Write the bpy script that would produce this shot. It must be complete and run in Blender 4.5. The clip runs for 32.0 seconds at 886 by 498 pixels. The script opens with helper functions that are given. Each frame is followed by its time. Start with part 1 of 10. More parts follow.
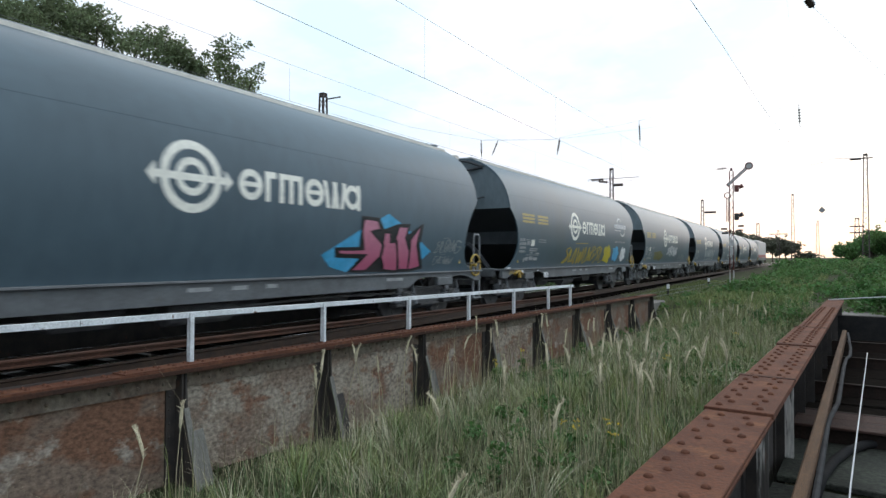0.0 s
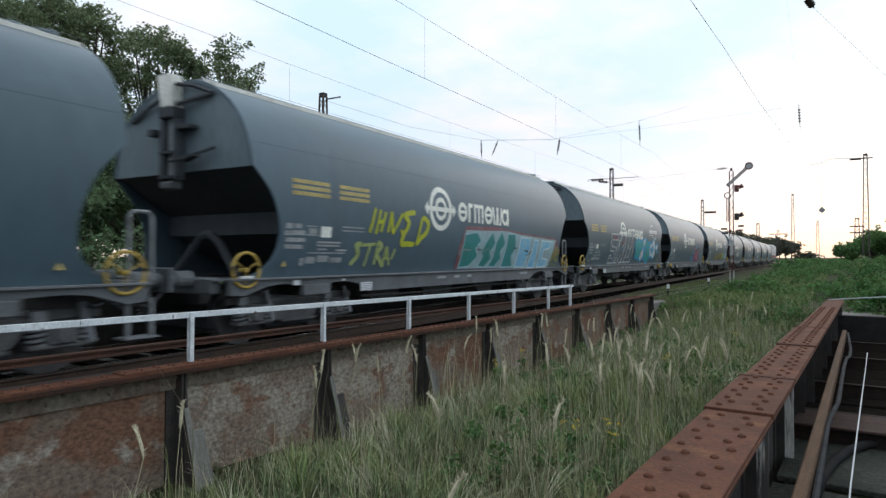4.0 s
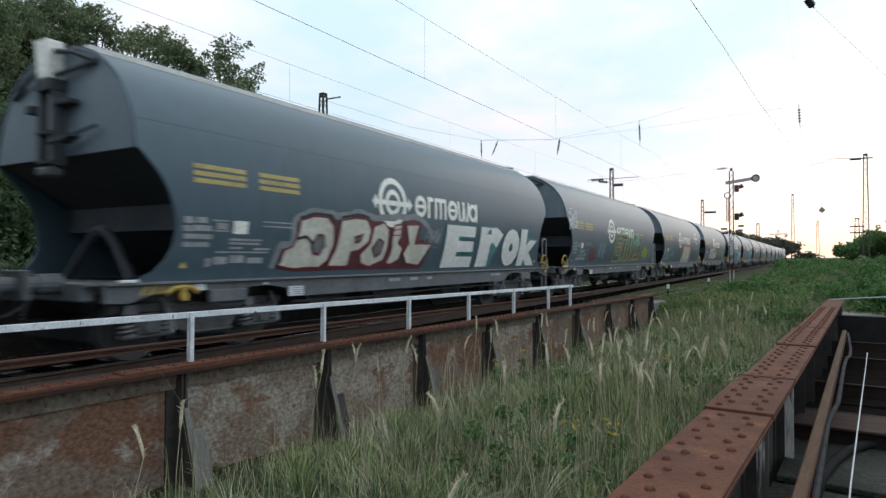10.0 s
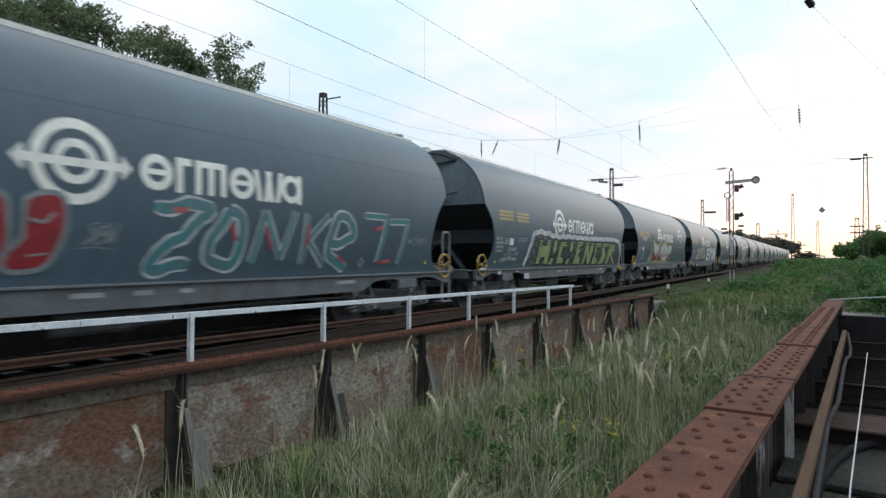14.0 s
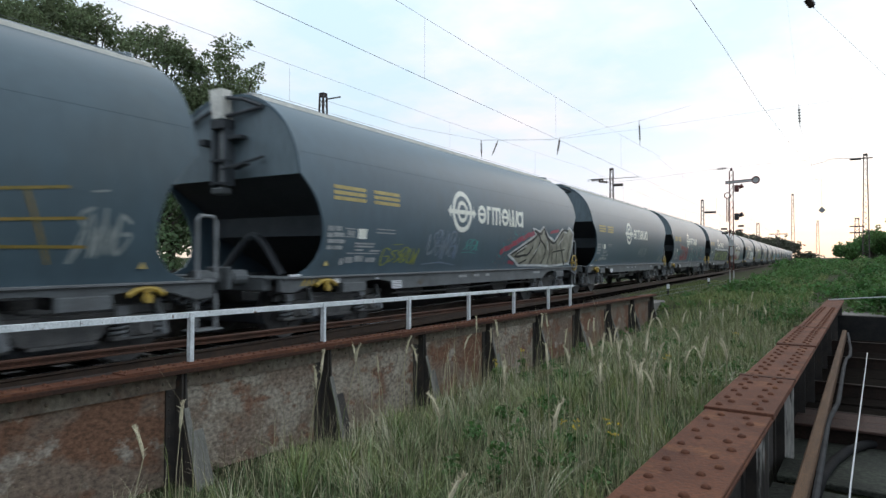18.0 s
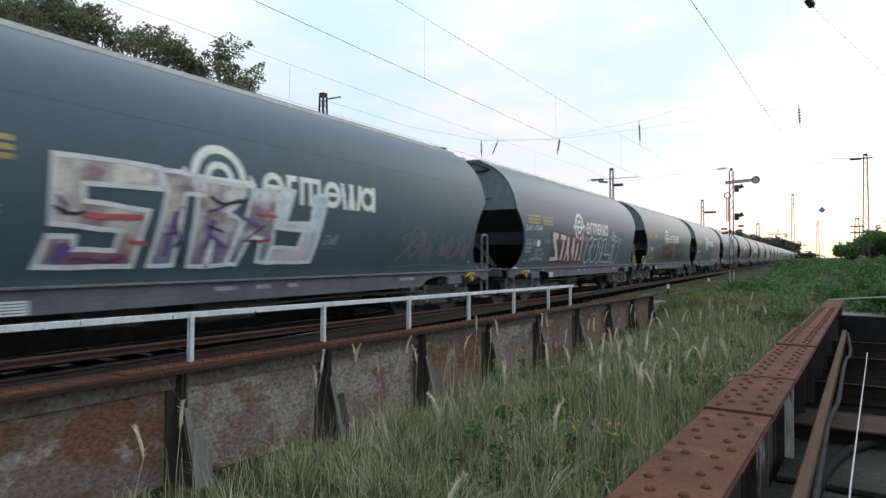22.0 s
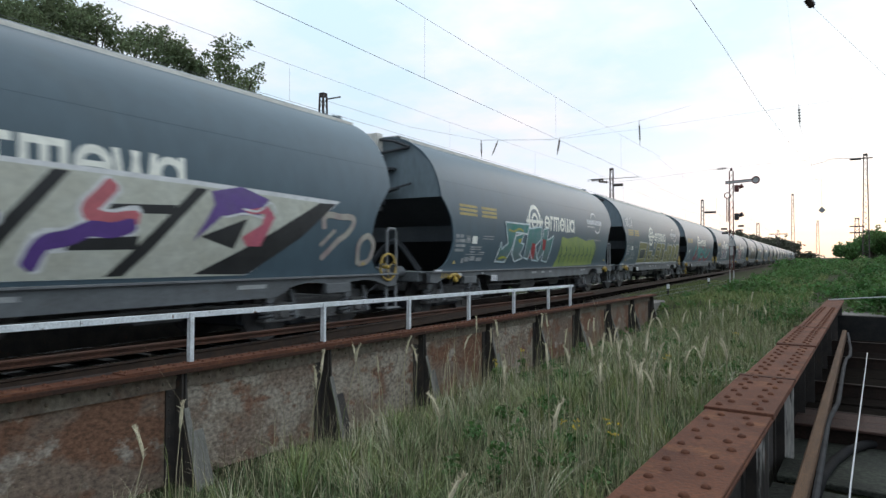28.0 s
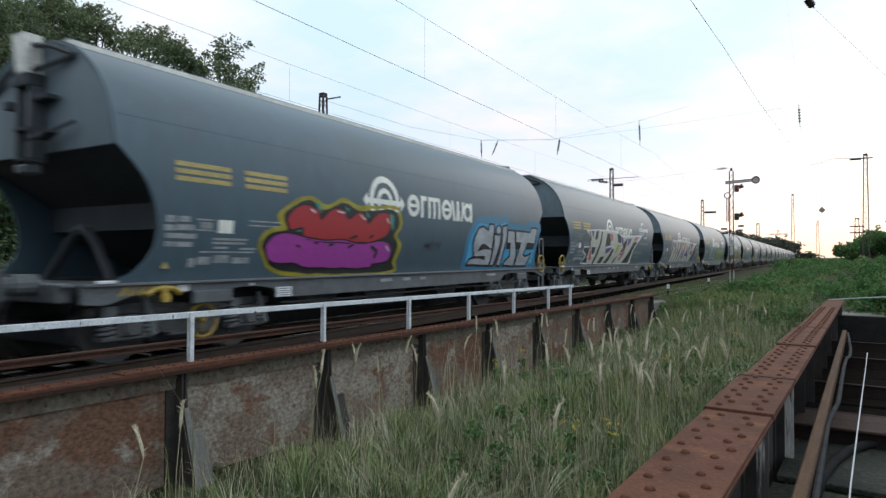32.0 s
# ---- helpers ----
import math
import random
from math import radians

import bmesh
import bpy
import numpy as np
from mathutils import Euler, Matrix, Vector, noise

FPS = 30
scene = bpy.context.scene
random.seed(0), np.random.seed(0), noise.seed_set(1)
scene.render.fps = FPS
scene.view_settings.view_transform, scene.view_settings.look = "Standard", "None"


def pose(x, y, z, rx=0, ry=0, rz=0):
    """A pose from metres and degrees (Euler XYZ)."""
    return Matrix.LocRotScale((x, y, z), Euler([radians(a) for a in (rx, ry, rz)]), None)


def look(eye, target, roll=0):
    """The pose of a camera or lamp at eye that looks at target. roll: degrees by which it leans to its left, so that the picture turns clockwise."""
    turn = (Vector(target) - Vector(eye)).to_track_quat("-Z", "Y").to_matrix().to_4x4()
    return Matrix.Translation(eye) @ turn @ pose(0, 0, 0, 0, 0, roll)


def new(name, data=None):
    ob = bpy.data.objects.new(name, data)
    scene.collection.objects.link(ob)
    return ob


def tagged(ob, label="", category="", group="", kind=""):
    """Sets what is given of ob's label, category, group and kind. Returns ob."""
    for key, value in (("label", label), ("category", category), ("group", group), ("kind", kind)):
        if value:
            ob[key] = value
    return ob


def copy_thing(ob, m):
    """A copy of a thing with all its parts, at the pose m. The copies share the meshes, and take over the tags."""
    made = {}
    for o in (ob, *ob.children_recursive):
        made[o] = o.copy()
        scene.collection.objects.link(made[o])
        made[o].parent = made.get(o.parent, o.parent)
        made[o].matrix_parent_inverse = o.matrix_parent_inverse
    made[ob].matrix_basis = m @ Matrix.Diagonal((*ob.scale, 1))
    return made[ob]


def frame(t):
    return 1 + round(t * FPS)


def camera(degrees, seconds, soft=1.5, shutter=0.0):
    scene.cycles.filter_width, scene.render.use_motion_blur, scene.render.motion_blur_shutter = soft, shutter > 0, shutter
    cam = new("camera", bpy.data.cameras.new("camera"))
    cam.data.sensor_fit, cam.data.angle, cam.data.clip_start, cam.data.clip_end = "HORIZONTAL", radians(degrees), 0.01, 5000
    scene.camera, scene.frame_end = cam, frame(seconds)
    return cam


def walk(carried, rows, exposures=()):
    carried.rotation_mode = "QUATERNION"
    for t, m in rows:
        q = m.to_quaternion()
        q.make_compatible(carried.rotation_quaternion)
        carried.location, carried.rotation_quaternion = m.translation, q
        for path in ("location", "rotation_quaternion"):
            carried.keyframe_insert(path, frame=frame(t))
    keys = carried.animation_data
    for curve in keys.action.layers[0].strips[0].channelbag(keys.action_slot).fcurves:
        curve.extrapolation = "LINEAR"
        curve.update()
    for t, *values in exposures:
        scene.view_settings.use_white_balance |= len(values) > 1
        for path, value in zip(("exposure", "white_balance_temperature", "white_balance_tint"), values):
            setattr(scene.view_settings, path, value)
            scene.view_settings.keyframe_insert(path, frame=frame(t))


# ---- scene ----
# The rail head of the train's track is z = 0, the track runs along +y, and the train rolls away.
cam = camera(70, 32.0, soft=1.42, shutter=0.3)
STAND = pose(0, 0, 1.27, 90.77, 0, 30.24)
walk(cam, [(0.0, STAND), (32.0, STAND)], exposures=[(0.0, 0.28), (1.0, 0.19), (2.0, 0.14), (4.5, 0.08), (32.0, 0.08)])

# ---- world and sun: pale evening sky, the sun just down behind thin cloud ----
world = bpy.data.worlds.new("evening_sky")
scene.world = world
world.use_nodes = True
W = world.node_tree
W.nodes.clear()


def wnode(kind, **values):
    n = W.nodes.new(kind)
    for key, value in values.items():
        n.inputs[key].default_value = value
    return n


def wmath(op, a, b):
    n = W.nodes.new("ShaderNodeMath")
    n.operation = op
    for i, v in enumerate((a, b)):
        if isinstance(v, (int, float)):
            n.inputs[i].default_value = v
        else:
            W.links.new(v, n.inputs[i])
    return n.outputs[0]


def wramp(fac, stops):
    n = W.nodes.new("ShaderNodeValToRGB")
    el = n.color_ramp.elements
    while len(el) < len(stops):
        el.new(0.5)
    for e, (p, c) in zip(el, stops):
        e.position, e.color = p, (*c, 1)
    W.links.new(fac, n.inputs[0])
    return n.outputs[0]


def wmix(fac, a, b, mode="MIX"):
    n = W.nodes.new("ShaderNodeMix")
    n.data_type, n.blend_type = "RGBA", mode
    for i, v in ((0, fac), (6, a), (7, b)):
        if isinstance(v, (int, float)):
            n.inputs[i].default_value = v
        elif isinstance(v, tuple):
            n.inputs[i].default_value = (*v, 1)
        else:
            W.links.new(v, n.inputs[i])
    return n.outputs[2]


sky = W.nodes.new("ShaderNodeTexSky")
sky.sky_type, sky.sun_disc = "NISHITA", False
SUN_EL, SUN_AZ = radians(9.0), radians(6.0)
sky.sun_elevation, sky.sun_rotation = SUN_EL, SUN_AZ
sky.air_density, sky.dust_density, sky.ozone_density = 1.2, 2.0, 1.5
way = W.nodes.new("ShaderNodeTexCoord").outputs["Generated"]
sep = W.nodes.new("ShaderNodeSeparateXYZ")
W.links.new(way, sep.inputs[0])
lift = wmath("ADD", wmath("MAXIMUM", sep.outputs[2], 0.0), 0.16)
flat = W.nodes.new("ShaderNodeCombineXYZ")
W.links.new(wmath("DIVIDE", sep.outputs[0], lift), flat.inputs[0])
W.links.new(wmath("DIVIDE", sep.outputs[1], lift), flat.inputs[1])
puff = wnode("ShaderNodeTexNoise", Scale=1.5, Detail=7.0, Roughness=0.55)
W.links.new(flat.outputs[0], puff.inputs["Vector"])
veil = wramp(puff.outputs["Fac"], [(0.43, (0.0, 0.0, 0.0)), (0.55, (0.45, 0.45, 0.45)), (0.66, (1, 1, 1))])
low = wramp(sep.outputs[2], [(0.0, (1.0, 0.82, 0.67)), (0.035, (0.99, 0.92, 0.89)), (0.10, (0.78, 0.83, 0.96)),
                             (0.22, (0.65, 0.82, 0.97)), (0.42, (0.68, 0.90, 1.06)), (1.0, (1.15, 1.29, 1.42))])
cloud = wramp(sep.outputs[2], [(0.0, (1.0, 0.86, 0.75)), (0.06, (0.93, 0.85, 0.86)), (0.16, (0.88, 0.84, 0.92)), (0.35, (0.95, 0.96, 1.03)), (1.0, (1.28, 1.36, 1.45))])
cool = wramp(sep.outputs[2], [(0.0, (0.52, 0.61, 0.72)), (0.10, (0.66, 0.80, 0.97)), (0.42, (0.92, 1.06, 1.20)), (1.0, (1.15, 1.29, 1.42))])
# the evening glow stands over the line; to the side and behind the low sky is cool and dimmer
west = wmath("ADD", wmath("MULTIPLY", sep.outputs[1], 0.990), wmath("MULTIPLY", sep.outputs[0], -0.139))
warm = wramp(wmath("ADD", west, wmath("MULTIPLY", sep.outputs[2], 0.10)), [(0.96, (0, 0, 0)), (0.99, (1, 1, 1))])
fore = wmath("ADD", wmath("MULTIPLY", sep.outputs[1], 0.94), wmath("MULTIPLY", sep.outputs[0], -0.34))
day = wramp(wmath("ADD", wmath("MULTIPLY", wmath("ADD", fore, wmath("MULTIPLY", sep.outputs[2], 0.9)), 0.5), 0.5), [(0.40, (0.76, 0.76, 0.78)), (0.82, (1, 1, 1))])
visible_side = wramp(wmath("ADD", wmath("MULTIPLY", sep.outputs[0], -1.0), 0.5), [(0.36, (0, 0, 0)), (0.46, (1, 1, 1))])
air = wmix(wmath("MAXIMUM", warm, visible_side), cool, wmix(veil, low, cloud))
glow = wmix(0.009, wmix(1.0, air, day, "MULTIPLY"), sky.outputs[0], "ADD")
ground_side = wramp(wmath("ADD", sep.outputs[2], 0.5), [(0.49, (0.06, 0.06, 0.05)), (0.5, (1, 1, 1))])
back = wnode("ShaderNodeBackground", Strength=1.0)
W.links.new(wmix(1.0, glow, ground_side, "MULTIPLY"), back.inputs[0])
W.links.new(back.outputs[0], W.nodes.new("ShaderNodeOutputWorld").inputs[0])

sun = new("evening_sun", bpy.data.lights.new("evening_sun", "SUN"))
sun.data.energy, sun.data.angle, sun.data.color = 0.25, radians(30), (1.0, 0.86, 0.74)
SUN_WAY = Vector((math.sin(SUN_AZ) * math.cos(0.3), math.cos(SUN_AZ) * math.cos(0.3), math.sin(0.3)))
sun.matrix_world = look((0, 0, 60), Vector((0, 0, 60)) - SUN_WAY)

# ---- materials ----
def surface(name, a, b, scale=3.0, rough=0.7, metal=0.0, fine=0.25, fine_scale=60.0, bump=0.15, rnd=0.0, stretch=(1, 1, 1),
            lo=0.35, hi=0.65, third=None, third_at=(0.62, 0.72), island=0.0, spec=0.5, rough_var=0.15):
    """A two-colour weathered surface: large patches of a and b, fine grain, and an optional third colour in rarer patches."""
    m = bpy.data.materials.new(name)
    m.use_nodes = True
    t = m.node_tree
    n, l = t.nodes, t.links
    bsdf = n["Principled BSDF"]
    co = n.new("ShaderNodeTexCoord").outputs["Object"]
    mp = n.new("ShaderNodeMapping")
    mp.inputs["Scale"].default_value = stretch
    l.new(co, mp.inputs[0])
    info = n.new("ShaderNodeObjectInfo")
    shift = n.new("ShaderNodeVectorMath")
    shift.operation = "ADD"
    wide = n.new("ShaderNodeMath")
    wide.operation = "MULTIPLY"
    wide.inputs[1].default_value = 37.0
    l.new(info.outputs["Random"], wide.inputs[0])
    l.new(mp.outputs[0], shift.inputs[0])
    l.new(wide.outputs[0], shift.inputs[1])
    vec = shift.outputs[0]

    def noise_at(s, detail=5.0, r=0.6):
        x = n.new("ShaderNodeTexNoise")
        x.inputs["Scale"].default_value, x.inputs["Detail"].default_value, x.inputs["Roughness"].default_value = s, detail, r
        l.new(vec, x.inputs["Vector"])
        return x.outputs["Fac"]

    def ramp(fac, p, q, lo_v=0.0, hi_v=1.0):
        x = n.new("ShaderNodeMapRange")
        for i, v in enumerate((p, q, lo_v, hi_v)):
            x.inputs[i + 1].default_value = v
        l.new(fac, x.inputs[0])
        return x.outputs[0]

    def mix(fac, p, q, mode="MIX"):
        x = n.new("ShaderNodeMix")
        x.data_type, x.blend_type = "RGBA", mode
        for i, v in ((0, fac), (6, p), (7, q)):
            if isinstance(v, (int, float)):
                x.inputs[i].default_value = v
            elif isinstance(v, tuple):
                x.inputs[i].default_value = (*v[:3], 1)
            else:
                l.new(v, x.inputs[i])
        return x.outputs[2]

    big = noise_at(scale)
    col = mix(ramp(big, lo, hi), a, b)
    if third:
        col = mix(ramp(noise_at(scale * 1.7, 6.0, 0.65), *third_at), col, third)
    grain = noise_at(fine_scale, 3.0)
    if fine:
        g = ramp(grain, 0.3, 0.7, 1 - fine, 1 + fine)
        gc = n.new("ShaderNodeCombineXYZ")
        for i in range(3):
            l.new(g, gc.inputs[i])
        col = mix(1.0, col, gc.outputs[0], "MULTIPLY")
    if rnd or island:
        src = info.outputs["Random"] if rnd else n.new("ShaderNodeNewGeometry").outputs["Random Per Island"]
        amt = rnd or island
        hsv = n.new("ShaderNodeHueSaturation")
        l.new(ramp(src, 0, 1, 1 - amt, 1 + amt), hsv.inputs["Value"])
        l.new(ramp(src, 0, 1, 0.5 - 0.05 * amt, 0.5 + 0.05 * amt), hsv.inputs["Hue"])
        l.new(col, hsv.inputs["Color"])
        col = hsv.outputs[0]
    l.new(col, bsdf.inputs["Base Color"])
    l.new(ramp(grain, 0.3, 0.7, max(0.05, rough - rough_var), min(1, rough + rough_var)), bsdf.inputs["Roughness"])
    bsdf.inputs["Metallic"].default_value = metal
    bsdf.inputs["Specular IOR Level"].default_value = spec
    if bump:
        bp = n.new("ShaderNodeBump")
        bp.inputs["Strength"].default_value, bp.inputs["Distance"].default_value = bump, 0.02
        l.new(grain, bp.inputs["Height"])
        l.new(bp.outputs[0], bsdf.inputs["Normal"])
    return m


M = {}
M["wagon"] = surface("wagon_grey_paint", (0.079, 0.123, 0.150), (0.068, 0.103, 0.124), 0.5, 0.40, 0.0, 0.08, 9.0, 0.0, rnd=0.08,
                     stretch=(1, 0.5, 0.22), third=(0.076, 0.098, 0.104), third_at=(0.55, 0.8), rough_var=0.02, spec=0.42)
# End walls are set about twice as light as the body sides.
M["wagon_end"] = surface("wagon_end_tone", (0.175, 0.220, 0.245), (0.130, 0.166, 0.186), 1.2, 0.5, 0, 0.15, 12, 0.03, rnd=0.1, stretch=(1, 1, 0.3))
M["wagon_roof"] = surface("wagon_roof_paint", (0.46, 0.47, 0.47), (0.36, 0.37, 0.37), 1.2, 0.5, 0, 0.2, 20, 0.05, rnd=0.1)
M["roof_edge"] = surface("pale_roof_edge", (0.82, 0.79, 0.71), (0.66, 0.63, 0.56), 2.0, 0.5, 0, 0.2, 20, 0.05, rnd=0.08)
M["loop_grey"] = surface("pale_grey_paint", (0.26, 0.27, 0.28), (0.18, 0.19, 0.19), 5, 0.5, 0, 0.15, 30, 0.05)
M["sill"] = surface("grimy_frame_paint", (0.135, 0.148, 0.152), (0.092, 0.098, 0.100), 2.0, 0.6, 0, 0.25, 25, 0.06, third=(0.09, 0.075, 0.055))
# The ledge is a step lighter than the sill below it.
M["ledge"] = surface("pale_ledge_paint", (0.17, 0.18, 0.185), (0.12, 0.125, 0.128), 3.0, 0.5, 0, 0.25, 25, 0.06)
M["grime"] = surface("running_gear_grime", (0.095, 0.094, 0.092), (0.155, 0.150, 0.143), 4.0, 0.75, 0.1, 0.35, 40, 0.2, third=(0.10, 0.085, 0.07))
# Hopper sheets and legs take these darks with the recess shade painted in.
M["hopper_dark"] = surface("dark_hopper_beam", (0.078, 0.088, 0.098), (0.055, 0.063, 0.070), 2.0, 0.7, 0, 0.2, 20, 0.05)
M["black"] = surface("black_with_recess_shade", (0.034, 0.038, 0.043), (0.044, 0.048, 0.053), 2.0, 0.7, 0, 0.2, 20, 0.05)
M["wheel"] = surface("wheel_steel", (0.11, 0.105, 0.10), (0.07, 0.068, 0.066), 5.0, 0.6, 0.2, 0.3, 40, 0.1)
M["rail"] = surface("rail_steel", (0.10, 0.065, 0.045), (0.07, 0.05, 0.04), 6.0, 0.6, 0.4, 0.3, 60, 0.1)
M["rail_top"] = surface("polished_rail_head", (0.5, 0.5, 0.5), (0.4, 0.4, 0.41), 6.0, 0.22, 1.0, 0.1, 60, 0.0)
M["yellow"] = surface("yellow_paint", (0.50, 0.34, 0.055), (0.36, 0.24, 0.05), 6, 0.55, 0, 0.2, 40, 0.05)
M["ybar"] = surface("yellow_stencil", (0.50, 0.39, 0.13), (0.40, 0.31, 0.105), 3, 0.5, 0, 0.25, 18, 0.0)
M["cream"] = surface("cream_lettering", (0.90, 0.89, 0.79), (0.82, 0.81, 0.72), 2.0, 0.5, 0, 0.12, 14, 0.0)
M["stencil"] = surface("white_stencil", (0.40, 0.41, 0.40), (0.26, 0.27, 0.27), 5.0, 0.6, 0, 0.3, 30, 0.0)
M["label"] = surface("white_plate", (0.78, 0.79, 0.80), (0.66, 0.67, 0.68), 6.0, 0.5, 0, 0.1, 40, 0.0)
M["rust"] = surface("rust_red_steel", (0.132, 0.056, 0.034), (0.086, 0.038, 0.025), 2.2, 0.92, 0.0, 0.28, 45, 0.3, third=(0.175, 0.078, 0.040), third_at=(0.55, 0.7), spec=0.15)
M["rust_mid"] = surface("brown_rust", (0.095, 0.046, 0.031), (0.060, 0.035, 0.026), 3, 0.9, 0, 0.3, 50, 0.25, spec=0.2)
M["rust_dark"] = surface("dark_rust", (0.075, 0.034, 0.022), (0.042, 0.025, 0.019), 3, 0.9, 0, 0.3, 50, 0.25, spec=0.15)
M["web"] = surface("weathered_web_plate", (0.325, 0.280, 0.225), (0.225, 0.172, 0.132), 2.0, 0.92, 0, 0.50, 24, 0.5, lo=0.45, hi=0.56, spec=0.2,
                   third=(0.205, 0.118, 0.080), third_at=(0.53, 0.62), stretch=(1, 0.75, 1.15))
M["web_rust"] = surface("rusted_web_plate", (0.185, 0.100, 0.064), (0.200, 0.150, 0.115), 1.8, 0.92, 0, 0.42, 26, 0.5, lo=0.45, hi=0.56, spec=0.2,
                        third=(0.33, 0.285, 0.235), third_at=(0.57, 0.65), stretch=(1, 0.7, 1.15))
M["angle"] = surface("olive_brown_angle_steel", (0.205, 0.180, 0.140), (0.150, 0.112, 0.085), 2.2, 0.92, 0, 0.38, 16, 0.4, spec=0.2, third=(0.16, 0.085, 0.055))
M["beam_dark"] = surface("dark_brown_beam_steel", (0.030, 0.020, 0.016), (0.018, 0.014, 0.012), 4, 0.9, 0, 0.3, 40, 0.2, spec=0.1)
M["web_dark"] = surface("tarred_steel", (0.030, 0.027, 0.025), (0.055, 0.045, 0.038), 5, 0.7, 0, 0.3, 50, 0.2, third=(0.10, 0.05, 0.03))
M["peel"] = surface("peeling_grey_paint", (0.56, 0.53, 0.48), (0.11, 0.10, 0.09), 14, 0.8, 0, 0.3, 50, 0.2, lo=0.46, hi=0.54, stretch=(1.4, 1, 0.13), third=(0.13, 0.06, 0.035))
M["rail_white"] = surface("flaking_white_paint", (0.76, 0.79, 0.80), (0.60, 0.63, 0.64), 6, 0.6, 0, 0.2, 50, 0.1, third=(0.16, 0.075, 0.045), third_at=(0.63, 0.68))
M["timber"] = surface("weathered_timber", (0.125, 0.075, 0.044), (0.080, 0.050, 0.032), 3, 0.85, 0, 0.35, 30, 0.35, rnd=0.25, stretch=(6, 0.6, 6), spec=0.15)
M["timber_dark"] = surface("near_black_timber", (0.009, 0.008, 0.007), (0.016, 0.013, 0.011), 3, 1.0, 0, 0.35, 30, 0.3, rnd=0.3, stretch=(1, 6, 6), spec=0.0, rough_var=0.0)
M["plank_grey"] = surface("grey_board", (0.17, 0.165, 0.145), (0.115, 0.108, 0.095), 4, 0.85, 0, 0.35, 30, 0.3, rnd=0.2, stretch=(5, 5, 0.5))
M["rubber"] = surface("black_rubber", (0.016, 0.016, 0.017), (0.024, 0.023, 0.022), 6, 0.9, 0.0, 0.2, 50, 0.1, spec=0.08)
M["deck_moss"] = surface("mossy_grey_deck", (0.044, 0.048, 0.038), (0.026, 0.027, 0.023), 1.9, 0.95, 0, 0.5, 24, 0.5, third=(0.034, 0.046, 0.020), spec=0.1)
M["deck_plank"] = surface("brown_cover_board", (0.058, 0.033, 0.026), (0.038, 0.026, 0.022), 3, 0.9, 0, 0.35, 30, 0.3, stretch=(0.6, 6, 6), spec=0.15)
M["pipe"] = surface("grey_pipe", (0.052, 0.053, 0.054), (0.034, 0.034, 0.035), 6, 0.85, 0.0, 0.2, 50, 0.1, spec=0.05)
M["cable_white"] = surface("pale_cable", (0.55, 0.56, 0.57), (0.42, 0.43, 0.44), 8, 0.5, 0, 0.15, 60, 0.05)
M["soil"] = surface("grassy_soil", (0.032, 0.044, 0.018), (0.052, 0.052, 0.028), 1.2, 0.95, 0, 0.4, 12, 0.5, spec=0.05, third=(0.028, 0.045, 0.014))
M["ballast"] = surface("brown_ballast", (0.048, 0.040, 0.031), (0.072, 0.060, 0.048), 9, 0.95, 0, 0.5, 30, 0.8, spec=0.08)
M["concrete"] = surface("stained_concrete", (0.17, 0.155, 0.14), (0.11, 0.10, 0.09), 1.5, 0.9, 0, 0.3, 25, 0.3)
M["grass_pale"] = surface("bleached_grass", (0.50, 0.47, 0.34), (0.40, 0.38, 0.27), 1.5, 0.8, 0, 0.0, 10, 0.0, island=0.3)
M["grass"] = surface("meadow_grass", (0.080, 0.128, 0.042), (0.25, 0.265, 0.135), 0.55, 0.75, 0, 0.0, 10, 0.0, island=0.8, lo=0.4, hi=0.6)
M["grass_green"] = surface("fresh_grass", (0.095, 0.142, 0.036), (0.22, 0.245, 0.080), 1.2, 0.7, 0, 0.0, 10, 0.0, island=0.4)
M["stem"] = surface("brown_green_stems", (0.13, 0.16, 0.070), (0.22, 0.21, 0.115), 1.5, 0.8, 0, 0.0, 20, 0.0, island=0.4)
M["straw"] = surface("dry_straw", (0.46, 0.41, 0.26), (0.34, 0.30, 0.18), 4, 0.8, 0, 0.0, 20, 0.0, island=0.3)
M["seed"] = surface("pale_seed_head", (0.60, 0.53, 0.38), (0.46, 0.40, 0.27), 8, 0.9, 0, 0.25, 90, 0.3, island=0.2)
M["leaf"] = surface("weed_leaves", (0.046, 0.115, 0.030), (0.115, 0.205, 0.062), 0.45, 0.7, 0, 0.0, 10, 0.0, island=0.45)
M["weed_pale"] = surface("pale_weed_tops", (0.10, 0.16, 0.055), (0.16, 0.21, 0.085), 0.8, 0.75, 0, 0.0, 10, 0.0, island=0.4)
M["leaf_tree"] = surface("oak_leaves", (0.135, 0.175, 0.090), (0.20, 0.24, 0.125), 0.5, 0.7, 0, 0.0, 10, 0.0, island=0.45)
# Darker copy of the leaf green: the shade on low growth is in the colour.
M["leaf_low"] = surface("undergrowth_leaves_toned_for_shade", (0.075, 0.125, 0.055), (0.125, 0.180, 0.085), 0.5, 0.7, 0, 0.0, 10, 0.0, island=0.45)
# Far leaves are greyed: distance haze is mixed into their colour.
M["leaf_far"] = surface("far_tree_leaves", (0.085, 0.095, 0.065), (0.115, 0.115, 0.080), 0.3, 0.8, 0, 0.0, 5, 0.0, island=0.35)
M["bark"] = surface("tree_bark", (0.055, 0.045, 0.035), (0.085, 0.07, 0.055), 6, 0.9, 0, 0.4, 30, 0.6, stretch=(1, 1, 0.3))
M["flower"] = surface("yellow_flowers", (0.60, 0.42, 0.03), (0.48, 0.36, 0.03), 8, 0.7, 0, 0.1, 30, 0.0, island=0.2)
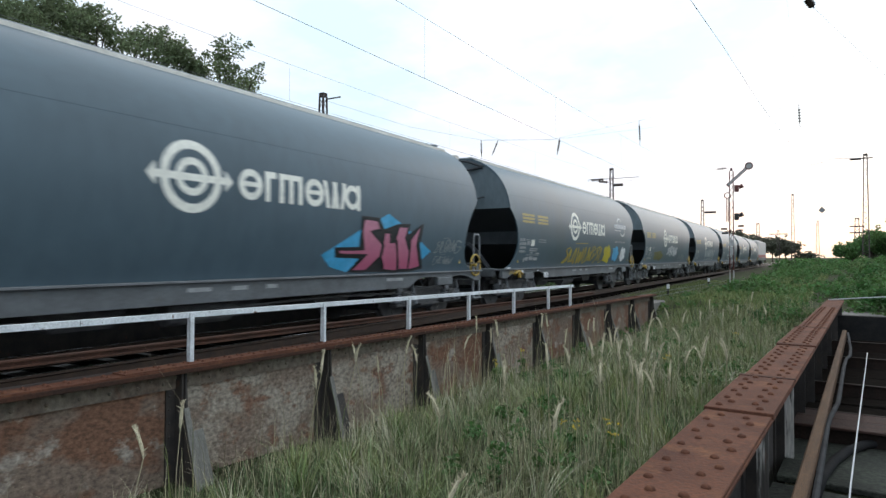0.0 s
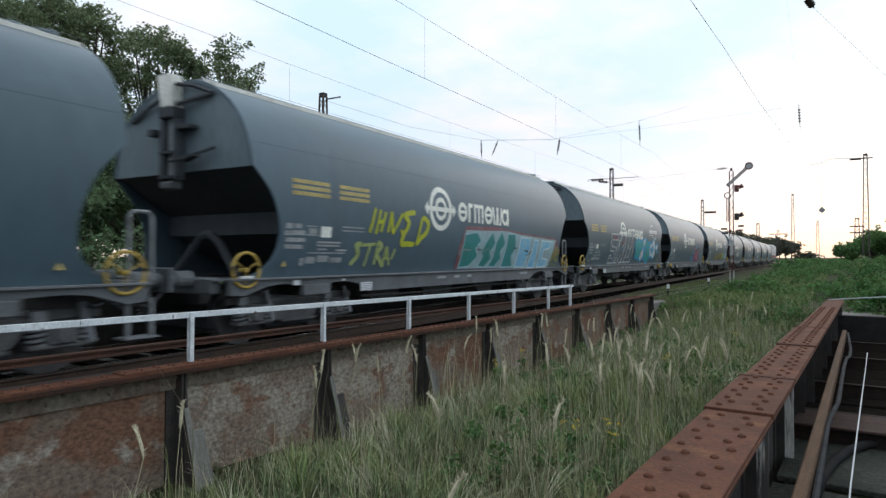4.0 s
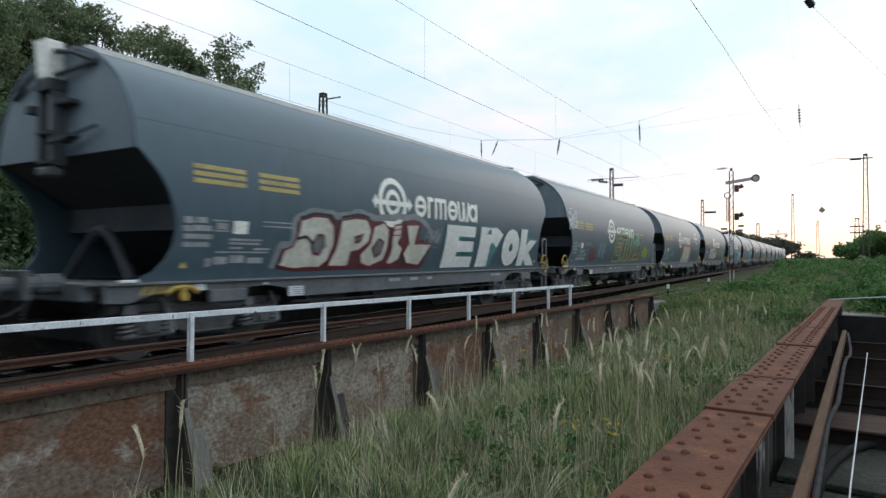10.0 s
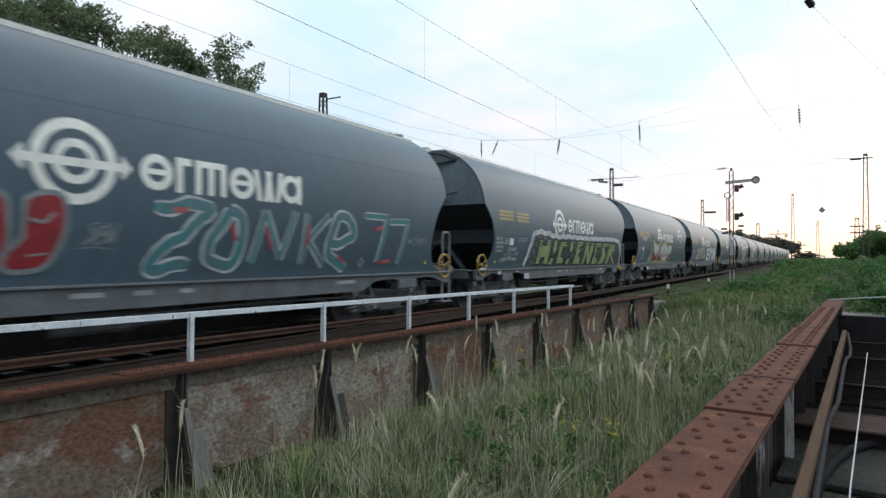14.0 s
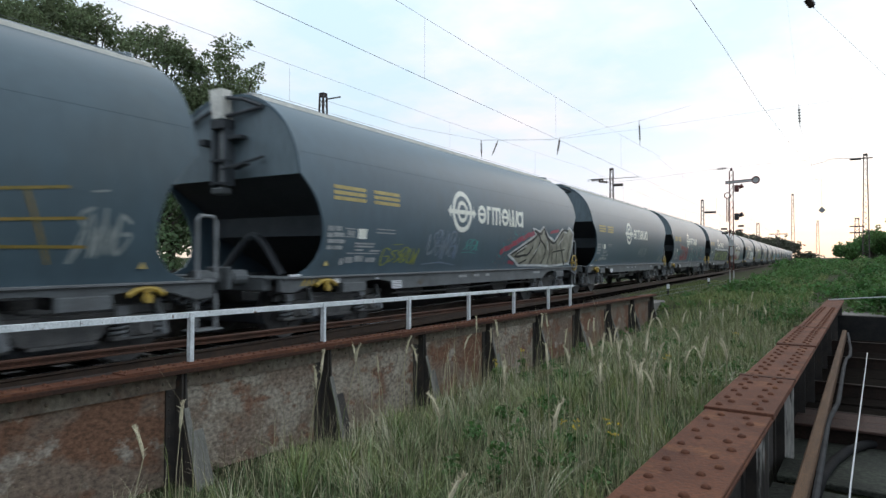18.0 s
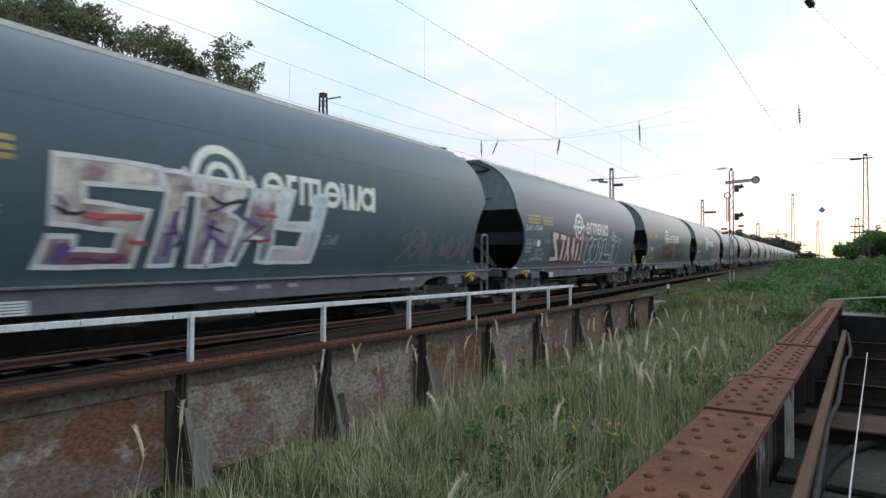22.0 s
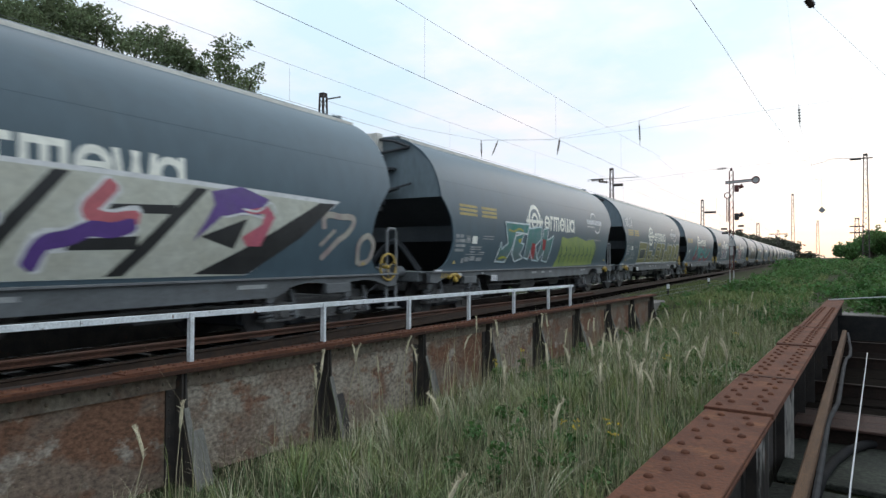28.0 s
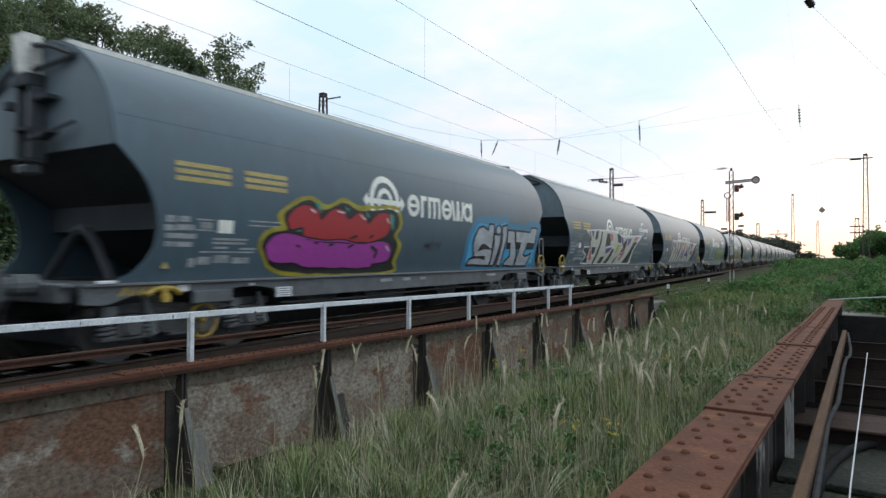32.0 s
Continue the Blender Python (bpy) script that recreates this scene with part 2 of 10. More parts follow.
M["mast"] = surface("mast_steel", (0.080, 0.062, 0.056), (0.060, 0.048, 0.045), 3, 0.8, 0.0, 0.25, 30, 0.1)
M["mast_red"] = surface("signal_red_paint", (0.13, 0.035, 0.028), (0.09, 0.03, 0.026), 4, 0.6, 0, 0.15, 30, 0.05)
M["mast_white"] = surface("signal_white_paint", (0.48, 0.47, 0.46), (0.38, 0.37, 0.36), 4, 0.6, 0, 0.12, 30, 0.05)
M["dark"] = surface("dark_metal", (0.035, 0.030, 0.032), (0.05, 0.045, 0.045), 4, 0.6, 0.3, 0.2, 30, 0.05)
M["wire"] = surface("grey_wire", (0.16, 0.165, 0.175), (0.12, 0.122, 0.13), 4, 0.6, 0.3, 0.1, 30, 0.0)
M["insul"] = surface("brown_insulator", (0.06, 0.04, 0.035), (0.045, 0.035, 0.03), 8, 0.3, 0, 0.1, 30, 0.0)
M["sign_grey"] = surface("back_of_sign", (0.30, 0.31, 0.32), (0.24, 0.25, 0.26), 8, 0.5, 0.3, 0.1, 30, 0.0)
M["pane"] = surface("dark_pane", (0.03, 0.035, 0.04), (0.04, 0.045, 0.05), 2, 0.15, 0, 0.0, 10, 0.0)
M["deck_brown"] = surface("brown_deck_board", (0.056, 0.043, 0.038), (0.038, 0.030, 0.028), 3, 0.9, 0, 0.3, 30, 0.3, rnd=0.2, stretch=(6, 0.6, 6), spec=0.15)
M["loco"] = surface("pale_loco_paint", (0.55, 0.53, 0.50), (0.46, 0.45, 0.43), 1, 0.5, 0, 0.1, 10, 0.0)
M["loco_red"] = surface("loco_red_paint", (0.30, 0.05, 0.04), (0.25, 0.045, 0.04), 1, 0.5, 0, 0.1, 10, 0.0)


def thin_leaf(m, share):
    """Let light through leaves: part of what falls on the back shows on the front."""
    t = m.node_tree
    bsdf, out = t.nodes["Principled BSDF"], t.nodes["Material Output"]
    tr = t.nodes.new("ShaderNodeBsdfTranslucent")
    t.links.new(bsdf.inputs["Base Color"].links[0].from_socket, tr.inputs[0])
    mx = t.nodes.new("ShaderNodeMixShader")
    mx.inputs[0].default_value = share
    t.links.new(bsdf.outputs[0], mx.inputs[1])
    t.links.new(tr.outputs[0], mx.inputs[2])
    t.links.new(mx.outputs[0], out.inputs[0])


for leafy in ("leaf_tree", "leaf_low", "leaf", "weed_pale", "leaf_far"):
    thin_leaf(M[leafy], 0.45)


def spray(name, a, b=None, scale=3.0):
    """Spray paint of two blended tones, made once for each pair."""
    key = "spray_" + name
    if key not in M:
        b = b or tuple(c * 0.72 for c in a)
        M[key] = surface("spray_paint_" + name, a, b, scale, 0.5, 0, 0.14, 14, 0.0, lo=0.25, hi=0.78)
    return M[key]


# ---- mesh helpers ----
def link(name, bm, material, parent=None, label="", m=None, smooth=False):
    me = bpy.data.meshes.new(name)
    bm.to_mesh(me)
    bm.free()
    me.materials.append(material)
    if smooth:
        me.shade_smooth()
    ob = new(name, me)
    if parent:
        ob.parent = parent
    if m is not None:
        ob.matrix_basis = m
    if label:
        ob["label"] = label
    return ob


def part(name, bm, material, parent, label="", smooth=False):
    return link(name, bm, material, parent, label, None, smooth)


def same(name, ob, parent, m=None):
    """Another part on the mesh of ob."""
    o = new(name, ob.data)
    o.parent = parent
    if m is not None:
        o.matrix_basis = m
    return o


def box(bm, x0, x1, y0, y1, z0, z1, m=None, bevel=0.0):
    r = bmesh.ops.create_cube(bm, size=1.0, matrix=Matrix.Translation(((x0 + x1) / 2, (y0 + y1) / 2, (z0 + z1) / 2)) @ Matrix.Diagonal((x1 - x0, y1 - y0, z1 - z0, 1)))
    vs = r["verts"]
    if bevel:
        es = list({e for v in vs for e in v.link_edges})
        vs = bmesh.ops.bevel(bm, geom=es, offset=bevel, segments=1, affect="EDGES", profile=0.5)["verts"]
    if m is not None:
        bmesh.ops.transform(bm, matrix=m, verts=vs)
    return bm


def rod(bm, a, b, r, r2=None, seg=8, caps=True):
    a, b = Vector(a), Vector(b)
    d = b - a
    m = Matrix.Translation((a + b) / 2) @ d.to_track_quat("Z", "Y").to_matrix().to_4x4()
    bmesh.ops.create_cone(bm, cap_ends=caps, segments=seg, radius1=r, radius2=r if r2 is None else r2, depth=d.length, matrix=m)
    return bm


def tube(bm, pts, r, seg=6, closed=False):
    """A bent rod through points."""
    pts = [Vector(p) for p in pts]
    rings = []
    n = len(pts)
    for i, p in enumerate(pts):
        if closed:
            d = pts[(i + 1) % n] - pts[i - 1]
        else:
            d = pts[min(i + 1, n - 1)] - pts[max(i - 1, 0)]
        q = d.to_track_quat("Z", "Y")
        rings.append([bm.verts.new(p + q @ Vector((math.cos(k * math.tau / seg) * r, math.sin(k * math.tau / seg) * r, 0))) for k in range(seg)])
    for i in range(n if closed else n - 1):
        p, q = rings[i], rings[(i + 1) % n]
        for k in range(seg):
            bm.faces.new((p[k], p[(k + 1) % seg], q[(k + 1) % seg], q[k]))
    if not closed:
        bm.faces.new(rings[0][::-1])
        bm.faces.new(rings[-1])
    return bm


def prism(bm, outline, axis, lo, hi):
    """A flat outline of (a, b) pairs drawn out along axis from lo to hi."""
    def at(p, w):
        return {"x": (w, p[0], p[1]), "y": (p[0], w, p[1]), "z": (p[0], p[1], w)}[axis]
    f = [bm.verts.new(at(p, lo)) for p in outline]
    g = [bm.verts.new(at(p, hi)) for p in outline]
    n = len(f)
    bm.faces.new(f[::-1])
    bm.faces.new(g)
    for i in range(n):
        bm.faces.new((f[i], f[(i + 1) % n], g[(i + 1) % n], g[i]))
    bmesh.ops.recalc_face_normals(bm, faces=bm.faces)
    return bm


def B():
    return bmesh.new()


def thing(name, m, label, category, group="", kind=""):
    return tagged(link_empty(name, m), label, category, group, kind)


def link_empty(name, m):
    e = new(name)
    e.empty_display_size = 0.2
    e.matrix_basis = m
    return e

# ---- ground: one sheet to the horizon ----
TRACK_X = -8.07


def smooth(a, b, v):
    t = min(1.0, max(0.0, (v - a) / (b - a)))
    return t * t * (3 - 2 * t)


def ground_z(x, y):
    far = -0.30 + 0.10 * noise.noise(Vector((x * 0.12, y * 0.12, 3.1)))
    if x > -5.0:
        far += 0.35 * smooth(-5.0, 2.0, x) * smooth(24, 45, y)
    edge = x + 5.55 - 0.035 * y
    lawn = -0.86 - 0.0105 * max(y, -5) + 0.06 * noise.noise(Vector((x * 0.5, y * 0.5, 0.4))) + 0.10 * smooth(-4.2, -1.2, x) * smooth(3, 9, y)
    pit_left = smooth(-0.05, -0.9, edge)
    pit_right = smooth(-0.55, 0.15, x - 0.06 * y)
    mid = lawn + (-1.3) * pit_left + (-1.0) * pit_right
    rise = smooth(17.5, 24.0, y + 0.3 * max(-6, min(4, x)))
    behind = smooth(-9.0, -14.0, y)
    t = max(rise, behind)
    z = mid * (1 - t) + far * t
    away = smooth(-11.8, -14.5, x)
    return z * (1 - away) + (-0.55 + 0.15 * noise.noise(Vector((x * 0.1, y * 0.1, 9)))) * away


def spread(lo, hi, step, out):
    v = list(np.arange(lo, hi + 1e-6, step))
    g = step
    while v[-1] < out:
        g *= 1.35
        v.append(v[-1] + g)
    g = step
    while v[0] > -out:
        g *= 1.35
        v.insert(0, v[0] - g)
    return v


gx, gy = spread(-20, 12, 0.5, 3000), spread(-15, 60, 0.5, 3000)
gv = [(x, y, ground_z(x, y)) for y in gy for x in gx]
nx = len(gx)
gf = [(j * nx + i, j * nx + i + 1, (j + 1) * nx + i + 1, (j + 1) * nx + i) for j in range(len(gy) - 1) for i in range(nx - 1)]
me = bpy.data.meshes.new("ground")
me.from_pydata(gv, [], gf)
me.materials.append(M["soil"])
me.shade_smooth()
tagged(new("ground", me), "overgrown soil beside the railway lines", "ground", kind="structure")

# ---- the train's track ----
def rail_profile():
    h = [(-0.036, -0.002), (-0.03, 0.0), (0.03, 0.0), (0.036, -0.002), (0.036, -0.03), (0.009, -0.045), (0.009, -0.145), (0.07, -0.16), (0.07, -0.172)]
    return h + [(-x, z) for x, z in h[:3:-1]]


def track_rail(name, x, y0, y1, label):
    r = tagged(link(name, prism(B(), rail_profile(), "y", y0, y1), M["rail"], m=pose(x, 0, 0)), label, "rail", kind="structure")
    part("running_surface", box(B(), -0.028, 0.028, y0, y1, 0.0, 0.004), M["rail_top"], r, "shiny worn rail head")
    return r


track_rail("rail", TRACK_X + 0.755, -30, 700, "steel running rail with a shiny head")
track_rail("rail", TRACK_X - 0.755, -30, 700, "steel running rail with a shiny head")
sleeper = tagged(link("sleeper", box(B(), -1.3, 1.3, -0.13, 0.13, -0.15, 0.0, bevel=0.012), M["timber_dark"], m=pose(TRACK_X, -6, -0.175)),
                 "dark tarred timber railway sleeper", "sleeper", "sleepers of the track")
for i in range(1, 110):
    copy_thing(sleeper, pose(TRACK_X + random.uniform(-0.02, 0.02), -6 + 0.62 * i, -0.175, 0, 0, random.uniform(-0.6, 0.6)))
for y0, y1, nm in ((21.5, 700, "ballast_far"), (-60, -7.5, "ballast_near")):
    bed = B()
    ys = np.linspace(y0, y1, 60)
    rows = []
    for y in ys:
        rows.append([bed.verts.new((TRACK_X + x + random.uniform(-0.05, 0.05), y, z)) for x, z in ((-3.2, -0.85), (-1.9, -0.24), (0, -0.22), (1.45, -0.25), (1.85, -0.42), (2.6, -0.85))])
    for p, q in zip(rows, rows[1:]):
        for k in range(5):
            bed.faces.new((p[k], p[k + 1], q[k + 1], q[k]))
    tagged(link("ballast", bed, M["ballast"], smooth=True), "brown crushed-stone ballast bed", "ballast", kind="structure")

# abutments at the ends of the bridges
def abutment(x0, x1, y0, y1, z0, z1, rz, label):
    w = B()
    box(w, x0, x1, y0, y1, z0, z1, bevel=0.03)
    return tagged(link("abutment", w, M["concrete"], m=pose(0, 0, 0, 0, 0, rz)), label, "abutment", kind="structure")


abutment(-11.5, -5.5, 21.9, 24.0, -2.6, -0.3, -2.0, "weathered concrete bridge abutment")
abutment(-11.5, -5.2, -9.5, -7.5, -2.6, -0.3, -2.0, "weathered concrete bridge abutment")
abutment(-0.85, 4.5, 21.2, 23.0, -2.6, -0.35, -3.5, "weathered concrete bridge abutment")

# ---- the railway bridge that carries the train: rusty plate girder with a railing ----
def rivet_bm():
    b = B()
    bmesh.ops.create_icosphere(b, subdivisions=2, radius=0.021, matrix=Matrix.Diagonal((1, 1, 0.85, 1)))
    return b


rivet_mesh = bpy.data.meshes.new("rivet")
rb = rivet_bm()
rb.to_mesh(rivet_mesh)
rb.free()
rivet_mesh.materials.append(M["rust"])
rivet_mesh.shade_smooth()


def rivet_at(parent, x, y, z, turn=None, s=1.0):
    o = new("rivet", rivet_mesh)
    o.parent = parent
    o.matrix_basis = pose(x, y, z) @ (turn or Matrix.Identity(4)) @ Matrix.Diagonal((s, s, s, 1))
    return o


RIGHTWARD = pose(0, 0, 0, 0, 90, 0)


def rivet_row(name, parent, spots, axis, size=0.02, mat_="rust"):
    """Many small rivets in one mesh, heads along the axis."""
    b = B()
    turn = RIGHTWARD if axis == "x" else Matrix.Identity(4)
    for x, y, z in spots:
        bmesh.ops.create_cone(b, segments=6, radius1=size, radius2=size * 0.45, depth=size * 0.7, cap_ends=True,
                              matrix=Matrix.Translation((x, y, z)) @ turn @ Matrix.Translation((0, 0, size * 0.3)))
    return tagged(part(name, b, M[mat_], parent), kind="stuff")


left_bridge = thing("railway_bridge", pose(-5.287, 0.185, 0.27, -0.6, 0, -2.0), "rusty riveted plate girder bridge with weathered web panels", "bridge")
G0, G1 = -7.0, 21.9
fl = B()
box(fl, -0.215, 0.0, G0, G1, -0.022, -0.004)
box(fl, -0.205, -0.005, 3.2, 12.0, -0.004, 0.012)
part("top_flange", fl, M["rust"], left_bridge, "rust-red riveted top flange")
lip = B()
box(lip, -0.018, 0.004, G0, G1, -0.064, -0.024, bevel=0.004)
part("flange_lip", lip, M["rust_dark"], left_bridge, "dark rusty turned-down edge of the flange")
ang = B()
box(ang, -0.17, -0.152, G0, G1, -0.225, -0.024)
box(ang, -0.17, -0.04, G0, G1, -0.04, -0.024)
part("flange_angle", ang, M["angle"], left_bridge, "weathered riveted flange angle")
rivet_row("flange_rivets", left_bridge, [(x, y, 0.0 if 3.2 > y or y > 12 else 0.014) for y in np.arange(1.0, 20, 0.16) for x in (-0.06, -0.135)], "z", 0.024)
rivet_row("angle_rivets", left_bridge, [(-0.152, y, -0.115 - 0.05 * (i % 2)) for i, y in enumerate(np.arange(1.2, 16, 0.13))], "x", 0.022, "angle")
stiff_s = [-4.9, -2.7, -0.5, 1.7, 3.82, 5.85, 7.95, 10.1, 12.3, 14.6, 17.0, 19.3, 21.6]
for i, (a, b) in enumerate(zip([G0] + stiff_s[:-1], stiff_s)):
    pb = B()
    # a slightly buckled plate between two stiffeners
    n = 6
    dip = random.uniform(-0.012, 0.012)
    grid = [[pb.verts.new((-0.185 + dip * math.sin(math.pi * u / n) * math.sin(math.pi * v / 4), a + 0.03 + (b - a - 0.06) * u / n, -0.15 - 1.2 * v / 4)) for v in range(5)] for u in range(n + 1)]
    for u in range(n):
        for v in range(4):
            pb.faces.new((grid[u][v], grid[u + 1][v], grid[u + 1][v + 1], grid[u][v + 1]))
    r = bmesh.ops.extrude_face_region(pb, geom=list(pb.faces))
    bmesh.ops.translate(pb, vec=(-0.02, 0, 0), verts=[g for g in r["geom"] if isinstance(g, bmesh.types.BMVert)])
    bmesh.ops.recalc_face_normals(pb, faces=pb.faces)
    part("web_panel", pb, M["web_rust"] if b < 4.0 or a > 11.5 or 7.5 < a < 8.2 else M["web"], left_bridge)
for s in stiff_s:
    st = B()
    box(st, -0.185, -0.165, s - 0.11, s + 0.11, -1.35, -0.15)
    box(st, -0.17, -0.06, s - 0.018, s + 0.004, -1.35, -0.03)
    part("stiffener", st, M["web_dark"], left_bridge, "dark tarred steel stiffener")
    if s > 1:
        gus = B()
        prism(gus, [(-0.165, -0.05), (-0.05, -0.05), (-0.03, -0.40), (0.24, -1.35), (-0.165, -1.35)], "y", s + 0.012, s + 0.03)
        part("gusset", gus, M["web_dark"], left_bridge, "dark triangular gusset")
        edge_ = B()
        prism(edge_, [(-0.030, -0.40), (-0.018, -0.40), (0.252, -1.35), (0.240, -1.35)], "y", s - 0.02, s + 0.04)
        part("gusset_edge", edge_, M["plank_grey"], left_bridge, "worn grey gusset edge")
        brd = B()
        lean = random.uniform(10, 20)
        box(brd, -0.02, 0.012, -0.085, 0.085, -0.42, 0.24, m=pose(0.05 + random.uniform(-0.02, 0.04), s + 0.11, -0.86, random.uniform(4, 9), -lean, 0), bevel=0.004)
        part("leaning_plate", brd, M["plank_grey"] if random.random() < 0.75 else M["web_dark"], left_bridge, "grey leaning cover plate")
        rivet_row("stiffener_rivets", left_bridge, [(-0.165, s - 0.075, z) for z in np.arange(-1.2, -0.15, 0.13)], "x", 0.016, "web_dark")
part("bottom_flange", box(B(), -0.36, 0.0, G0, G1, -1.38, -1.36), M["rust_dark"], left_bridge)
# railing
RAIL_TO = 14.55
for a, b, m_ in ((-7, -0.4, "rail_white"), (-0.4, 2.9, "rail_white"), (2.9, 6.66, "rail_white"), (6.66, 7.35, "rail_white"), (7.35, 11.0, "rail_white"), (11.0, RAIL_TO, "rail_white")):
    hb = B()
    box(hb, -0.235, -0.175, a, b - 0.006, 0.49, 0.498)
    box(hb, -0.183, -0.175, a, b - 0.006, 0.445, 0.49)
    part("handrail", hb, M[m_], left_bridge, "rusty bare handrail length" if m_ == "rust" else "flaking white angle-iron handrail")
mb = B()
prism(mb, [(-0.30, 0.10), (-0.215, 0.10), (-0.215, 0.115), (-0.245, 0.12), (-0.245, 0.145), (-0.215, 0.148), (-0.215, 0.162), (-0.30, 0.162)], "y", -7, RAIL_TO + 1.6)
bmesh.ops.transform(mb, matrix=pose(0, 0, 0.045, 0.2, 0, 0), verts=mb.verts)
part("middle_rail", mb, M["rust_mid"], left_bridge, "dark rusty middle rail")
for s in (-5.2, -3.35, -1.5, 0.3, 2.12, 3.98, 5.88, 7.72, 9.51, 11.29, 13.02, 14.35):
    po = B()
    box(po, -0.21, -0.16, s - 0.022, s - 0.014, -0.005, 0.49)
    box(po, -0.168, -0.16, s - 0.022, s + 0.026, -0.005, 0.49)
    part("railing_post", po, M["rail_white"], left_bridge, "flaking white angle-iron post")
for i in range(2):
    x0 = -0.222 - 0.152 * (i + 1)
    for a, b in ((G0, -1.2), (-1.19, 4.1), (4.11, 9.7), (9.71, 15.2), (15.21, G1)):
        pk = B()
        lift_ = random.uniform(-0.006, 0.006)
        box(pk, x0 + random.uniform(0, 0.005), x0 + 0.148, a, b - random.uniform(0.0, 0.03), -0.075 + lift_, -0.035 + lift_, bevel=0.006)
        part("walkway_plank", pk, M["deck_brown"], left_bridge)
for s in stiff_s:
    part("walkway_bracket", box(B(), -0.55, -0.18, s - 0.03, s + 0.03, -0.14, -0.082), M["web_dark"], left_bridge, "dark bracket under the walkway")
for i in range(9):
    cb = B()
    y = G0 + 0.6 + i * 3.4
    box(cb, -5.2, -0.2, y - 0.1, y + 0.1, -1.0, -0.46)
    part("cross_girder", cb, M["web_dark"], left_bridge)
trough = B()
box(trough, -4.9, -1.45, G0, G1, -0.47, -0.44)
part("deck_plate", trough, M["web_dark"], left_bridge, "dark deck plate under the sleepers")
far_girder = thing("far_bridge_girder", pose(-10.75, 0, 0.80, -0.6, 0, -2.0), "dark rusty far girder of the bridge", "girder")
part("web_plate", box(B(), -0.1, 0.1, G0, G1, -2.0, -0.02), M["web_dark"], far_girder)
part("top_flange", box(B(), -0.2, 0.2, G0, G1, -0.02, 0.0), M["rust"], far_girder)

# ---- the second bridge, on whose edge the camera stands ----
right_bridge = thing("girder_bridge", pose(0, 0, 0.29, -0.6, 0, -3.5), "rust-red riveted girder of a disused bridge", "bridge")
H0, H1 = -4.0, 21.0
tf = B()
box(tf, -0.91, -0.50, H0, H1, -0.03, -0.008, bevel=0.004)
part("top_flange", tf, M["rust"], right_bridge, "rust-red riveted top flange")
plates = [(H0, 4.52, 0.0), (4.54, 6.0, 0.016), (6.02, 8.66, 0.0), (8.68, 11.2, 0.016), (11.22, 21.0, 0.0)]
for y in (6.0, 11.2):
    part("joint_strip", box(B(), -0.92, -0.49, y - 0.02, y + 0.035, 0.012, 0.034, bevel=0.003), M["rust_dark"], right_bridge, "dark raised edge of a cover plate")
for a, b, lift_ in plates:
    cp = B()
    box(cp, -0.915 if lift_ else -0.905, -0.495 if lift_ else -0.505, a, b, -0.008, 0.012 + lift_, bevel=0.004)
    part("cover_plate", cp, M["rust"], right_bridge)
for a, b, lift_ in plates:
    y = a + 0.10
    k = 0
    while y < b - 0.05:
        step = 0.325 if a < 4 else 0.285
        if 1.5 < y < 17.0:
            for j, x in enumerate((-0.834, -0.781, -0.636, -0.586)):
                yy = y + (step / 2 if j in (1, 2) else 0.0)
                if yy < b - 0.04:
                    rivet_at(right_bridge, x + random.uniform(-0.004, 0.004), yy + random.uniform(-0.008, 0.008), 0.012 + lift_, None, random.uniform(0.98, 1.2))
        y += step
part("web_plate", box(B(), -0.72, -0.70, H0, H1, -1.5, -0.03), M["web_dark"], right_bridge, "tarred web plate")
part("flange_angle", box(box(B(), -0.70, -0.685, H0, H1, -0.15, -0.03), -0.70, -0.60, H0, H1, -0.045, -0.03), M["rust_dark"], right_bridge)
part("flange_angle", box(box(B(), -0.735, -0.72, H0, H1, -0.15, -0.03), -0.82, -0.72, H0, H1, -0.045, -0.03), M["rust_dark"], right_bridge)
for i, s in enumerate((-2.8, -0.9, 0.95, 2.8, 4.72, 6.48, 7.75, 9.25, 10.8, 12.4, 14.0, 15.6, 17.2, 18.8, 20.4)):
    sb = B()
    box(sb, -0.70, -0.618, s - 0.012, s + 0.0, -1.5, -0.05)
    part("stiffener", sb, M["web_dark"], right_bridge, "tarred stiffener")
    part("stiffener_edge", box(B(), -0.617, -0.545, s - 0.018, s + 0.0, -1.5, -0.05), M["peel"] if s < 7.0 else M["web_dark"], right_bridge, "stiffener edge with peeling grey paint" if s < 7.0 else "tarred stiffener edge")
    part("stiffener_angle", box(B(), -0.70, -0.685, s - 0.10, s - 0.012, -1.5, -0.16), M["web_dark"], right_bridge)
    sc = B()
    box(sc, -0.88, -0.72, s - 0.012, s + 0.0, -1.5, -0.05)
    part("stiffener", sc, M["web_dark"], right_bridge)
# timber beam, pipes and cables beside the girder
tb = B()
box(tb, -0.330, -0.260, 0.5, 14.4, -0.40, -0.26, m=pose(0, 0, 0, 0, 0, 0.2), bevel=0.010)
part("timber_beam", tb, M["timber"], right_bridge, "weathered brown timber beam")
pb = B()
tube(pb, [(-0.22, 1.0, -0.34), (-0.232, 2.5, -0.34), (-0.248, 4.17, -0.34), (-0.272, 6.1, -0.34), (-0.268, 6.4, -0.34), (-0.230, 7.2, -0.34), (-0.238, 8.5, -0.34), (-0.245, 9.7, -0.34), (-0.237, 10.6, -0.34),
          (-0.20, 11.0, -0.34), (-0.21, 12.0, -0.34), (-0.26, 13.5, -0.33), (-0.29, 14.2, -0.30)], 0.021, 8)
part("cable_duct", pb, M["pipe"], right_bridge, "grey cable duct")
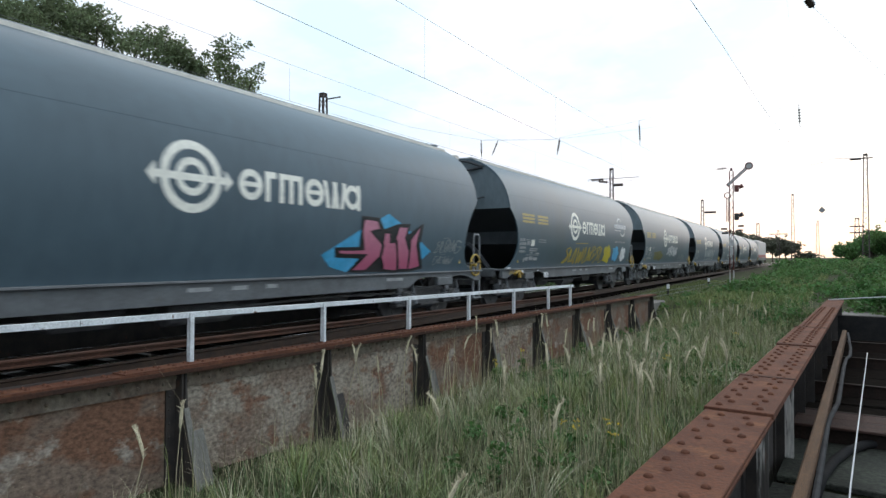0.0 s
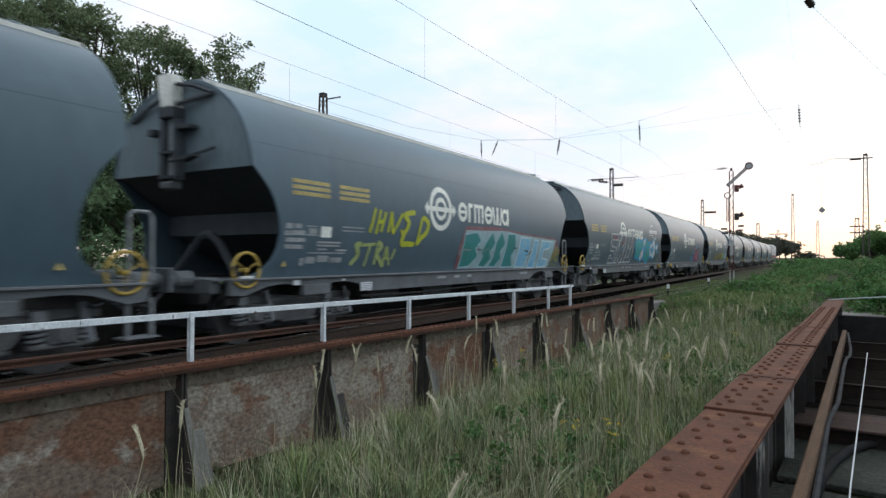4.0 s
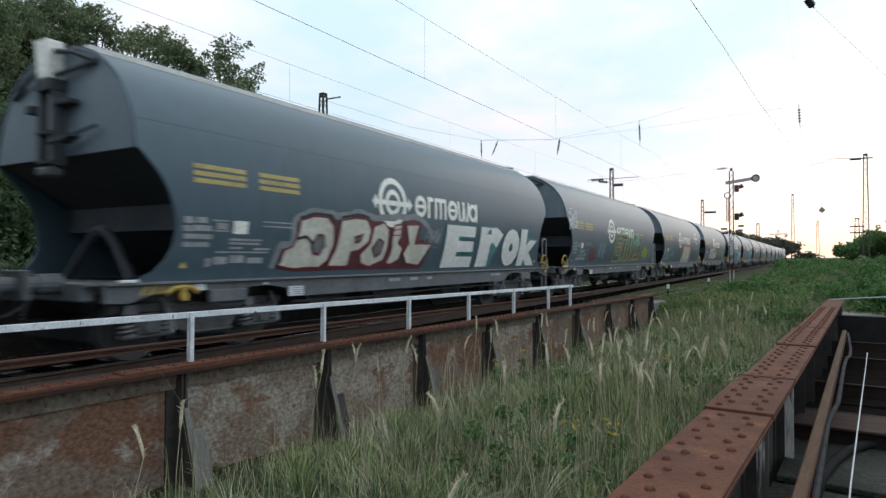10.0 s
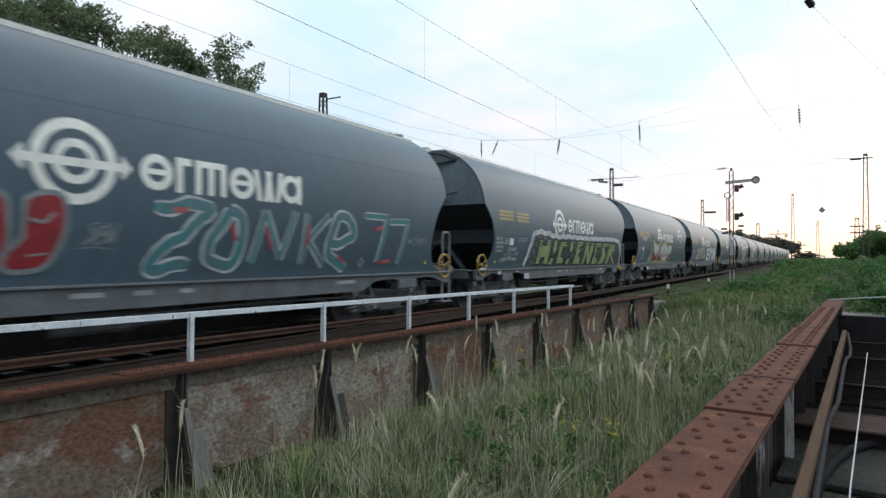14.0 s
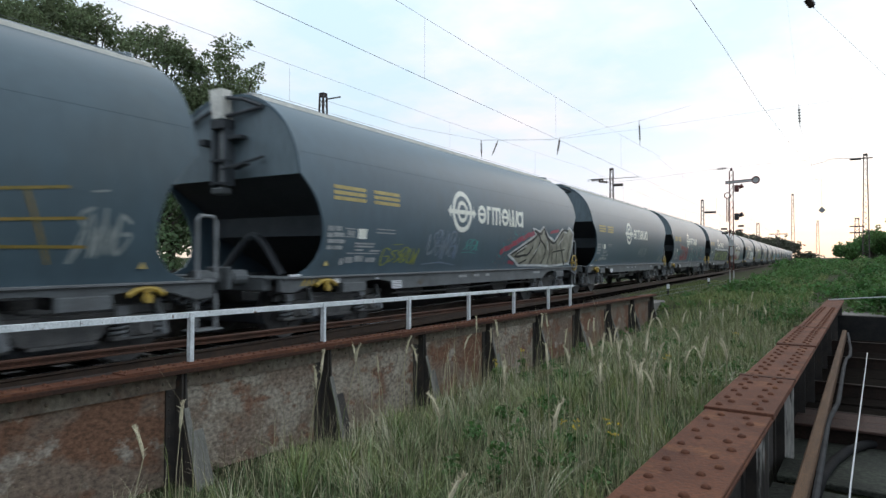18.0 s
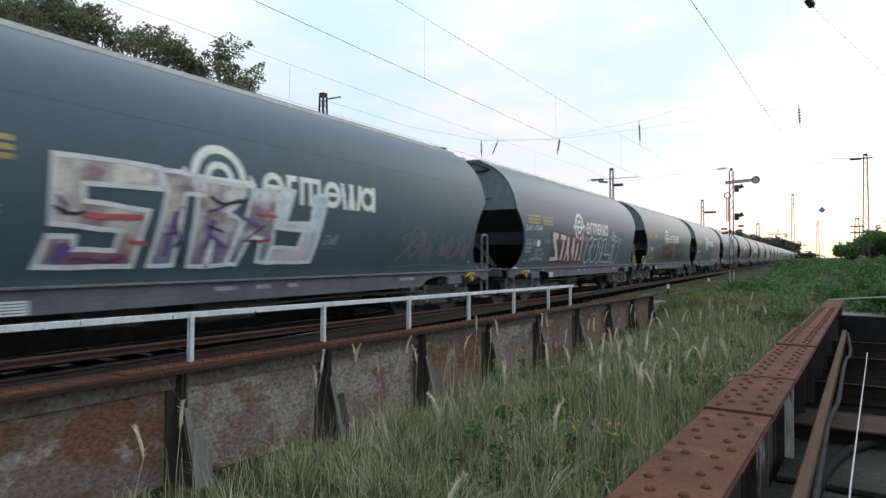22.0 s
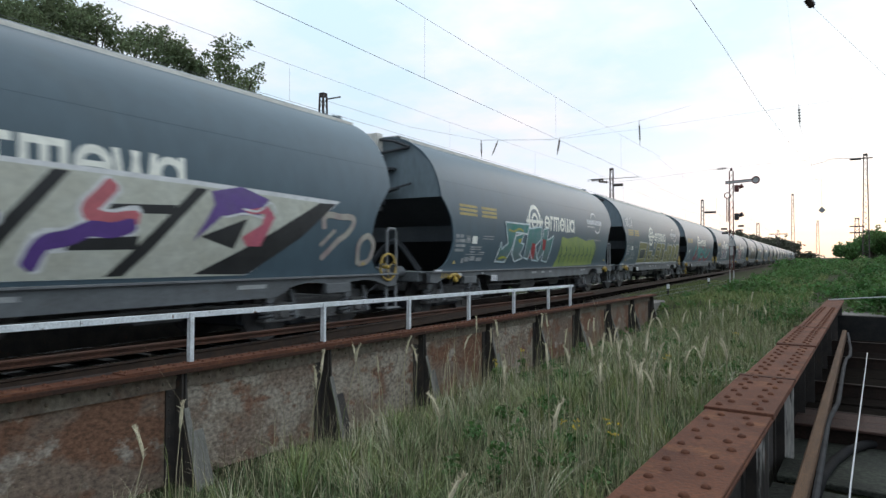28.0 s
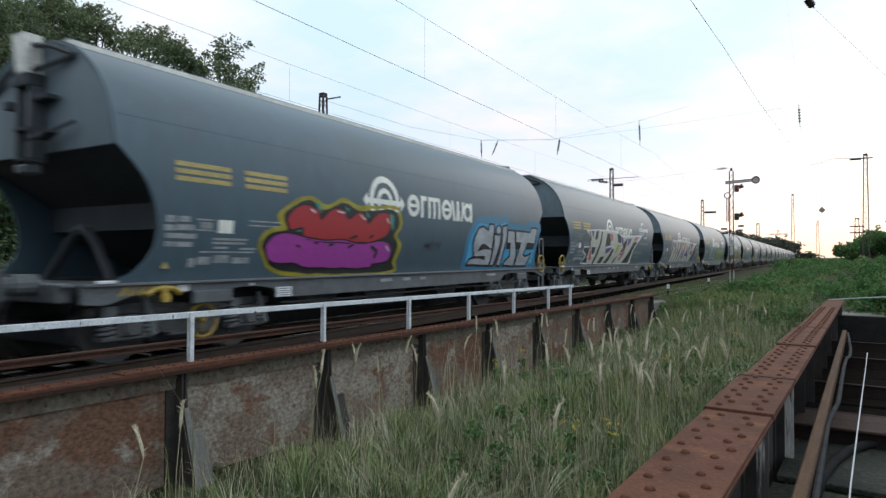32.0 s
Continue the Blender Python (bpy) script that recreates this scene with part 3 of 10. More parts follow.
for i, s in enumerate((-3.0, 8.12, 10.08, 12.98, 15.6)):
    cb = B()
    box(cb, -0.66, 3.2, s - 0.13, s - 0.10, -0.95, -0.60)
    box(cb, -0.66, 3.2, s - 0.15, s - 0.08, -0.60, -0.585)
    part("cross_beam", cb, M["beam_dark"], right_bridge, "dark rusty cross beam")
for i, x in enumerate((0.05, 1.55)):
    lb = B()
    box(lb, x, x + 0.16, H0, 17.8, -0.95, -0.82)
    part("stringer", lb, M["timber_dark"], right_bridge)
for i in range(18):
    y = -3.8 + i * 1.2 + random.uniform(-0.1, 0.1)
    db = B()
    box(db, -0.62, 2.6, y, y + 1.16 - random.uniform(0.0, 0.12), -0.80, -0.75, m=pose(0, 0, 0, 0, random.uniform(-1, 1), 0), bevel=0.008)
    # Boards from 7.6 m on are near-black, the nearer ones grey-green.
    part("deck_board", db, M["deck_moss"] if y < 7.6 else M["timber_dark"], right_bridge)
part("cover_board", box(B(), -0.62, 2.6, 7.20, 7.62, -0.612, -0.584, bevel=0.006), M["deck_plank"], right_bridge, "brown cover board over the deck")
part("cover_board", box(B(), -0.62, 2.6, 7.64, 8.0, -0.618, -0.588, bevel=0.006), M["deck_plank"], right_bridge, "brown cover board over the deck")
part("board_bearer", box(B(), -0.62, 2.6, 7.26, 7.34, -0.75, -0.613), M["beam_dark"], right_bridge, "dark bearer under the cover boards")
end = B()
box(end, -0.62, 3.4, 17.9, 18.05, -0.9, -0.22)
part("end_beam", end, M["rubber"], right_bridge, "dark timber end beam")
hose = tagged(link("hose", tube(B(), [(0.55, 7.50, -0.71), (0.36, 7.50, -0.71), (0.15, 7.40, -0.71), (-0.02, 7.20, -0.71), (-0.15, 6.87, -0.71), (-0.24, 6.43, -0.71), (-0.30, 5.96, -0.71), (-0.32, 5.4, -0.71)], 0.042, 8), M["rubber"],
                   m=pose(0, 0, 0.29, -0.6, 0, -3.5), smooth=True), "dark rubber hose lying in an arc on the deck", "hose")
cable = tagged(link("cable", tube(B(), [(0.02, 2.2, -0.28), (0.10, 3.4, -0.29), (0.22, 5.2, -0.30), (0.37, 7.2, -0.32), (0.66, 11.0, -0.34), (0.80, 12.9, -0.35)], 0.0065, 6), M["cable_white"], smooth=True),
               "pale taut signal cable over the deck", "cable")
cable2 = tagged(link("cable", tube(B(), [(0.4, 20.6, 0.10), (1.5, 21.3, 0.16), (4.5, 22.5, 0.30), (9, 24.0, 0.5)], 0.016, 6), M["cable_white"], smooth=True),
                "pale cable leading from the girder end", "cable")

# ---- the train: covered hopper wagons, painted over with graffiti ----
PITCH, BODY = 14.4, 12.6
PROFILE = [(0.97, 1.40), (1.25, 1.475), (1.6, 1.54), (2.0, 1.575), (2.35, 1.575), (2.7, 1.53), (2.97, 1.45), (3.235, 1.31), (3.45, 1.13), (3.63, 0.90), (3.77, 0.62), (3.845, 0.34), (3.866, 0.0)]


def side_x(z):
    """Half width of the body at a height."""
    p = PROFILE
    z = min(max(z, p[0][0]), p[-1][0])
    for i in range(len(p) - 1):
        if z <= p[i + 1][0]:
            break
    def tangent(j):
        a, b = p[max(j - 1, 0)], p[min(j + 1, len(p) - 1)]
        return (b[1] - a[1]) / (b[0] - a[0])
    (z0, x0), (z1, x1) = p[i], p[i + 1]
    h = z1 - z0
    u = (z - z0) / h
    m0, m1 = tangent(i) * h, tangent(i + 1) * h
    return max(0.0, (2 * u ** 3 - 3 * u * u + 1) * x0 + (u ** 3 - 2 * u * u + u) * m0 + (-2 * u ** 3 + 3 * u * u) * x1 + (u ** 3 - u * u) * m1)


NOTCH = [(0.97, 0.0), (1.04, 0.16), (1.10, 0.30), (1.25, 0.45), (1.40, 0.52), (1.58, 0.54), (1.75, 0.52), (1.95, 0.46), (2.15, 0.36), (2.35, 0.19), (2.53, 0.0), (9, 0.0)]


def notch(z):
    for (a, p), (b, q) in zip(NOTCH, NOTCH[1:]):
        if z <= b:
            return p + (q - p) * (z - a) / (b - a)
    return 0.0


levels = [0.97, 1.0, 1.04, 1.10, 1.18, 1.25, 1.33, 1.40, 1.5, 1.6, 1.7, 1.8, 1.9, 2.0, 2.1, 2.2, 2.3, 2.42, 2.53, 2.65, 2.76, 2.87, 2.97, 3.08, 3.19, 3.29, 3.39, 3.48, 3.56, 3.63, 3.69, 3.74, 3.785, 3.82, 3.848, 3.866]


def shell_bm():
    bm = B()
    ring = [(side_x(z), z) for z in levels] + [(-side_x(z), z) for z in levels[-2::-1]]
    cols = 9

    def lay(inset):
        rows = []
        for x, z in ring:
            e = notch(z) + 0.0
            k = 1 - inset / max(0.3, abs(x)) if abs(x) > 0.3 else 1
            rows.append([bm.verts.new((x * k, e + (BODY - 2 * e) * j / cols, z - (inset if abs(x) < 1.2 and z > 3 else 0))) for j in range(cols + 1)])
        return rows
    out, inn = lay(0.0), lay(0.035)
    n = len(ring)
    for i in range(n - 1):
        for j in range(cols):
            bm.faces.new((out[i][j], out[i][j + 1], out[i + 1][j + 1], out[i + 1][j]))
            bm.faces.new((inn[i][j], inn[i + 1][j], inn[i + 1][j + 1], inn[i][j + 1]))
        for j in (0, cols):
            f = (out[i][j], out[i + 1][j], inn[i + 1][j], inn[i][j])
            bm.faces.new(f if j == 0 else f[::-1])
    bmesh.ops.recalc_face_normals(bm, faces=bm.faces)
    for e in bm.edges:
        if len(e.link_faces) == 2 and e.calc_face_angle(0) > 0.7:
            e.smooth = False
    return bm


def on_side(bm, y0, y1, z0, z1, off, slant=0.0):
    """Lay a flat drawing in the xy plane, fitted to the box, on the body's near side."""
    xs, ys = [v.co.x for v in bm.verts], [v.co.y for v in bm.verts]
    a, b, c, d = min(xs), max(xs), min(ys), max(ys)
    for k in range(1, 12):
        cut = c + (d - c) * k / 12
        bmesh.ops.bisect_plane(bm, geom=list(bm.verts) + list(bm.edges) + list(bm.faces), plane_co=(0, cut, 0), plane_no=(0, 1, 0))
    for v in bm.verts:
        u, w = (v.co.x - a) / (b - a), (v.co.y - c) / (d - c)
        z = z0 + (z1 - z0) * w
        v.co = (side_x(z) + off, y0 + (y1 - y0) * u + slant * w, z)
    return bm


def letters(text, fat, shear=0.0):
    cu = bpy.data.curves.new("lettering", "FONT")
    cu.body, cu.offset, cu.shear, cu.resolution_u, cu.space_character = text, fat, shear, 3, 1.0
    ob = new("lettering", cu)
    me_ = bpy.data.meshes.new_from_object(ob.evaluated_get(bpy.context.evaluated_depsgraph_get()))
    bm = B()
    bm.from_mesh(me_)
    bpy.data.objects.remove(ob)
    bpy.data.curves.remove(cu)
    bpy.data.meshes.remove(me_)
    bmesh.ops.triangulate(bm, faces=bm.faces)
    return bm


def shape(points):
    bm = B()
    bm.faces.new([bm.verts.new((x, y, 0)) for x, y in points])
    bmesh.ops.triangulate(bm, faces=bm.faces)
    return bm


def blob_points(seed, rough_=0.18, n=40, squeeze=1.0, lobes=5):
    r = random.Random(seed)
    ph = [r.uniform(0, 6.3) for _ in range(4)]
    pts = []
    for i in range(n):
        a = math.tau * i / n
        k = 1 + rough_ * (math.sin(lobes * a + ph[0]) + 0.6 * math.sin((lobes + 3) * a + ph[1]) + 0.4 * math.sin((2 * lobes + 5) * a + ph[2]))
        # nearly a rounded box
        c, s = math.cos(a), math.sin(a)
        q = (abs(c) ** 3 + abs(s) ** 3) ** (-1 / 3)
        pts.append((k * q * c, k * q * s * squeeze))
    return pts


def stroke(bm, pts, w):
    """A painted line of a given width through points, in the plane."""
    rows = []
    for i, p in enumerate(pts):
        a, b = pts[max(i - 1, 0)], pts[min(i + 1, len(pts) - 1)]
        d = Vector((b[0] - a[0], b[1] - a[1])).normalized()
        ww = w * (0.65 if i in (0, len(pts) - 1) else 1.0) / 2
        rows.append((bm.verts.new((p[0] - d.y * ww, p[1] + d.x * ww, 0)), bm.verts.new((p[0] + d.y * ww, p[1] - d.x * ww, 0))))
    for (a, b), (c, d) in zip(rows, rows[1:]):
        bm.faces.new((a, b, d, c))
    return bm


def rounded(pts, k=4):
    """A smooth curve through points."""
    if len(pts) < 3:
        return pts
    out = []
    for i in range(len(pts) - 1):
        p0, p1, p2, p3 = (Vector(pts[min(max(j, 0), len(pts) - 1)]) for j in (i - 1, i, i + 1, i + 2))
        for s_ in range(k):
            u = s_ / k
            v = 0.5 * (2 * p1 + (p2 - p0) * u + (2 * p0 - 5 * p1 + 4 * p2 - p3) * u * u + (3 * p1 - p0 - 3 * p2 + p3) * u ** 3)
            out.append((v.x, v.y))
    return out + [tuple(pts[-1])]


def scribble_bm(seed, n=7):
    """An illegible tag: a running hand of loops and spikes with a flourish."""
    r = random.Random(seed)
    bm = B()
    x, pts = 0.0, []
    for i in range(n):
        hi, lo_ = r.uniform(0.75, 1.0), r.uniform(0.0, 0.22)
        wd = r.uniform(0.22, 0.38)
        kind = r.randrange(4)
        if kind == 0:
            pts += [(x, lo_ + 0.1), (x + 0.10, hi), (x + 0.16, hi * 0.7), (x + 0.14, lo_), (x + wd, lo_ + 0.12)]
        elif kind == 1:
            pts += [(x + wd, hi - 0.1), (x + 0.05, hi), (x + 0.0, 0.5), (x + 0.10, lo_), (x + wd, lo_ + 0.2), (x + wd, 0.5), (x + 0.12, 0.48)]
        elif kind == 2:
            pts += [(x, hi), (x + wd * 0.3, lo_), (x + wd * 0.55, hi * 0.75), (x + wd * 0.8, lo_), (x + wd, hi)]
        else:
            pts += [(x + wd, hi), (x + 0.08, hi * 0.85), (x + wd * 0.8, 0.45), (x + 0.02, lo_)]
        if r.random() < 0.45:
            stroke(bm, rounded(pts, 4), r.uniform(0.05, 0.075))
            pts = []
        x += wd + r.uniform(-0.06, 0.06)
    if len(pts) > 1:
        stroke(bm, rounded(pts, 4), r.uniform(0.05, 0.075))
    if r.random() < 0.6:
        stroke(bm, [(-0.05, -0.1), (x * 0.5, -0.04), (x, -0.14)], 0.05)
    if r.random() < 0.5:
        stroke(bm, [(x * 0.2, 1.08), (x * 0.5, 1.12)], 0.05)
    for k, v in enumerate(bm.verts):
        v.co.x += 0.18 * v.co.y
    return bm


def ring_points(cx, cy, r0, r1, a0=0.0, a1=math.tau, n=36, sx=1.0):
    o = [(cx + sx * r1 * math.cos(a0 + (a1 - a0) * i / n), cy + r1 * math.sin(a0 + (a1 - a0) * i / n)) for i in range(n + 1)]
    i_ = [(cx + sx * r0 * math.cos(a0 + (a1 - a0) * i / n), cy + r0 * math.sin(a0 + (a1 - a0) * i / n)) for i in range(n + 1)]
    return o, i_


def add_ring(bm, *args, **kw):
    o, i_ = ring_points(*args, **kw)
    vo, vi = [bm.verts.new((*p, 0)) for p in o], [bm.verts.new((*p, 0)) for p in i_]
    for k in range(len(o) - 1):
        bm.faces.new((vo[k], vo[k + 1], vi[k + 1], vi[k]))


def add_quad(bm, x0, x1, y0, y1, lean=0.0):
    bm.faces.new([bm.verts.new(p) for p in ((x0, y0, 0), (x1, y0, 0), (x1 + lean, y1, 0), (x0 + lean, y1, 0))])


def emblem_bm():
    bm = B()
    add_ring(bm, 0.61, 0.44, 0.335, 0.445)
    add_ring(bm, 0.61, 0.44, 0.145, 0.235)
    add_quad(bm, 0.08, 1.14, 0.385, 0.475)
    for s in (-1, 1):
        x = 0.61 + s * 0.50
        bm.faces.new([bm.verts.new(p) for p in ((x, 0.29, 0), (x + s * 0.125, 0.43, 0), (x, 0.57, 0))])
    return bm


def wordmark_blocks():
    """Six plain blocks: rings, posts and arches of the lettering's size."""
    for x in (0.21, 1.47):
        bm = B()
        add_ring(bm, x, 0.22, 0.115, 0.21, 0.0, math.tau, 20)
        add_quad(bm, x - 0.15, x + 0.15, 0.19, 0.255)
        yield bm
    bm = B()
    add_quad(bm, 0.47, 0.56, 0.01, 0.43)
    add_quad(bm, 0.56, 0.68, 0.34, 0.43)
    yield bm
    bm = B()
    for x in (0.74, 0.93, 1.12):
        add_quad(bm, x, x + 0.085, 0.01, 0.40)
    add_quad(bm, 0.74, 1.205, 0.35, 0.43)
    yield bm
    bm = B()
    for i, x in enumerate((1.74, 1.85, 1.96, 2.07)):
        add_quad(bm, x, x + 0.085, 0.01, 0.43, -0.07 if i % 2 == 0 else 0.07)
    yield bm
    bm = B()
    add_ring(bm, 2.38, 0.22, 0.11, 0.20, 0.0, math.tau, 20)
    add_quad(bm, 2.50, 2.59, 0.01, 0.43)
    yield bm


def place_flat(bm, y, z, k, off):
    """Move a flat drawing of true size to y, z on the near side."""
    for v in bm.verts:
        zz = z + v.co.y * k
        v.co = (side_x(zz) + off + v.co.z, y + v.co.x * k, zz)
    return bm


def cut_up(bm, step=0.09):
    ys = [v.co.y for v in bm.verts]
    c = min(ys) + step
    while c < max(ys):
        bmesh.ops.bisect_plane(bm, geom=list(bm.verts) + list(bm.edges) + list(bm.faces), plane_co=(0, c, 0), plane_no=(0, 1, 0))
        c += step
    return bm


def bars_bm(rows, r=None):
    """Plain bars of (y0, y1, z0, z1)."""
    bm = B()
    for y0, y1, z0, z1 in rows:
        bm.faces.new([bm.verts.new((side_x(z) + 0.005, y, z)) for y, z in ((y0, z0), (y1, z0), (y1, z1), (y0, z1))])
    return bm


def bars_flat(rows):
    """Thin upright bars of (x, y0, y1, z)."""
    bm = B()
    for x, y0, y1, z in rows:
        box(bm, x - 0.003, x, y0, y1, z - 0.005, z + 0.005)
    return bm


def data_bars():
    """Stencilled data near the rear end: number block, load table and small print, as plain bars."""
    return [(0.63, 0.77, 1.69, 1.77), (0.81, 0.96, 1.7, 1.77), (0.62, 0.76, 1.59, 1.66), (0.78, 1.04, 1.6, 1.67), (0.64, 1.06, 1.5, 1.56), (0.64, 0.76, 1.4, 1.46),
            (0.78, 1.02, 1.4, 1.46), (1.06, 1.31, 1.73, 1.75), (1.07, 1.32, 1.6, 1.62), (1.12, 1.3, 1.63, 1.71), (1.9, 2.48, 1.75, 1.77), (1.89, 2.47, 1.69, 1.71),
            (1.33, 1.89, 1.49, 1.52), (1.33, 1.86, 1.44, 1.47), (1.35, 1.57, 1.38, 1.41), (1.77, 2.06, 1.37, 1.4), (1.15, 2.03, 1.33, 1.35), (1.0, 1.09, 1.15, 1.26),
            (1.13, 1.33, 1.18, 1.28), (1.38, 1.62, 1.2, 1.3), (1.68, 1.96, 1.19, 1.27)]


def wheelset_bm():
    b = B()
    for s in (-1, 1):
        rod(b, (s * 0.69, 0, 0), (s * 0.81, 0, 0), 0.46, seg=28)
        rod(b, (s * 0.685, 0, 0), (s * 0.70, 0, 0), 0.49, seg=28)
        rod(b, (s * 0.81, 0, 0), (s * 0.83, 0, 0), 0.16, seg=12)
        for k in range(4):
            a = k * math.pi / 2
            rod(b, (s * 0.808, 0.28 * math.cos(a), 0.28 * math.sin(a)), (s * 0.82, 0.28 * math.cos(a), 0.28 * math.sin(a)), 0.05, seg=8)
    rod(b, (-1.05, 0, 0), (1.05, 0, 0), 0.08, seg=10)
    return b


wheelsets = []


def bogie(parent, y):
    bo = B()
    box(bo, -0.95, 0.95, -0.22, 0.22, 0.46, 0.66, bevel=0.02)
    rod(bo, (0, 0, 0.6), (0, 0, 0.78), 0.25, seg=14)
    bolster = part("bogie", bo, M["grime"], parent, "grimy two-axle bogie")
    bolster.matrix_basis = pose(0, y, 0)
    # Solid dark mass added for the brake gear; it hides the pale track behind.
    bg = B()
    box(bg, -0.80, 0.80, -1.35, 1.35, 0.24, 0.50, bevel=0.03)
    box(bg, -0.92, 0.92, -0.5, 0.5, 0.20, 0.34, bevel=0.03)
    part("brake_gear", bg, M["black"], bolster, "solid dark mass between the wheels, for the brake gear")
    sf = B()
    prism(sf, [(-1.36, 0.60), (-1.36, 0.70), (-0.60, 0.72), (-0.38, 0.66), (0.38, 0.66), (0.60, 0.72), (1.36, 0.70), (1.36, 0.60), (1.12, 0.62),
               (0.62, 0.60), (0.44, 0.36), (0.30, 0.30), (-0.30, 0.30), (-0.44, 0.36), (-0.62, 0.60), (-1.12, 0.62)], "x", 0.98, 1.06)
    box(sf, 1.04, 1.14, -0.62, 0.62, 0.60, 0.64)
    box(sf, 1.04, 1.14, -0.36, 0.36, 0.30, 0.335)
    f1 = part("side_frame", sf, M["grime"], bolster)
    same("side_frame", f1, bolster, pose(0, 0, 0, 0, 0, 180))
    ab = B()
    box(ab, 0.94, 1.17, -0.17, 0.17, 0.33, 0.60, bevel=0.03)
    box(ab, 0.96, 1.15, -0.34, 0.34, 0.30, 0.36, bevel=0.015)
    rod(ab, (1.17, 0, 0.46), (1.21, 0, 0.46), 0.115, 0.10, seg=14)
    sp = B()
    tube(sp, [(0.085 * math.cos(a), 0.085 * math.sin(a), 0.35 + 0.25 * a / (9 * math.pi)) for a in np.linspace(0, 9 * math.pi, 46)], 0.019, 5)
    a1 = part("axle_box", ab, M["grime"], bolster, "axle box with a pale cover")
    a1.matrix_basis = pose(0, 0.9, 0)
    s1 = part("spring", sp, M["loop_grey"], bolster, "coil spring")
    s1.matrix_basis = pose(1.07, 1.15, 0)
    for yy in (-0.9, 0.9):
        part("axle_plate", box(B(), 1.15, 1.178, yy - 0.34, yy - 0.18, 0.60, 0.71), M["loop_grey"], bolster, "pale plate by the axle box")
        part("damper", rod(rod(B(), (1.16, yy + 0.30, 0.40), (1.13, yy + 0.20, 0.78), 0.035, seg=8), (1.16, yy + 0.30, 0.34), (1.15, yy + 0.27, 0.50), 0.05, seg=8), M["loop_grey"], bolster, "pale slanting damper")
    for x, yy, rz in ((0, -0.9, 0), (0, 0.9, 180), (0, -0.9, 180)):
        same("axle_box", a1, bolster, pose(x, yy, 0, 0, 0, rz))
    for x, yy in ((1.07, 0.65), (1.07, -0.65), (1.07, -1.15), (-1.07, 1.15), (-1.07, 0.65), (-1.07, -0.65), (-1.07, -1.15)):
        same("spring", s1, bolster, pose(x, yy, 0))
    rr_ = B()
    for yy in (-0.36, 0.36):
        rod(rr_, (0.86, yy, 0.46), (0.86, yy * 1.05, 0.80), 0.03, seg=6)
    box(rr_, 0.80, 0.90, -0.42, 0.42, 0.22, 0.28, bevel=0.01)
    part("brake_rigging", rr_, M["grime"], bolster, "grey brake rods")
    w1 = part("wheelset", wheelset_bm(), M["wheel"], bolster, "worn steel wheelset")
    w1.matrix_parent_inverse = pose(0, 0.9, 0.46)
    w2 = same("wheelset", w1, bolster)
    w2.matrix_parent_inverse = pose(0, -0.9, 0.46)
    return bolster


def handwheel_bm(y, z, x, r=0.235):
    b = B()
    tube(b, [(x, y + r * math.cos(a), z + r * math.sin(a)) for a in np.linspace(0, math.tau, 24, endpoint=False)], 0.021, 6, closed=True)
    for k in range(3):
        a = 0.5 + k * math.tau / 3
        rod(b, (x, y, z), (x, y + r * math.cos(a), z + r * math.sin(a)), 0.009, seg=6)
    rod(b, (x - 0.12, y, z), (x + 0.02, y, z), 0.03, seg=8)
    return b


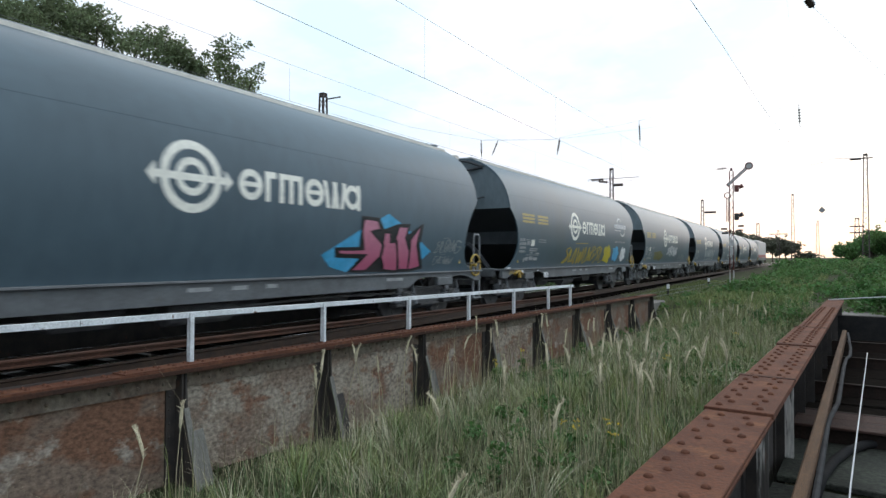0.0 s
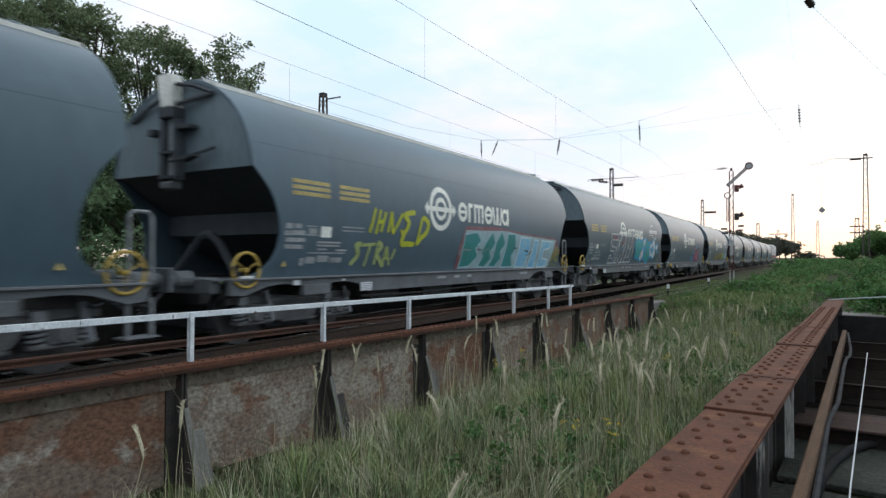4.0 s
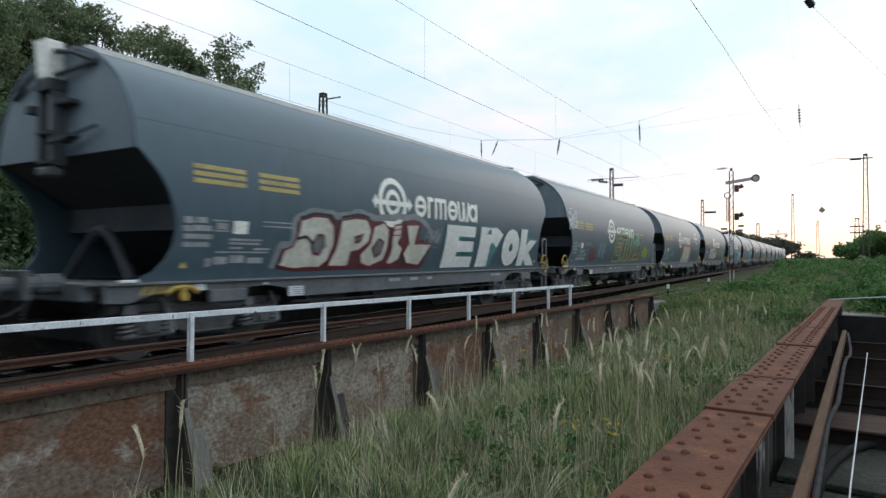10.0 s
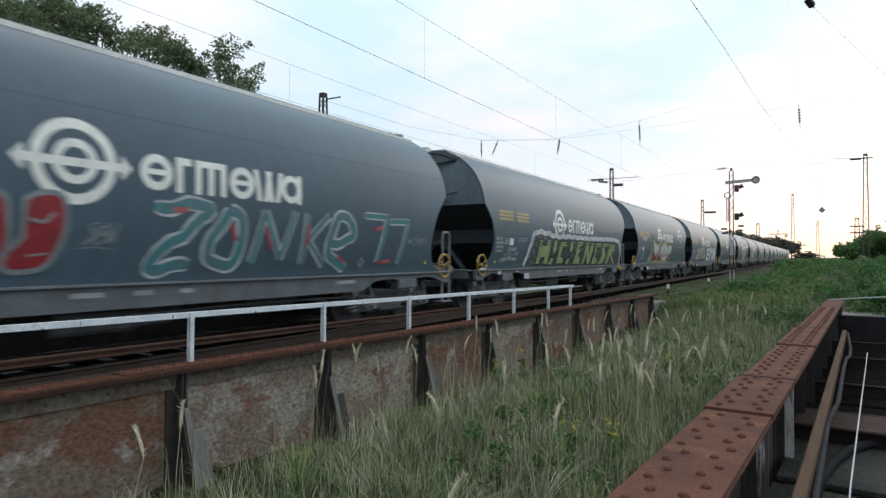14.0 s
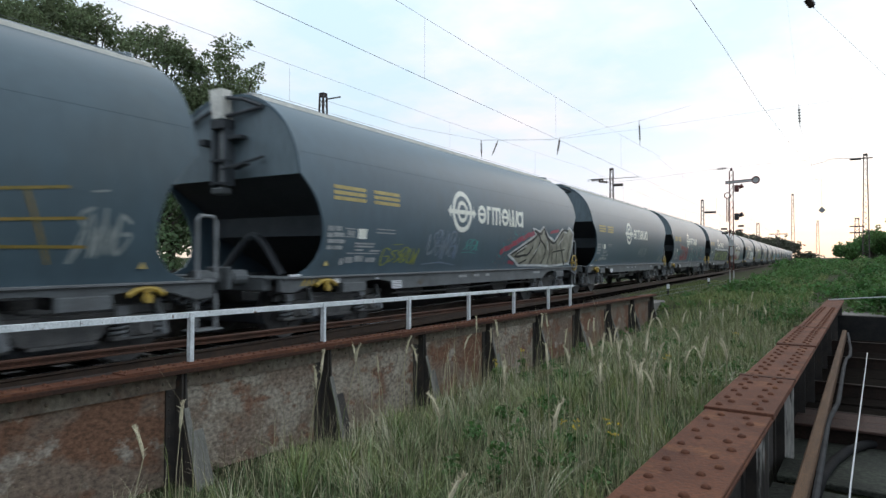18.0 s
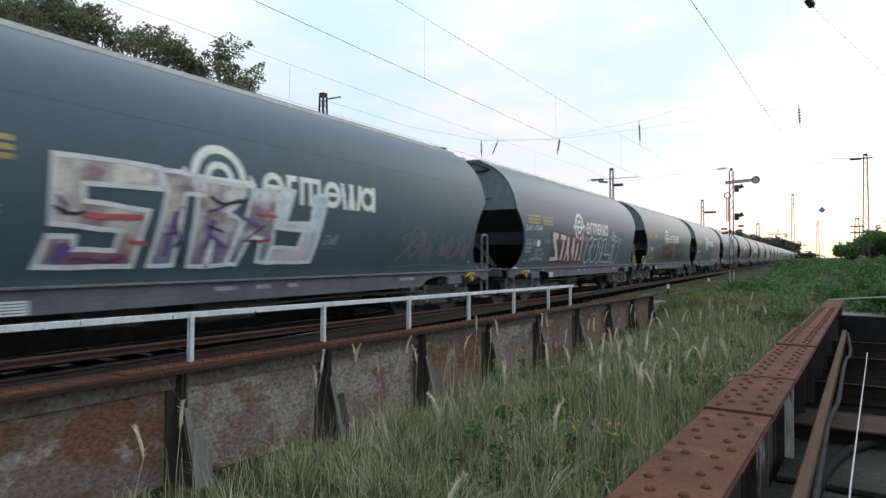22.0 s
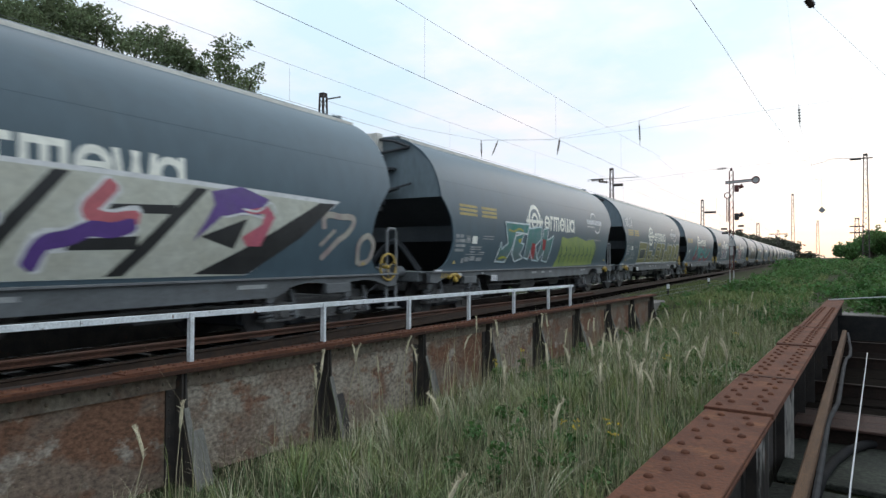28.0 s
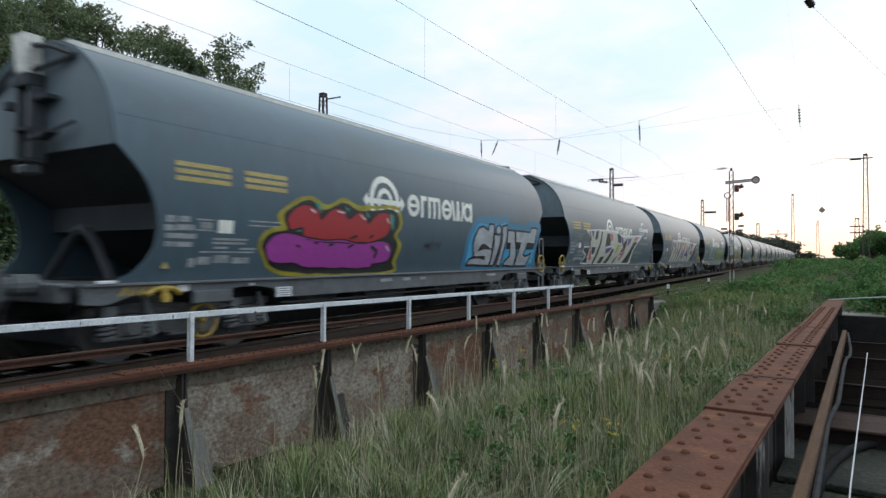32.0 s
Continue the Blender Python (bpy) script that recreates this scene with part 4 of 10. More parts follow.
def end_gear(w, front):
    """End wall, hopper slope, support frame, headstock, buffers and coupling, at y = 0 looking to -y; turned round for the front."""
    T = pose(0, BODY, 0, 0, 0, 180) if front else Matrix.Identity(4)

    def ep(name, bm, mat_, label="", smooth_=False):
        bmesh.ops.transform(bm, matrix=T, verts=bm.verts)
        return part(name, bm, mat_, w, label, smooth_)
    zs = [z for z in levels if z >= 2.53]
    poly = [(side_x(z) - 0.03, z) for z in zs[:-1]] + [(-side_x(z) + 0.03, z) for z in zs[-2::-1]]
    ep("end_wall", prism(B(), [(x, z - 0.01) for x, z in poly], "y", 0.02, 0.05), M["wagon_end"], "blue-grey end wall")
    # Slope, beam and legs are darkened in colour, as the recess shades them.
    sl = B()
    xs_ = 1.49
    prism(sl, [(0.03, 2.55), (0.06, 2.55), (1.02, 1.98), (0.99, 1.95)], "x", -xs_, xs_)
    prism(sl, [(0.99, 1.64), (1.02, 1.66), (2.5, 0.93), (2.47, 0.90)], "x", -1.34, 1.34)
    ep("hopper_slope", sl, M["black"], "sloping hopper sheet with recess shade in its black")
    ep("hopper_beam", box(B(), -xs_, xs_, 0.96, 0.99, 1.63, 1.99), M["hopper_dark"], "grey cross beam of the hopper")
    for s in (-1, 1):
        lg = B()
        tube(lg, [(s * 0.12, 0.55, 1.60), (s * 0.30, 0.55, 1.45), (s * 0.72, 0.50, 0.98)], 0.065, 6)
        ep("support_leg", lg, M["black"], "hopper support leg coloured dark for the recess")
    cap = B()
    tube(cap, [(-0.12, 0.55, 1.60), (0, 0.55, 1.64), (0.12, 0.55, 1.60)], 0.066, 6)
    ep("support_cap", cap, M["hopper_dark"])
    hd = B()
    box(hd, -1.30, 1.30, -0.46, -0.30, 0.78, 1.0, bevel=0.02)
    box(hd, -1.38, 1.38, -0.46, 0.5, 0.955, 0.975)
    ep("headstock", hd, M["sill"], "grimy steel headstock")
    for s in (-1, 1):
        bf = B()
        rod(bf, (s * 0.875, -0.46, 0.98), (s * 0.875, -0.72, 0.98), 0.115, seg=14)
        rod(bf, (s * 0.875, -0.72, 0.98), (s * 0.875, -0.87, 0.98), 0.09, seg=14)
        box(bf, s * 0.875 - 0.22, s * 0.875 + 0.22, -0.90, -0.865, 0.82, 1.14, bevel=0.012)
        ep("buffer", bf, M["sill"], "grey steel buffer")
    cp = B()
    rod(cp, (0, -0.44, 0.96), (0, -0.70, 0.94), 0.035, seg=8)
    tube(cp, [(0.05, -0.68, 0.94), (0.06, -0.80, 0.88), (0.0, -0.90, 0.84), (-0.06, -0.80, 0.88), (-0.05, -0.68, 0.94)], 0.022, 6)
    ep("coupling", cp, M["grime"], "dark screw coupling")
    for s in (-0.3, 0.36):
        hs = B()
        tube(hs, [(s, -0.42, 0.86), (s, -0.58, 0.70), (s * 0.9, -0.75, 0.60), (s * 0.8, -0.88, 0.64)], 0.02, 6)
        ep("air_hose", hs, M["black"], "black brake hose")


def hopper_wagon():
    w = thing("hopper_wagon", pose(TRACK_X, 0, 0), "dark grey covered hopper wagon with cream emblem", "wagon", "wagons of the train")
    part("hopper_body", shell_bm(), M["wagon"], w, "smooth dark grey hopper body", True)
    end_gear(w, False)
    end_gear(w, True)
    # roof walkway, hatches
    rw = B()
    box(rw, -0.40, 0.40, 0.15, BODY - 0.15, 3.87, 3.90)
    for y in np.arange(0.4, BODY, 0.8):
        box(rw, -0.36, 0.36, y, y + 0.04, 3.82, 3.87)
    part("roof_walkway", rw, M["wagon_roof"], w, "pale roof walkway")
    for y, h in ((2.2, 0.0), (6.3, 0.0), (10.6, 0.0)):
        ht = B()
        rod(ht, (0, y, 3.88), (0, y, 3.94), 0.28, 0.24, 16)
        box(ht, -0.05, 0.05, y - 0.3, y + 0.3, 3.94, 3.96)
        part("roof_hatch", ht, M["wagon_roof"], w)
    for y, hgt in ((11.85, -0.015), (12.25, 0.015)):
        fit_ = B()
        box(fit_, 0.44, 0.70, y - 0.04, y + 0.04, 3.76, 3.83 + hgt, bevel=0.012)
        rod(fit_, (0.60, y - 0.10, 3.82 + hgt), (0.60, y + 0.10, 3.82 + hgt), 0.018, seg=8)
        part("roof_fitting", fit_, M["wagon_end"], w, "dark hatch fitting on the roof edge")
    # Strip added along each roof edge; the sky's brightness is in its pale colour.
    for s in (1, -1):
        gr = B()
        prism(gr, [(s * 0.75, 3.705), (s * 0.75, 3.765), (s * 0.52, 3.845), (s * 0.52, 3.79)], "y", 0.05, BODY - 0.05)
        part("gutter_rail", gr, M["roof_edge"], w, "pale strip for the sky-bright roof edge")
    sm = B()
    for z in (2.86,):
        box(sm, side_x(z) - 0.01, side_x(z) + 0.0012, 0.05, BODY - 0.05, z - 0.003, z + 0.003)
    part("weld_seam", sm, M["wagon"], w)
    sd = B()
    half = [(-0.30, 0.955), (-0.30, 0.77), (-0.05, 0.75), (0.12, 0.80), (0.35, 0.865), (0.62, 0.89), (0.95, 0.875), (1.08, 0.86), (1.10, 0.71), (1.62, 0.71), (1.64, 0.86), (1.80, 0.88),
            (2.10, 0.885), (2.40, 0.84), (2.56, 0.76), (2.70, 0.70)]
    prism(sd, half + [(BODY - a, b) for a, b in half[::-1]], "x", 1.40, 1.48)
    box(sd, 1.44, 1.52, 1.06, 1.66, 0.70, 0.86, bevel=0.012)
    box(sd, 1.44, 1.52, BODY - 1.66, BODY - 1.06, 0.70, 0.86, bevel=0.012)
    side1 = part("side_sill", sd, M["sill"], w, "grimy grey side sill")
    same("side_sill", side1, w, pose(0, BODY, 0, 0, 0, 180))
    ledge = part("sill_ledge", box(B(), 1.36, 1.535, -0.30, BODY + 0.30, 0.957, 0.985, bevel=0.004), M["ledge"], w, "pale ledge on top of the sill")
    same("sill_ledge", ledge, w, pose(0, BODY, 0, 0, 0, 180))
    # brake gear and discharge hoppers under the frame
    for y in (4.1, 6.3, 8.5):
        hb = B()
        prism(hb, [(y - 0.85, 0.95), (y + 0.85, 0.95), (y + 0.35, 0.42), (y - 0.35, 0.42)], "x", -0.8, 0.8)
        part("discharge_hopper", hb, M["grime"], w, "dark discharge hopper")
    tk = B()
    rod(tk, (1.0, 5.0, 0.55), (1.0, 6.0, 0.55), 0.16, seg=14)
    part("air_tank", tk, M["grime"], w, "dark air tank")
    pp = B()
    tube(pp, [(1.25, y, 0.60 + 0.02 * math.sin(y)) for y in np.linspace(2.8, BODY - 2.8, 12)], 0.02, 6)
    part("brake_pipe", pp, M["grime"], w)
    bogie(w, 1.36)
    bogie(w, BODY - 1.36)
    # gear on the rear end wall
    vb = B()
    prism(vb, [(-0.20, 3.93), (0.09, 3.93), (0.10, 3.46), (-0.11, 3.46)], "y", -0.20, 0.0)
    part("vent_box", vb, M["roof_edge"], w, "dirty white tapered box")
    part("pipe_collar", box(B(), -0.17, 0.15, -0.20, 0.02, 3.30, 3.45, bevel=0.01), M["black"], w, "dark collar under the box")
    for x0, x1 in ((-0.20, -0.12), (0.10, 0.15)):
        part("pipe_rail", box(B(), x0, x1, -0.16, 0.02, 2.40, 3.30, bevel=0.006), M["hopper_dark"], w, "dark upright beside the filling pipe")
    part("down_pipe", box(B(), -0.09, 0.07, -0.10, 0.02, 2.36, 3.30, bevel=0.02), M["loop_grey"], w, "pale square filling pipe")
    for z in (2.42, 2.78):
        part("pipe_strap", box(B(), -0.20, 0.15, -0.175, 0.0, z, z + 0.035), M["black"], w, "dark strap round the pipe")
    part("pipe_foot", box(B(), -0.15, 0.12, -0.20, 0.0, 2.26, 2.37, bevel=0.02), M["sill"], w, "grimy outlet of the filling pipe")
    part("end_bracket", box(B(), 0.14, 0.44, -0.14, 0.02, 3.12, 3.18, bevel=0.008), M["black"], w, "dark bracket")
    part("end_bracket", box(B(), -0.52, -0.38, -0.14, 0.02, 3.08, 3.18, bevel=0.008), M["black"], w, "dark bracket")
    es = B()
    tube(es, [(0.05, -0.16, 2.66), (0.5, -0.10, 2.74), (0.85, -0.04, 2.82)], 0.022, 6)
    box(es, -0.16, 0.16, -0.07, 0.07, -0.016, 0.016, m=pose(0.42, -0.11, 2.69, 0, -10, -8))
    part("end_step", es, M["black"], w, "dark slanting step")
    for pts in ([(0.06, -0.10, 3.80), (0.42, -0.08, 3.74), (0.78, -0.01, 3.60)], [(0.10, -0.10, 3.50), (0.45, -0.06, 3.54), (0.78, -0.01, 3.59)], [(-1.05, 0.0, 3.36), (-0.6, -0.05, 3.54), (-0.15, -0.08, 3.66)]):
        part("end_rail", tube(B(), pts, 0.034, 6), M["black"], w, "dark pipe stay across the end wall")
    # platform, grab loop and steps at the front
    gl = B()
    y = BODY + 0.12
    loop = [(1.40, y, 1.0), (1.40, y, 1.74), (1.40, y + 0.05, 1.80), (1.40, y + 0.24, 1.80), (1.40, y + 0.29, 1.74), (1.40, y + 0.29, 1.0)]
    tube(gl, loop, 0.024, 6)
    part("grab_loop", gl, M["loop_grey"], w, "pale grab rail loop")
    stp = B()
    for yy in (y, y + 0.3):
        box(stp, 1.36, 1.40, yy - 0.02, yy + 0.02, 0.35, 0.80)
    box(stp, 1.20, 1.44, y - 0.05, y + 0.36, 0.34, 0.36)
    part("foot_step", stp, M["loop_grey"], w, "pale steel foot step")
    # stencilled data
    for z in (2.19, 2.28, 2.37):
        for a, b in ((0.74, 1.57), (1.80, 2.58)):
            part("warning_bar", bars_bm([(a, b, z, z + 0.058)]), M["ybar"], w, "yellow stencilled bar")
    tagged(part("data_panel", bars_bm(data_bars()), M["stencil"], w, "white stencilled data"), kind="stuff")
    part("data_square", bars_bm([(1.39, 1.63, 1.58, 1.75)]), M["cream"], w, "pale square plate")
    part("sill_plate", box(B(), 1.48, 1.50, 2.46, 2.76, 0.71, 0.85), M["label"], w, "white plate on the sill")
    part("sill_label", box(B(), 1.48, 1.488, 0.86, 1.00, 0.86, 0.94), M["label"], w, "small white label on the sill")
    part("sill_label", box(B(), 1.48, 1.486, 1.98, 2.06, 0.895, 0.925), M["label"], w, "small white label on the sill")
    part("sill_plate_line", bars_flat([(1.502, 2.49, 2.73, z) for z in (0.735, 0.765, 0.795, 0.825)]), M["grime"], w, "grey lines on the plate")
    part("ledge_lamp_bracket", box(B(), 1.50, 1.55, -0.18, 0.04, 0.985, 1.02, bevel=0.006), M["label"], w, "white bracket on the ledge")
    for a, b in ((5.0, 5.35), (9.2, 9.7), (5.7, 5.95), (6.3, 6.5)):
        part("sill_data", box(B(), 1.48, 1.484, a, b, 0.84, 0.895), M["stencil"], w, "pale stencilled bar")
    for a in (0.68, BODY - 0.68):
        part("warning_mark", prism(B(), [(a - 0.05, 1.14), (a + 0.05, 1.14), (a, 1.22)], "x", 1.475, side_x(1.18) + 0.004), M["ybar"], w, "small yellow triangle")
    part("emblem", place_flat(cut_up(emblem_bm()), 4.37, 1.815, 1.0, 0.005), M["cream"], w, "cream ring emblem with a bar")
    for block in wordmark_blocks():
        part("wordmark_block", place_flat(cut_up(block), 5.70, 2.03, 1.0, 0.005), M["cream"], w, "cream block of the wordmark")
    return w


# ---- graffiti ----
C = {"cream": (0.70, 0.68, 0.58), "beige": (0.46, 0.45, 0.36), "white": (0.80, 0.80, 0.79), "grey": (0.26, 0.27, 0.28), "black": (0.012, 0.012, 0.013), "char": (0.03, 0.03, 0.03),
     "blue": (0.02, 0.30, 0.52), "sky": (0.10, 0.42, 0.68), "teal": (0.03, 0.24, 0.25), "mint": (0.05, 0.40, 0.34), "dgreen": (0.015, 0.10, 0.075), "green": (0.17, 0.25, 0.085),
     "lime": (0.30, 0.36, 0.09), "olive": (0.15, 0.14, 0.03), "yellow": (0.55, 0.45, 0.03), "orange": (0.30, 0.13, 0.025), "red": (0.42, 0.03, 0.035), "dred": (0.18, 0.02, 0.025),
     "pink": (0.55, 0.22, 0.30), "rose": (0.60, 0.16, 0.18), "purple": (0.13, 0.06, 0.28), "magenta": (0.38, 0.05, 0.32), "pale": (0.28, 0.31, 0.30), "khaki": (0.27, 0.26, 0.11), "silver": (0.58, 0.59, 0.51),
     "slate": (0.14, 0.155, 0.165), "slate2": (0.065, 0.075, 0.078), "slate_blue": (0.13, 0.18, 0.27), "moss": (0.09, 0.115, 0.055), "rose_grey": (0.30, 0.20, 0.21), "red_grey": (0.20, 0.08, 0.09),
     "lime_pale": (0.40, 0.46, 0.20), "acid": (0.46, 0.48, 0.02), "ice": (0.36, 0.56, 0.60), "jade": (0.02, 0.19, 0.15), "petrol": (0.10, 0.22, 0.22), "crimson": (0.45, 0.04, 0.09),
     "rose_deep": (0.45, 0.09, 0.17), "pink_pale": (0.58, 0.42, 0.47), "sky_grey": (0.22, 0.34, 0.40), "body": (0.078, 0.118, 0.132), "violet": (0.15, 0.10, 0.24), "ochre": (0.30, 0.18, 0.04), "halo": (0.05, 0.20, 0.32), "steel": (0.52, 0.53, 0.55), "drab": (0.155, 0.14, 0.105), "ember": (0.20, 0.115, 0.032)}


def paint_of(*names):
    return spray("_".join(names), C[names[0]], C[names[1]] if len(names) > 1 else None)


def g_text(w, text, y0, y1, z0, z1, fill, edge, fat=0.02, rim=0.035, slant=0.0, halo=None, lift_=0.0):
    if halo:
        part("graffiti_halo", on_side(letters(text, fat + rim * 2.2), y0 - 0.10, y1 + 0.10, z0 - 0.03, z1 + 0.07, 0.007 + lift_, slant), paint_of(*halo), w, "sprayed halo")
    part("graffiti_outline", on_side(letters(text, fat + rim), y0 - 0.03, y1 + 0.03, z0 - 0.02, z1 + 0.025, 0.010 + lift_, slant), paint_of(*edge), w, "sprayed outline")
    part("graffiti", on_side(letters(text, fat), y0, y1, z0, z1, 0.013 + lift_, slant), paint_of(*fill), w, "sprayed letters")


def g_blob(w, seed, y0, y1, z0, z1, colours, rough_=0.12, lift_=0.0, lobes=5):
    part("graffiti_patch", on_side(shape(blob_points(seed, rough_, lobes=lobes)), y0, y1, z0, z1, 0.006 + lift_), paint_of(*colours), w, "sprayed colour patch")


def g_poly(w, pts, colours, lift_=0.0):
    ys, zs = [p[0] for p in pts], [p[1] for p in pts]
    part("graffiti_patch", on_side(shape(pts), min(ys), max(ys), min(zs), max(zs), 0.006 + lift_), paint_of(*colours), w, "sprayed colour patch")


def g_tag(w, seed, y0, y1, z0, z1, colours, n=6, lift_=0.0):
    part("graffiti_tag", on_side(scribble_bm(seed, n), y0, y1, z0, z1, 0.008 + lift_), paint_of(*colours), w, "illegible sprayed tag")


def g_strokes(w, y0, y1, z0, z1, lines, width, colours, lift_=0.0):
    """Freehand lines given in the unit box."""
    bm = B()
    for i, ln in enumerate(lines):
        n = len(bm.verts)
        stroke(bm, rounded([(p[0] * (y1 - y0), p[1] * (z1 - z0)) for p in ln]), width)
        bm.verts.ensure_lookup_table()
        for v in bm.verts[n:]:
            v.co.z = 0.0005 * (i % 4)
    cut_up(bm, 0.12)
    tagged(part("graffiti_line", place_flat(bm, y0, z0, 1.0, 0.016 + lift_), paint_of(*colours), w, "sprayed lines"), kind="stuff")


def g_owner(w, web=True):
    """The operator's sign near the front: a swoosh in two arcs and rows of plain blocks."""
    bm = B()
    for cx, a0, a1 in ((0.80, 0.75, 3.05), (1.12, 3.9, 6.25)):
        for k in range(16):
            u, v = k / 16, (k + 1) / 16
            p, q = a0 + (a1 - a0) * u, a0 + (a1 - a0) * v
            t0, t1 = 0.05 * math.sin(math.pi * (0.12 + 0.88 * u)), 0.05 * math.sin(math.pi * (0.12 + 0.88 * v))
            bm.faces.new([bm.verts.new((cx + 1.25 * rr * math.cos(a), 0.40 + rr * math.sin(a), 0)) for rr, a in ((0.31 + t0, p), (0.31 + t1, q), (0.31 - 0.2 * t1, q), (0.31 - 0.2 * t0, p))])
    x = 0.0
    for k in range(11):
        wd = 0.05 if k == 0 else 0.115
        add_quad(bm, x, x + wd, 0.34, 0.50, 0.0)
        x += wd + 0.045
    x = 0.02
    for k in range(9):
        add_quad(bm, x, x + 0.075, 0.245, 0.275)
        x += 0.095
    part("operator_sign", place_flat(cut_up(bm), 9.63, 2.05, 1.0, 0.005), M["label"], w, "white operator sign drawn as plain shapes")
    if web:
        bm = B()
        for k in range(15):
            add_quad(bm, 0.08 + 0.1 * k, 0.145 + 0.1 * k, -0.22, -0.15)
        part("operator_sign", place_flat(bm, 9.63, 2.05, 1.0, 0.005), M["stencil"], w, "row of small white blocks")


def wall_paint(colours):
    return paint_of(*colours) if isinstance(colours, tuple) else colours


turn_no = [0]


def on_wall(bm, off):
    """Lay a drawing made in (y, z) on the near side, each a hair above the one before."""
    turn_no[0] = (turn_no[0] + 1) % 7
    cut_up(bm, 0.12)
    return place_flat(bm, 0.0, 0.0, 1.0, off + 0.0003 * turn_no[0])


def g_flat(w, pts, colours, lift_=0.0):
    part("graffiti_patch", on_wall(shape(pts), 0.006 + lift_), wall_paint(colours), w, "sprayed colour patch")


def g_lines(w, lines, width, colours, lift_=0.0):
    bm = B()
    for i, ln in enumerate(lines):
        n = len(bm.verts)
        stroke(bm, wobble(wobble(rounded(ln, 8), max(0.006, width * 0.10)), max(0.004, width * 0.05)), width)
        bm.verts.ensure_lookup_table()
        for v in bm.verts[n:]:
            v.co.z = 0.0005 * (i % 4)
    tagged(part("graffiti_line", on_wall(bm, 0.016 + lift_), wall_paint(colours), w, "sprayed lines"), kind="stuff")


def wobble(pts, k):
    return [(x + k * math.sin(9 * x + 5 * y), y + k * math.sin(7 * y + 11 * x)) for x, y in pts]


def g_panel(w, pts, fill, edge, width, lift_=0.0, soft_=False):
    """A filled letter with a line sprayed along its edge."""
    if soft_:
        ring = pts[-2:] + pts + pts[:2]
        pts = [p for i, p in enumerate(rounded(ring, 3)[6:-6])]
    g_flat(w, pts, fill, 0.003 + lift_)
    path = []
    for i, p in enumerate(pts):
        q = Vector(pts[(i + 1) % len(pts)])
        path += [tuple(Vector(p).lerp(q, u / 3)) for u in range(3)]
    path = [Vector(p) for p in wobble(path, 0.006)]
    n = len(path)
    bm = B()
    ring = []
    for i, p in enumerate(path):
        d0, d1 = (p - path[i - 1]).normalized(), (path[(i + 1) % n] - p).normalized()
        m = Vector((-d0.y - d1.y, d0.x + d1.x))
        m = m.normalized() if m.length > 0.2 else Vector((-d1.y, d1.x))
        k = width / 2 / max(0.55, abs(m.dot(Vector((-d1.y, d1.x)))))
        ring.append([bm.verts.new((*(p + m * k * s), 0)) for s in (1, -1)])
    for i in range(n):
        (p0, p1), (q0, q1) = ring[i], ring[(i + 1) % n]
        bm.faces.new((p0, p1, q1, q0))
    part("graffiti_outline", on_wall(bm, 0.012 + lift_), wall_paint(edge), w, "sprayed outline")


def g_speckle(w, seed, y0, y1, z0, z1, count, colours):
    r = random.Random(seed)
    bm = B()
    for _ in range(count):
        z = r.uniform(z0, z1)
        y = r.uniform(y0 + (z - z0) * 0.7, y1)
        s = r.uniform(0.012, 0.035)
        bm.faces.new([bm.verts.new((y + s * 1.4 * math.cos(a), max(0.99, z + s * math.sin(a)), 0)) for a in (0.3, 1.5, 2.6, 3.6, 5.0)])
    tagged(part("speckles", place_flat(bm, 0.0, 0.0, 1.0, 0.0095), wall_paint(colours), w, "sprayed dots"), kind="stuff")


def fade(top, middle, bottom):
    """Spray paint that runs from one colour to another over the height of the wall."""
    key = "fade_" + "_".join((top, middle, bottom))
    if key not in M:
        m = surface("spray_" + key, C[top], C[middle], 2.5, 0.5, 0, 0.18, 14, 0.0, lo=0.4, hi=0.6)
        t = m.node_tree
        old = t.nodes["Principled BSDF"].inputs["Base Color"].links[0].from_socket
        xyz = t.nodes.new("ShaderNodeSeparateXYZ")
        t.links.new(t.nodes["Texture Coordinate"].outputs["Object"], xyz.inputs[0])
        rg = t.nodes.new("ShaderNodeMapRange")
        for i, v in enumerate((1.15, 1.85, 0.85, 0.0)):
            rg.inputs[i + 1].default_value = v
        t.links.new(xyz.outputs[2], rg.inputs[0])
        mx = t.nodes.new("ShaderNodeMix")
        mx.data_type = "RGBA"
        t.links.new(rg.outputs[0], mx.inputs[0])
        t.links.new(old, mx.inputs[6])
        mx.inputs[7].default_value = (*C[bottom], 1)
        t.links.new(mx.outputs[2], t.nodes["Principled BSDF"].inputs["Base Color"])
        M[key] = m
    return M[key]


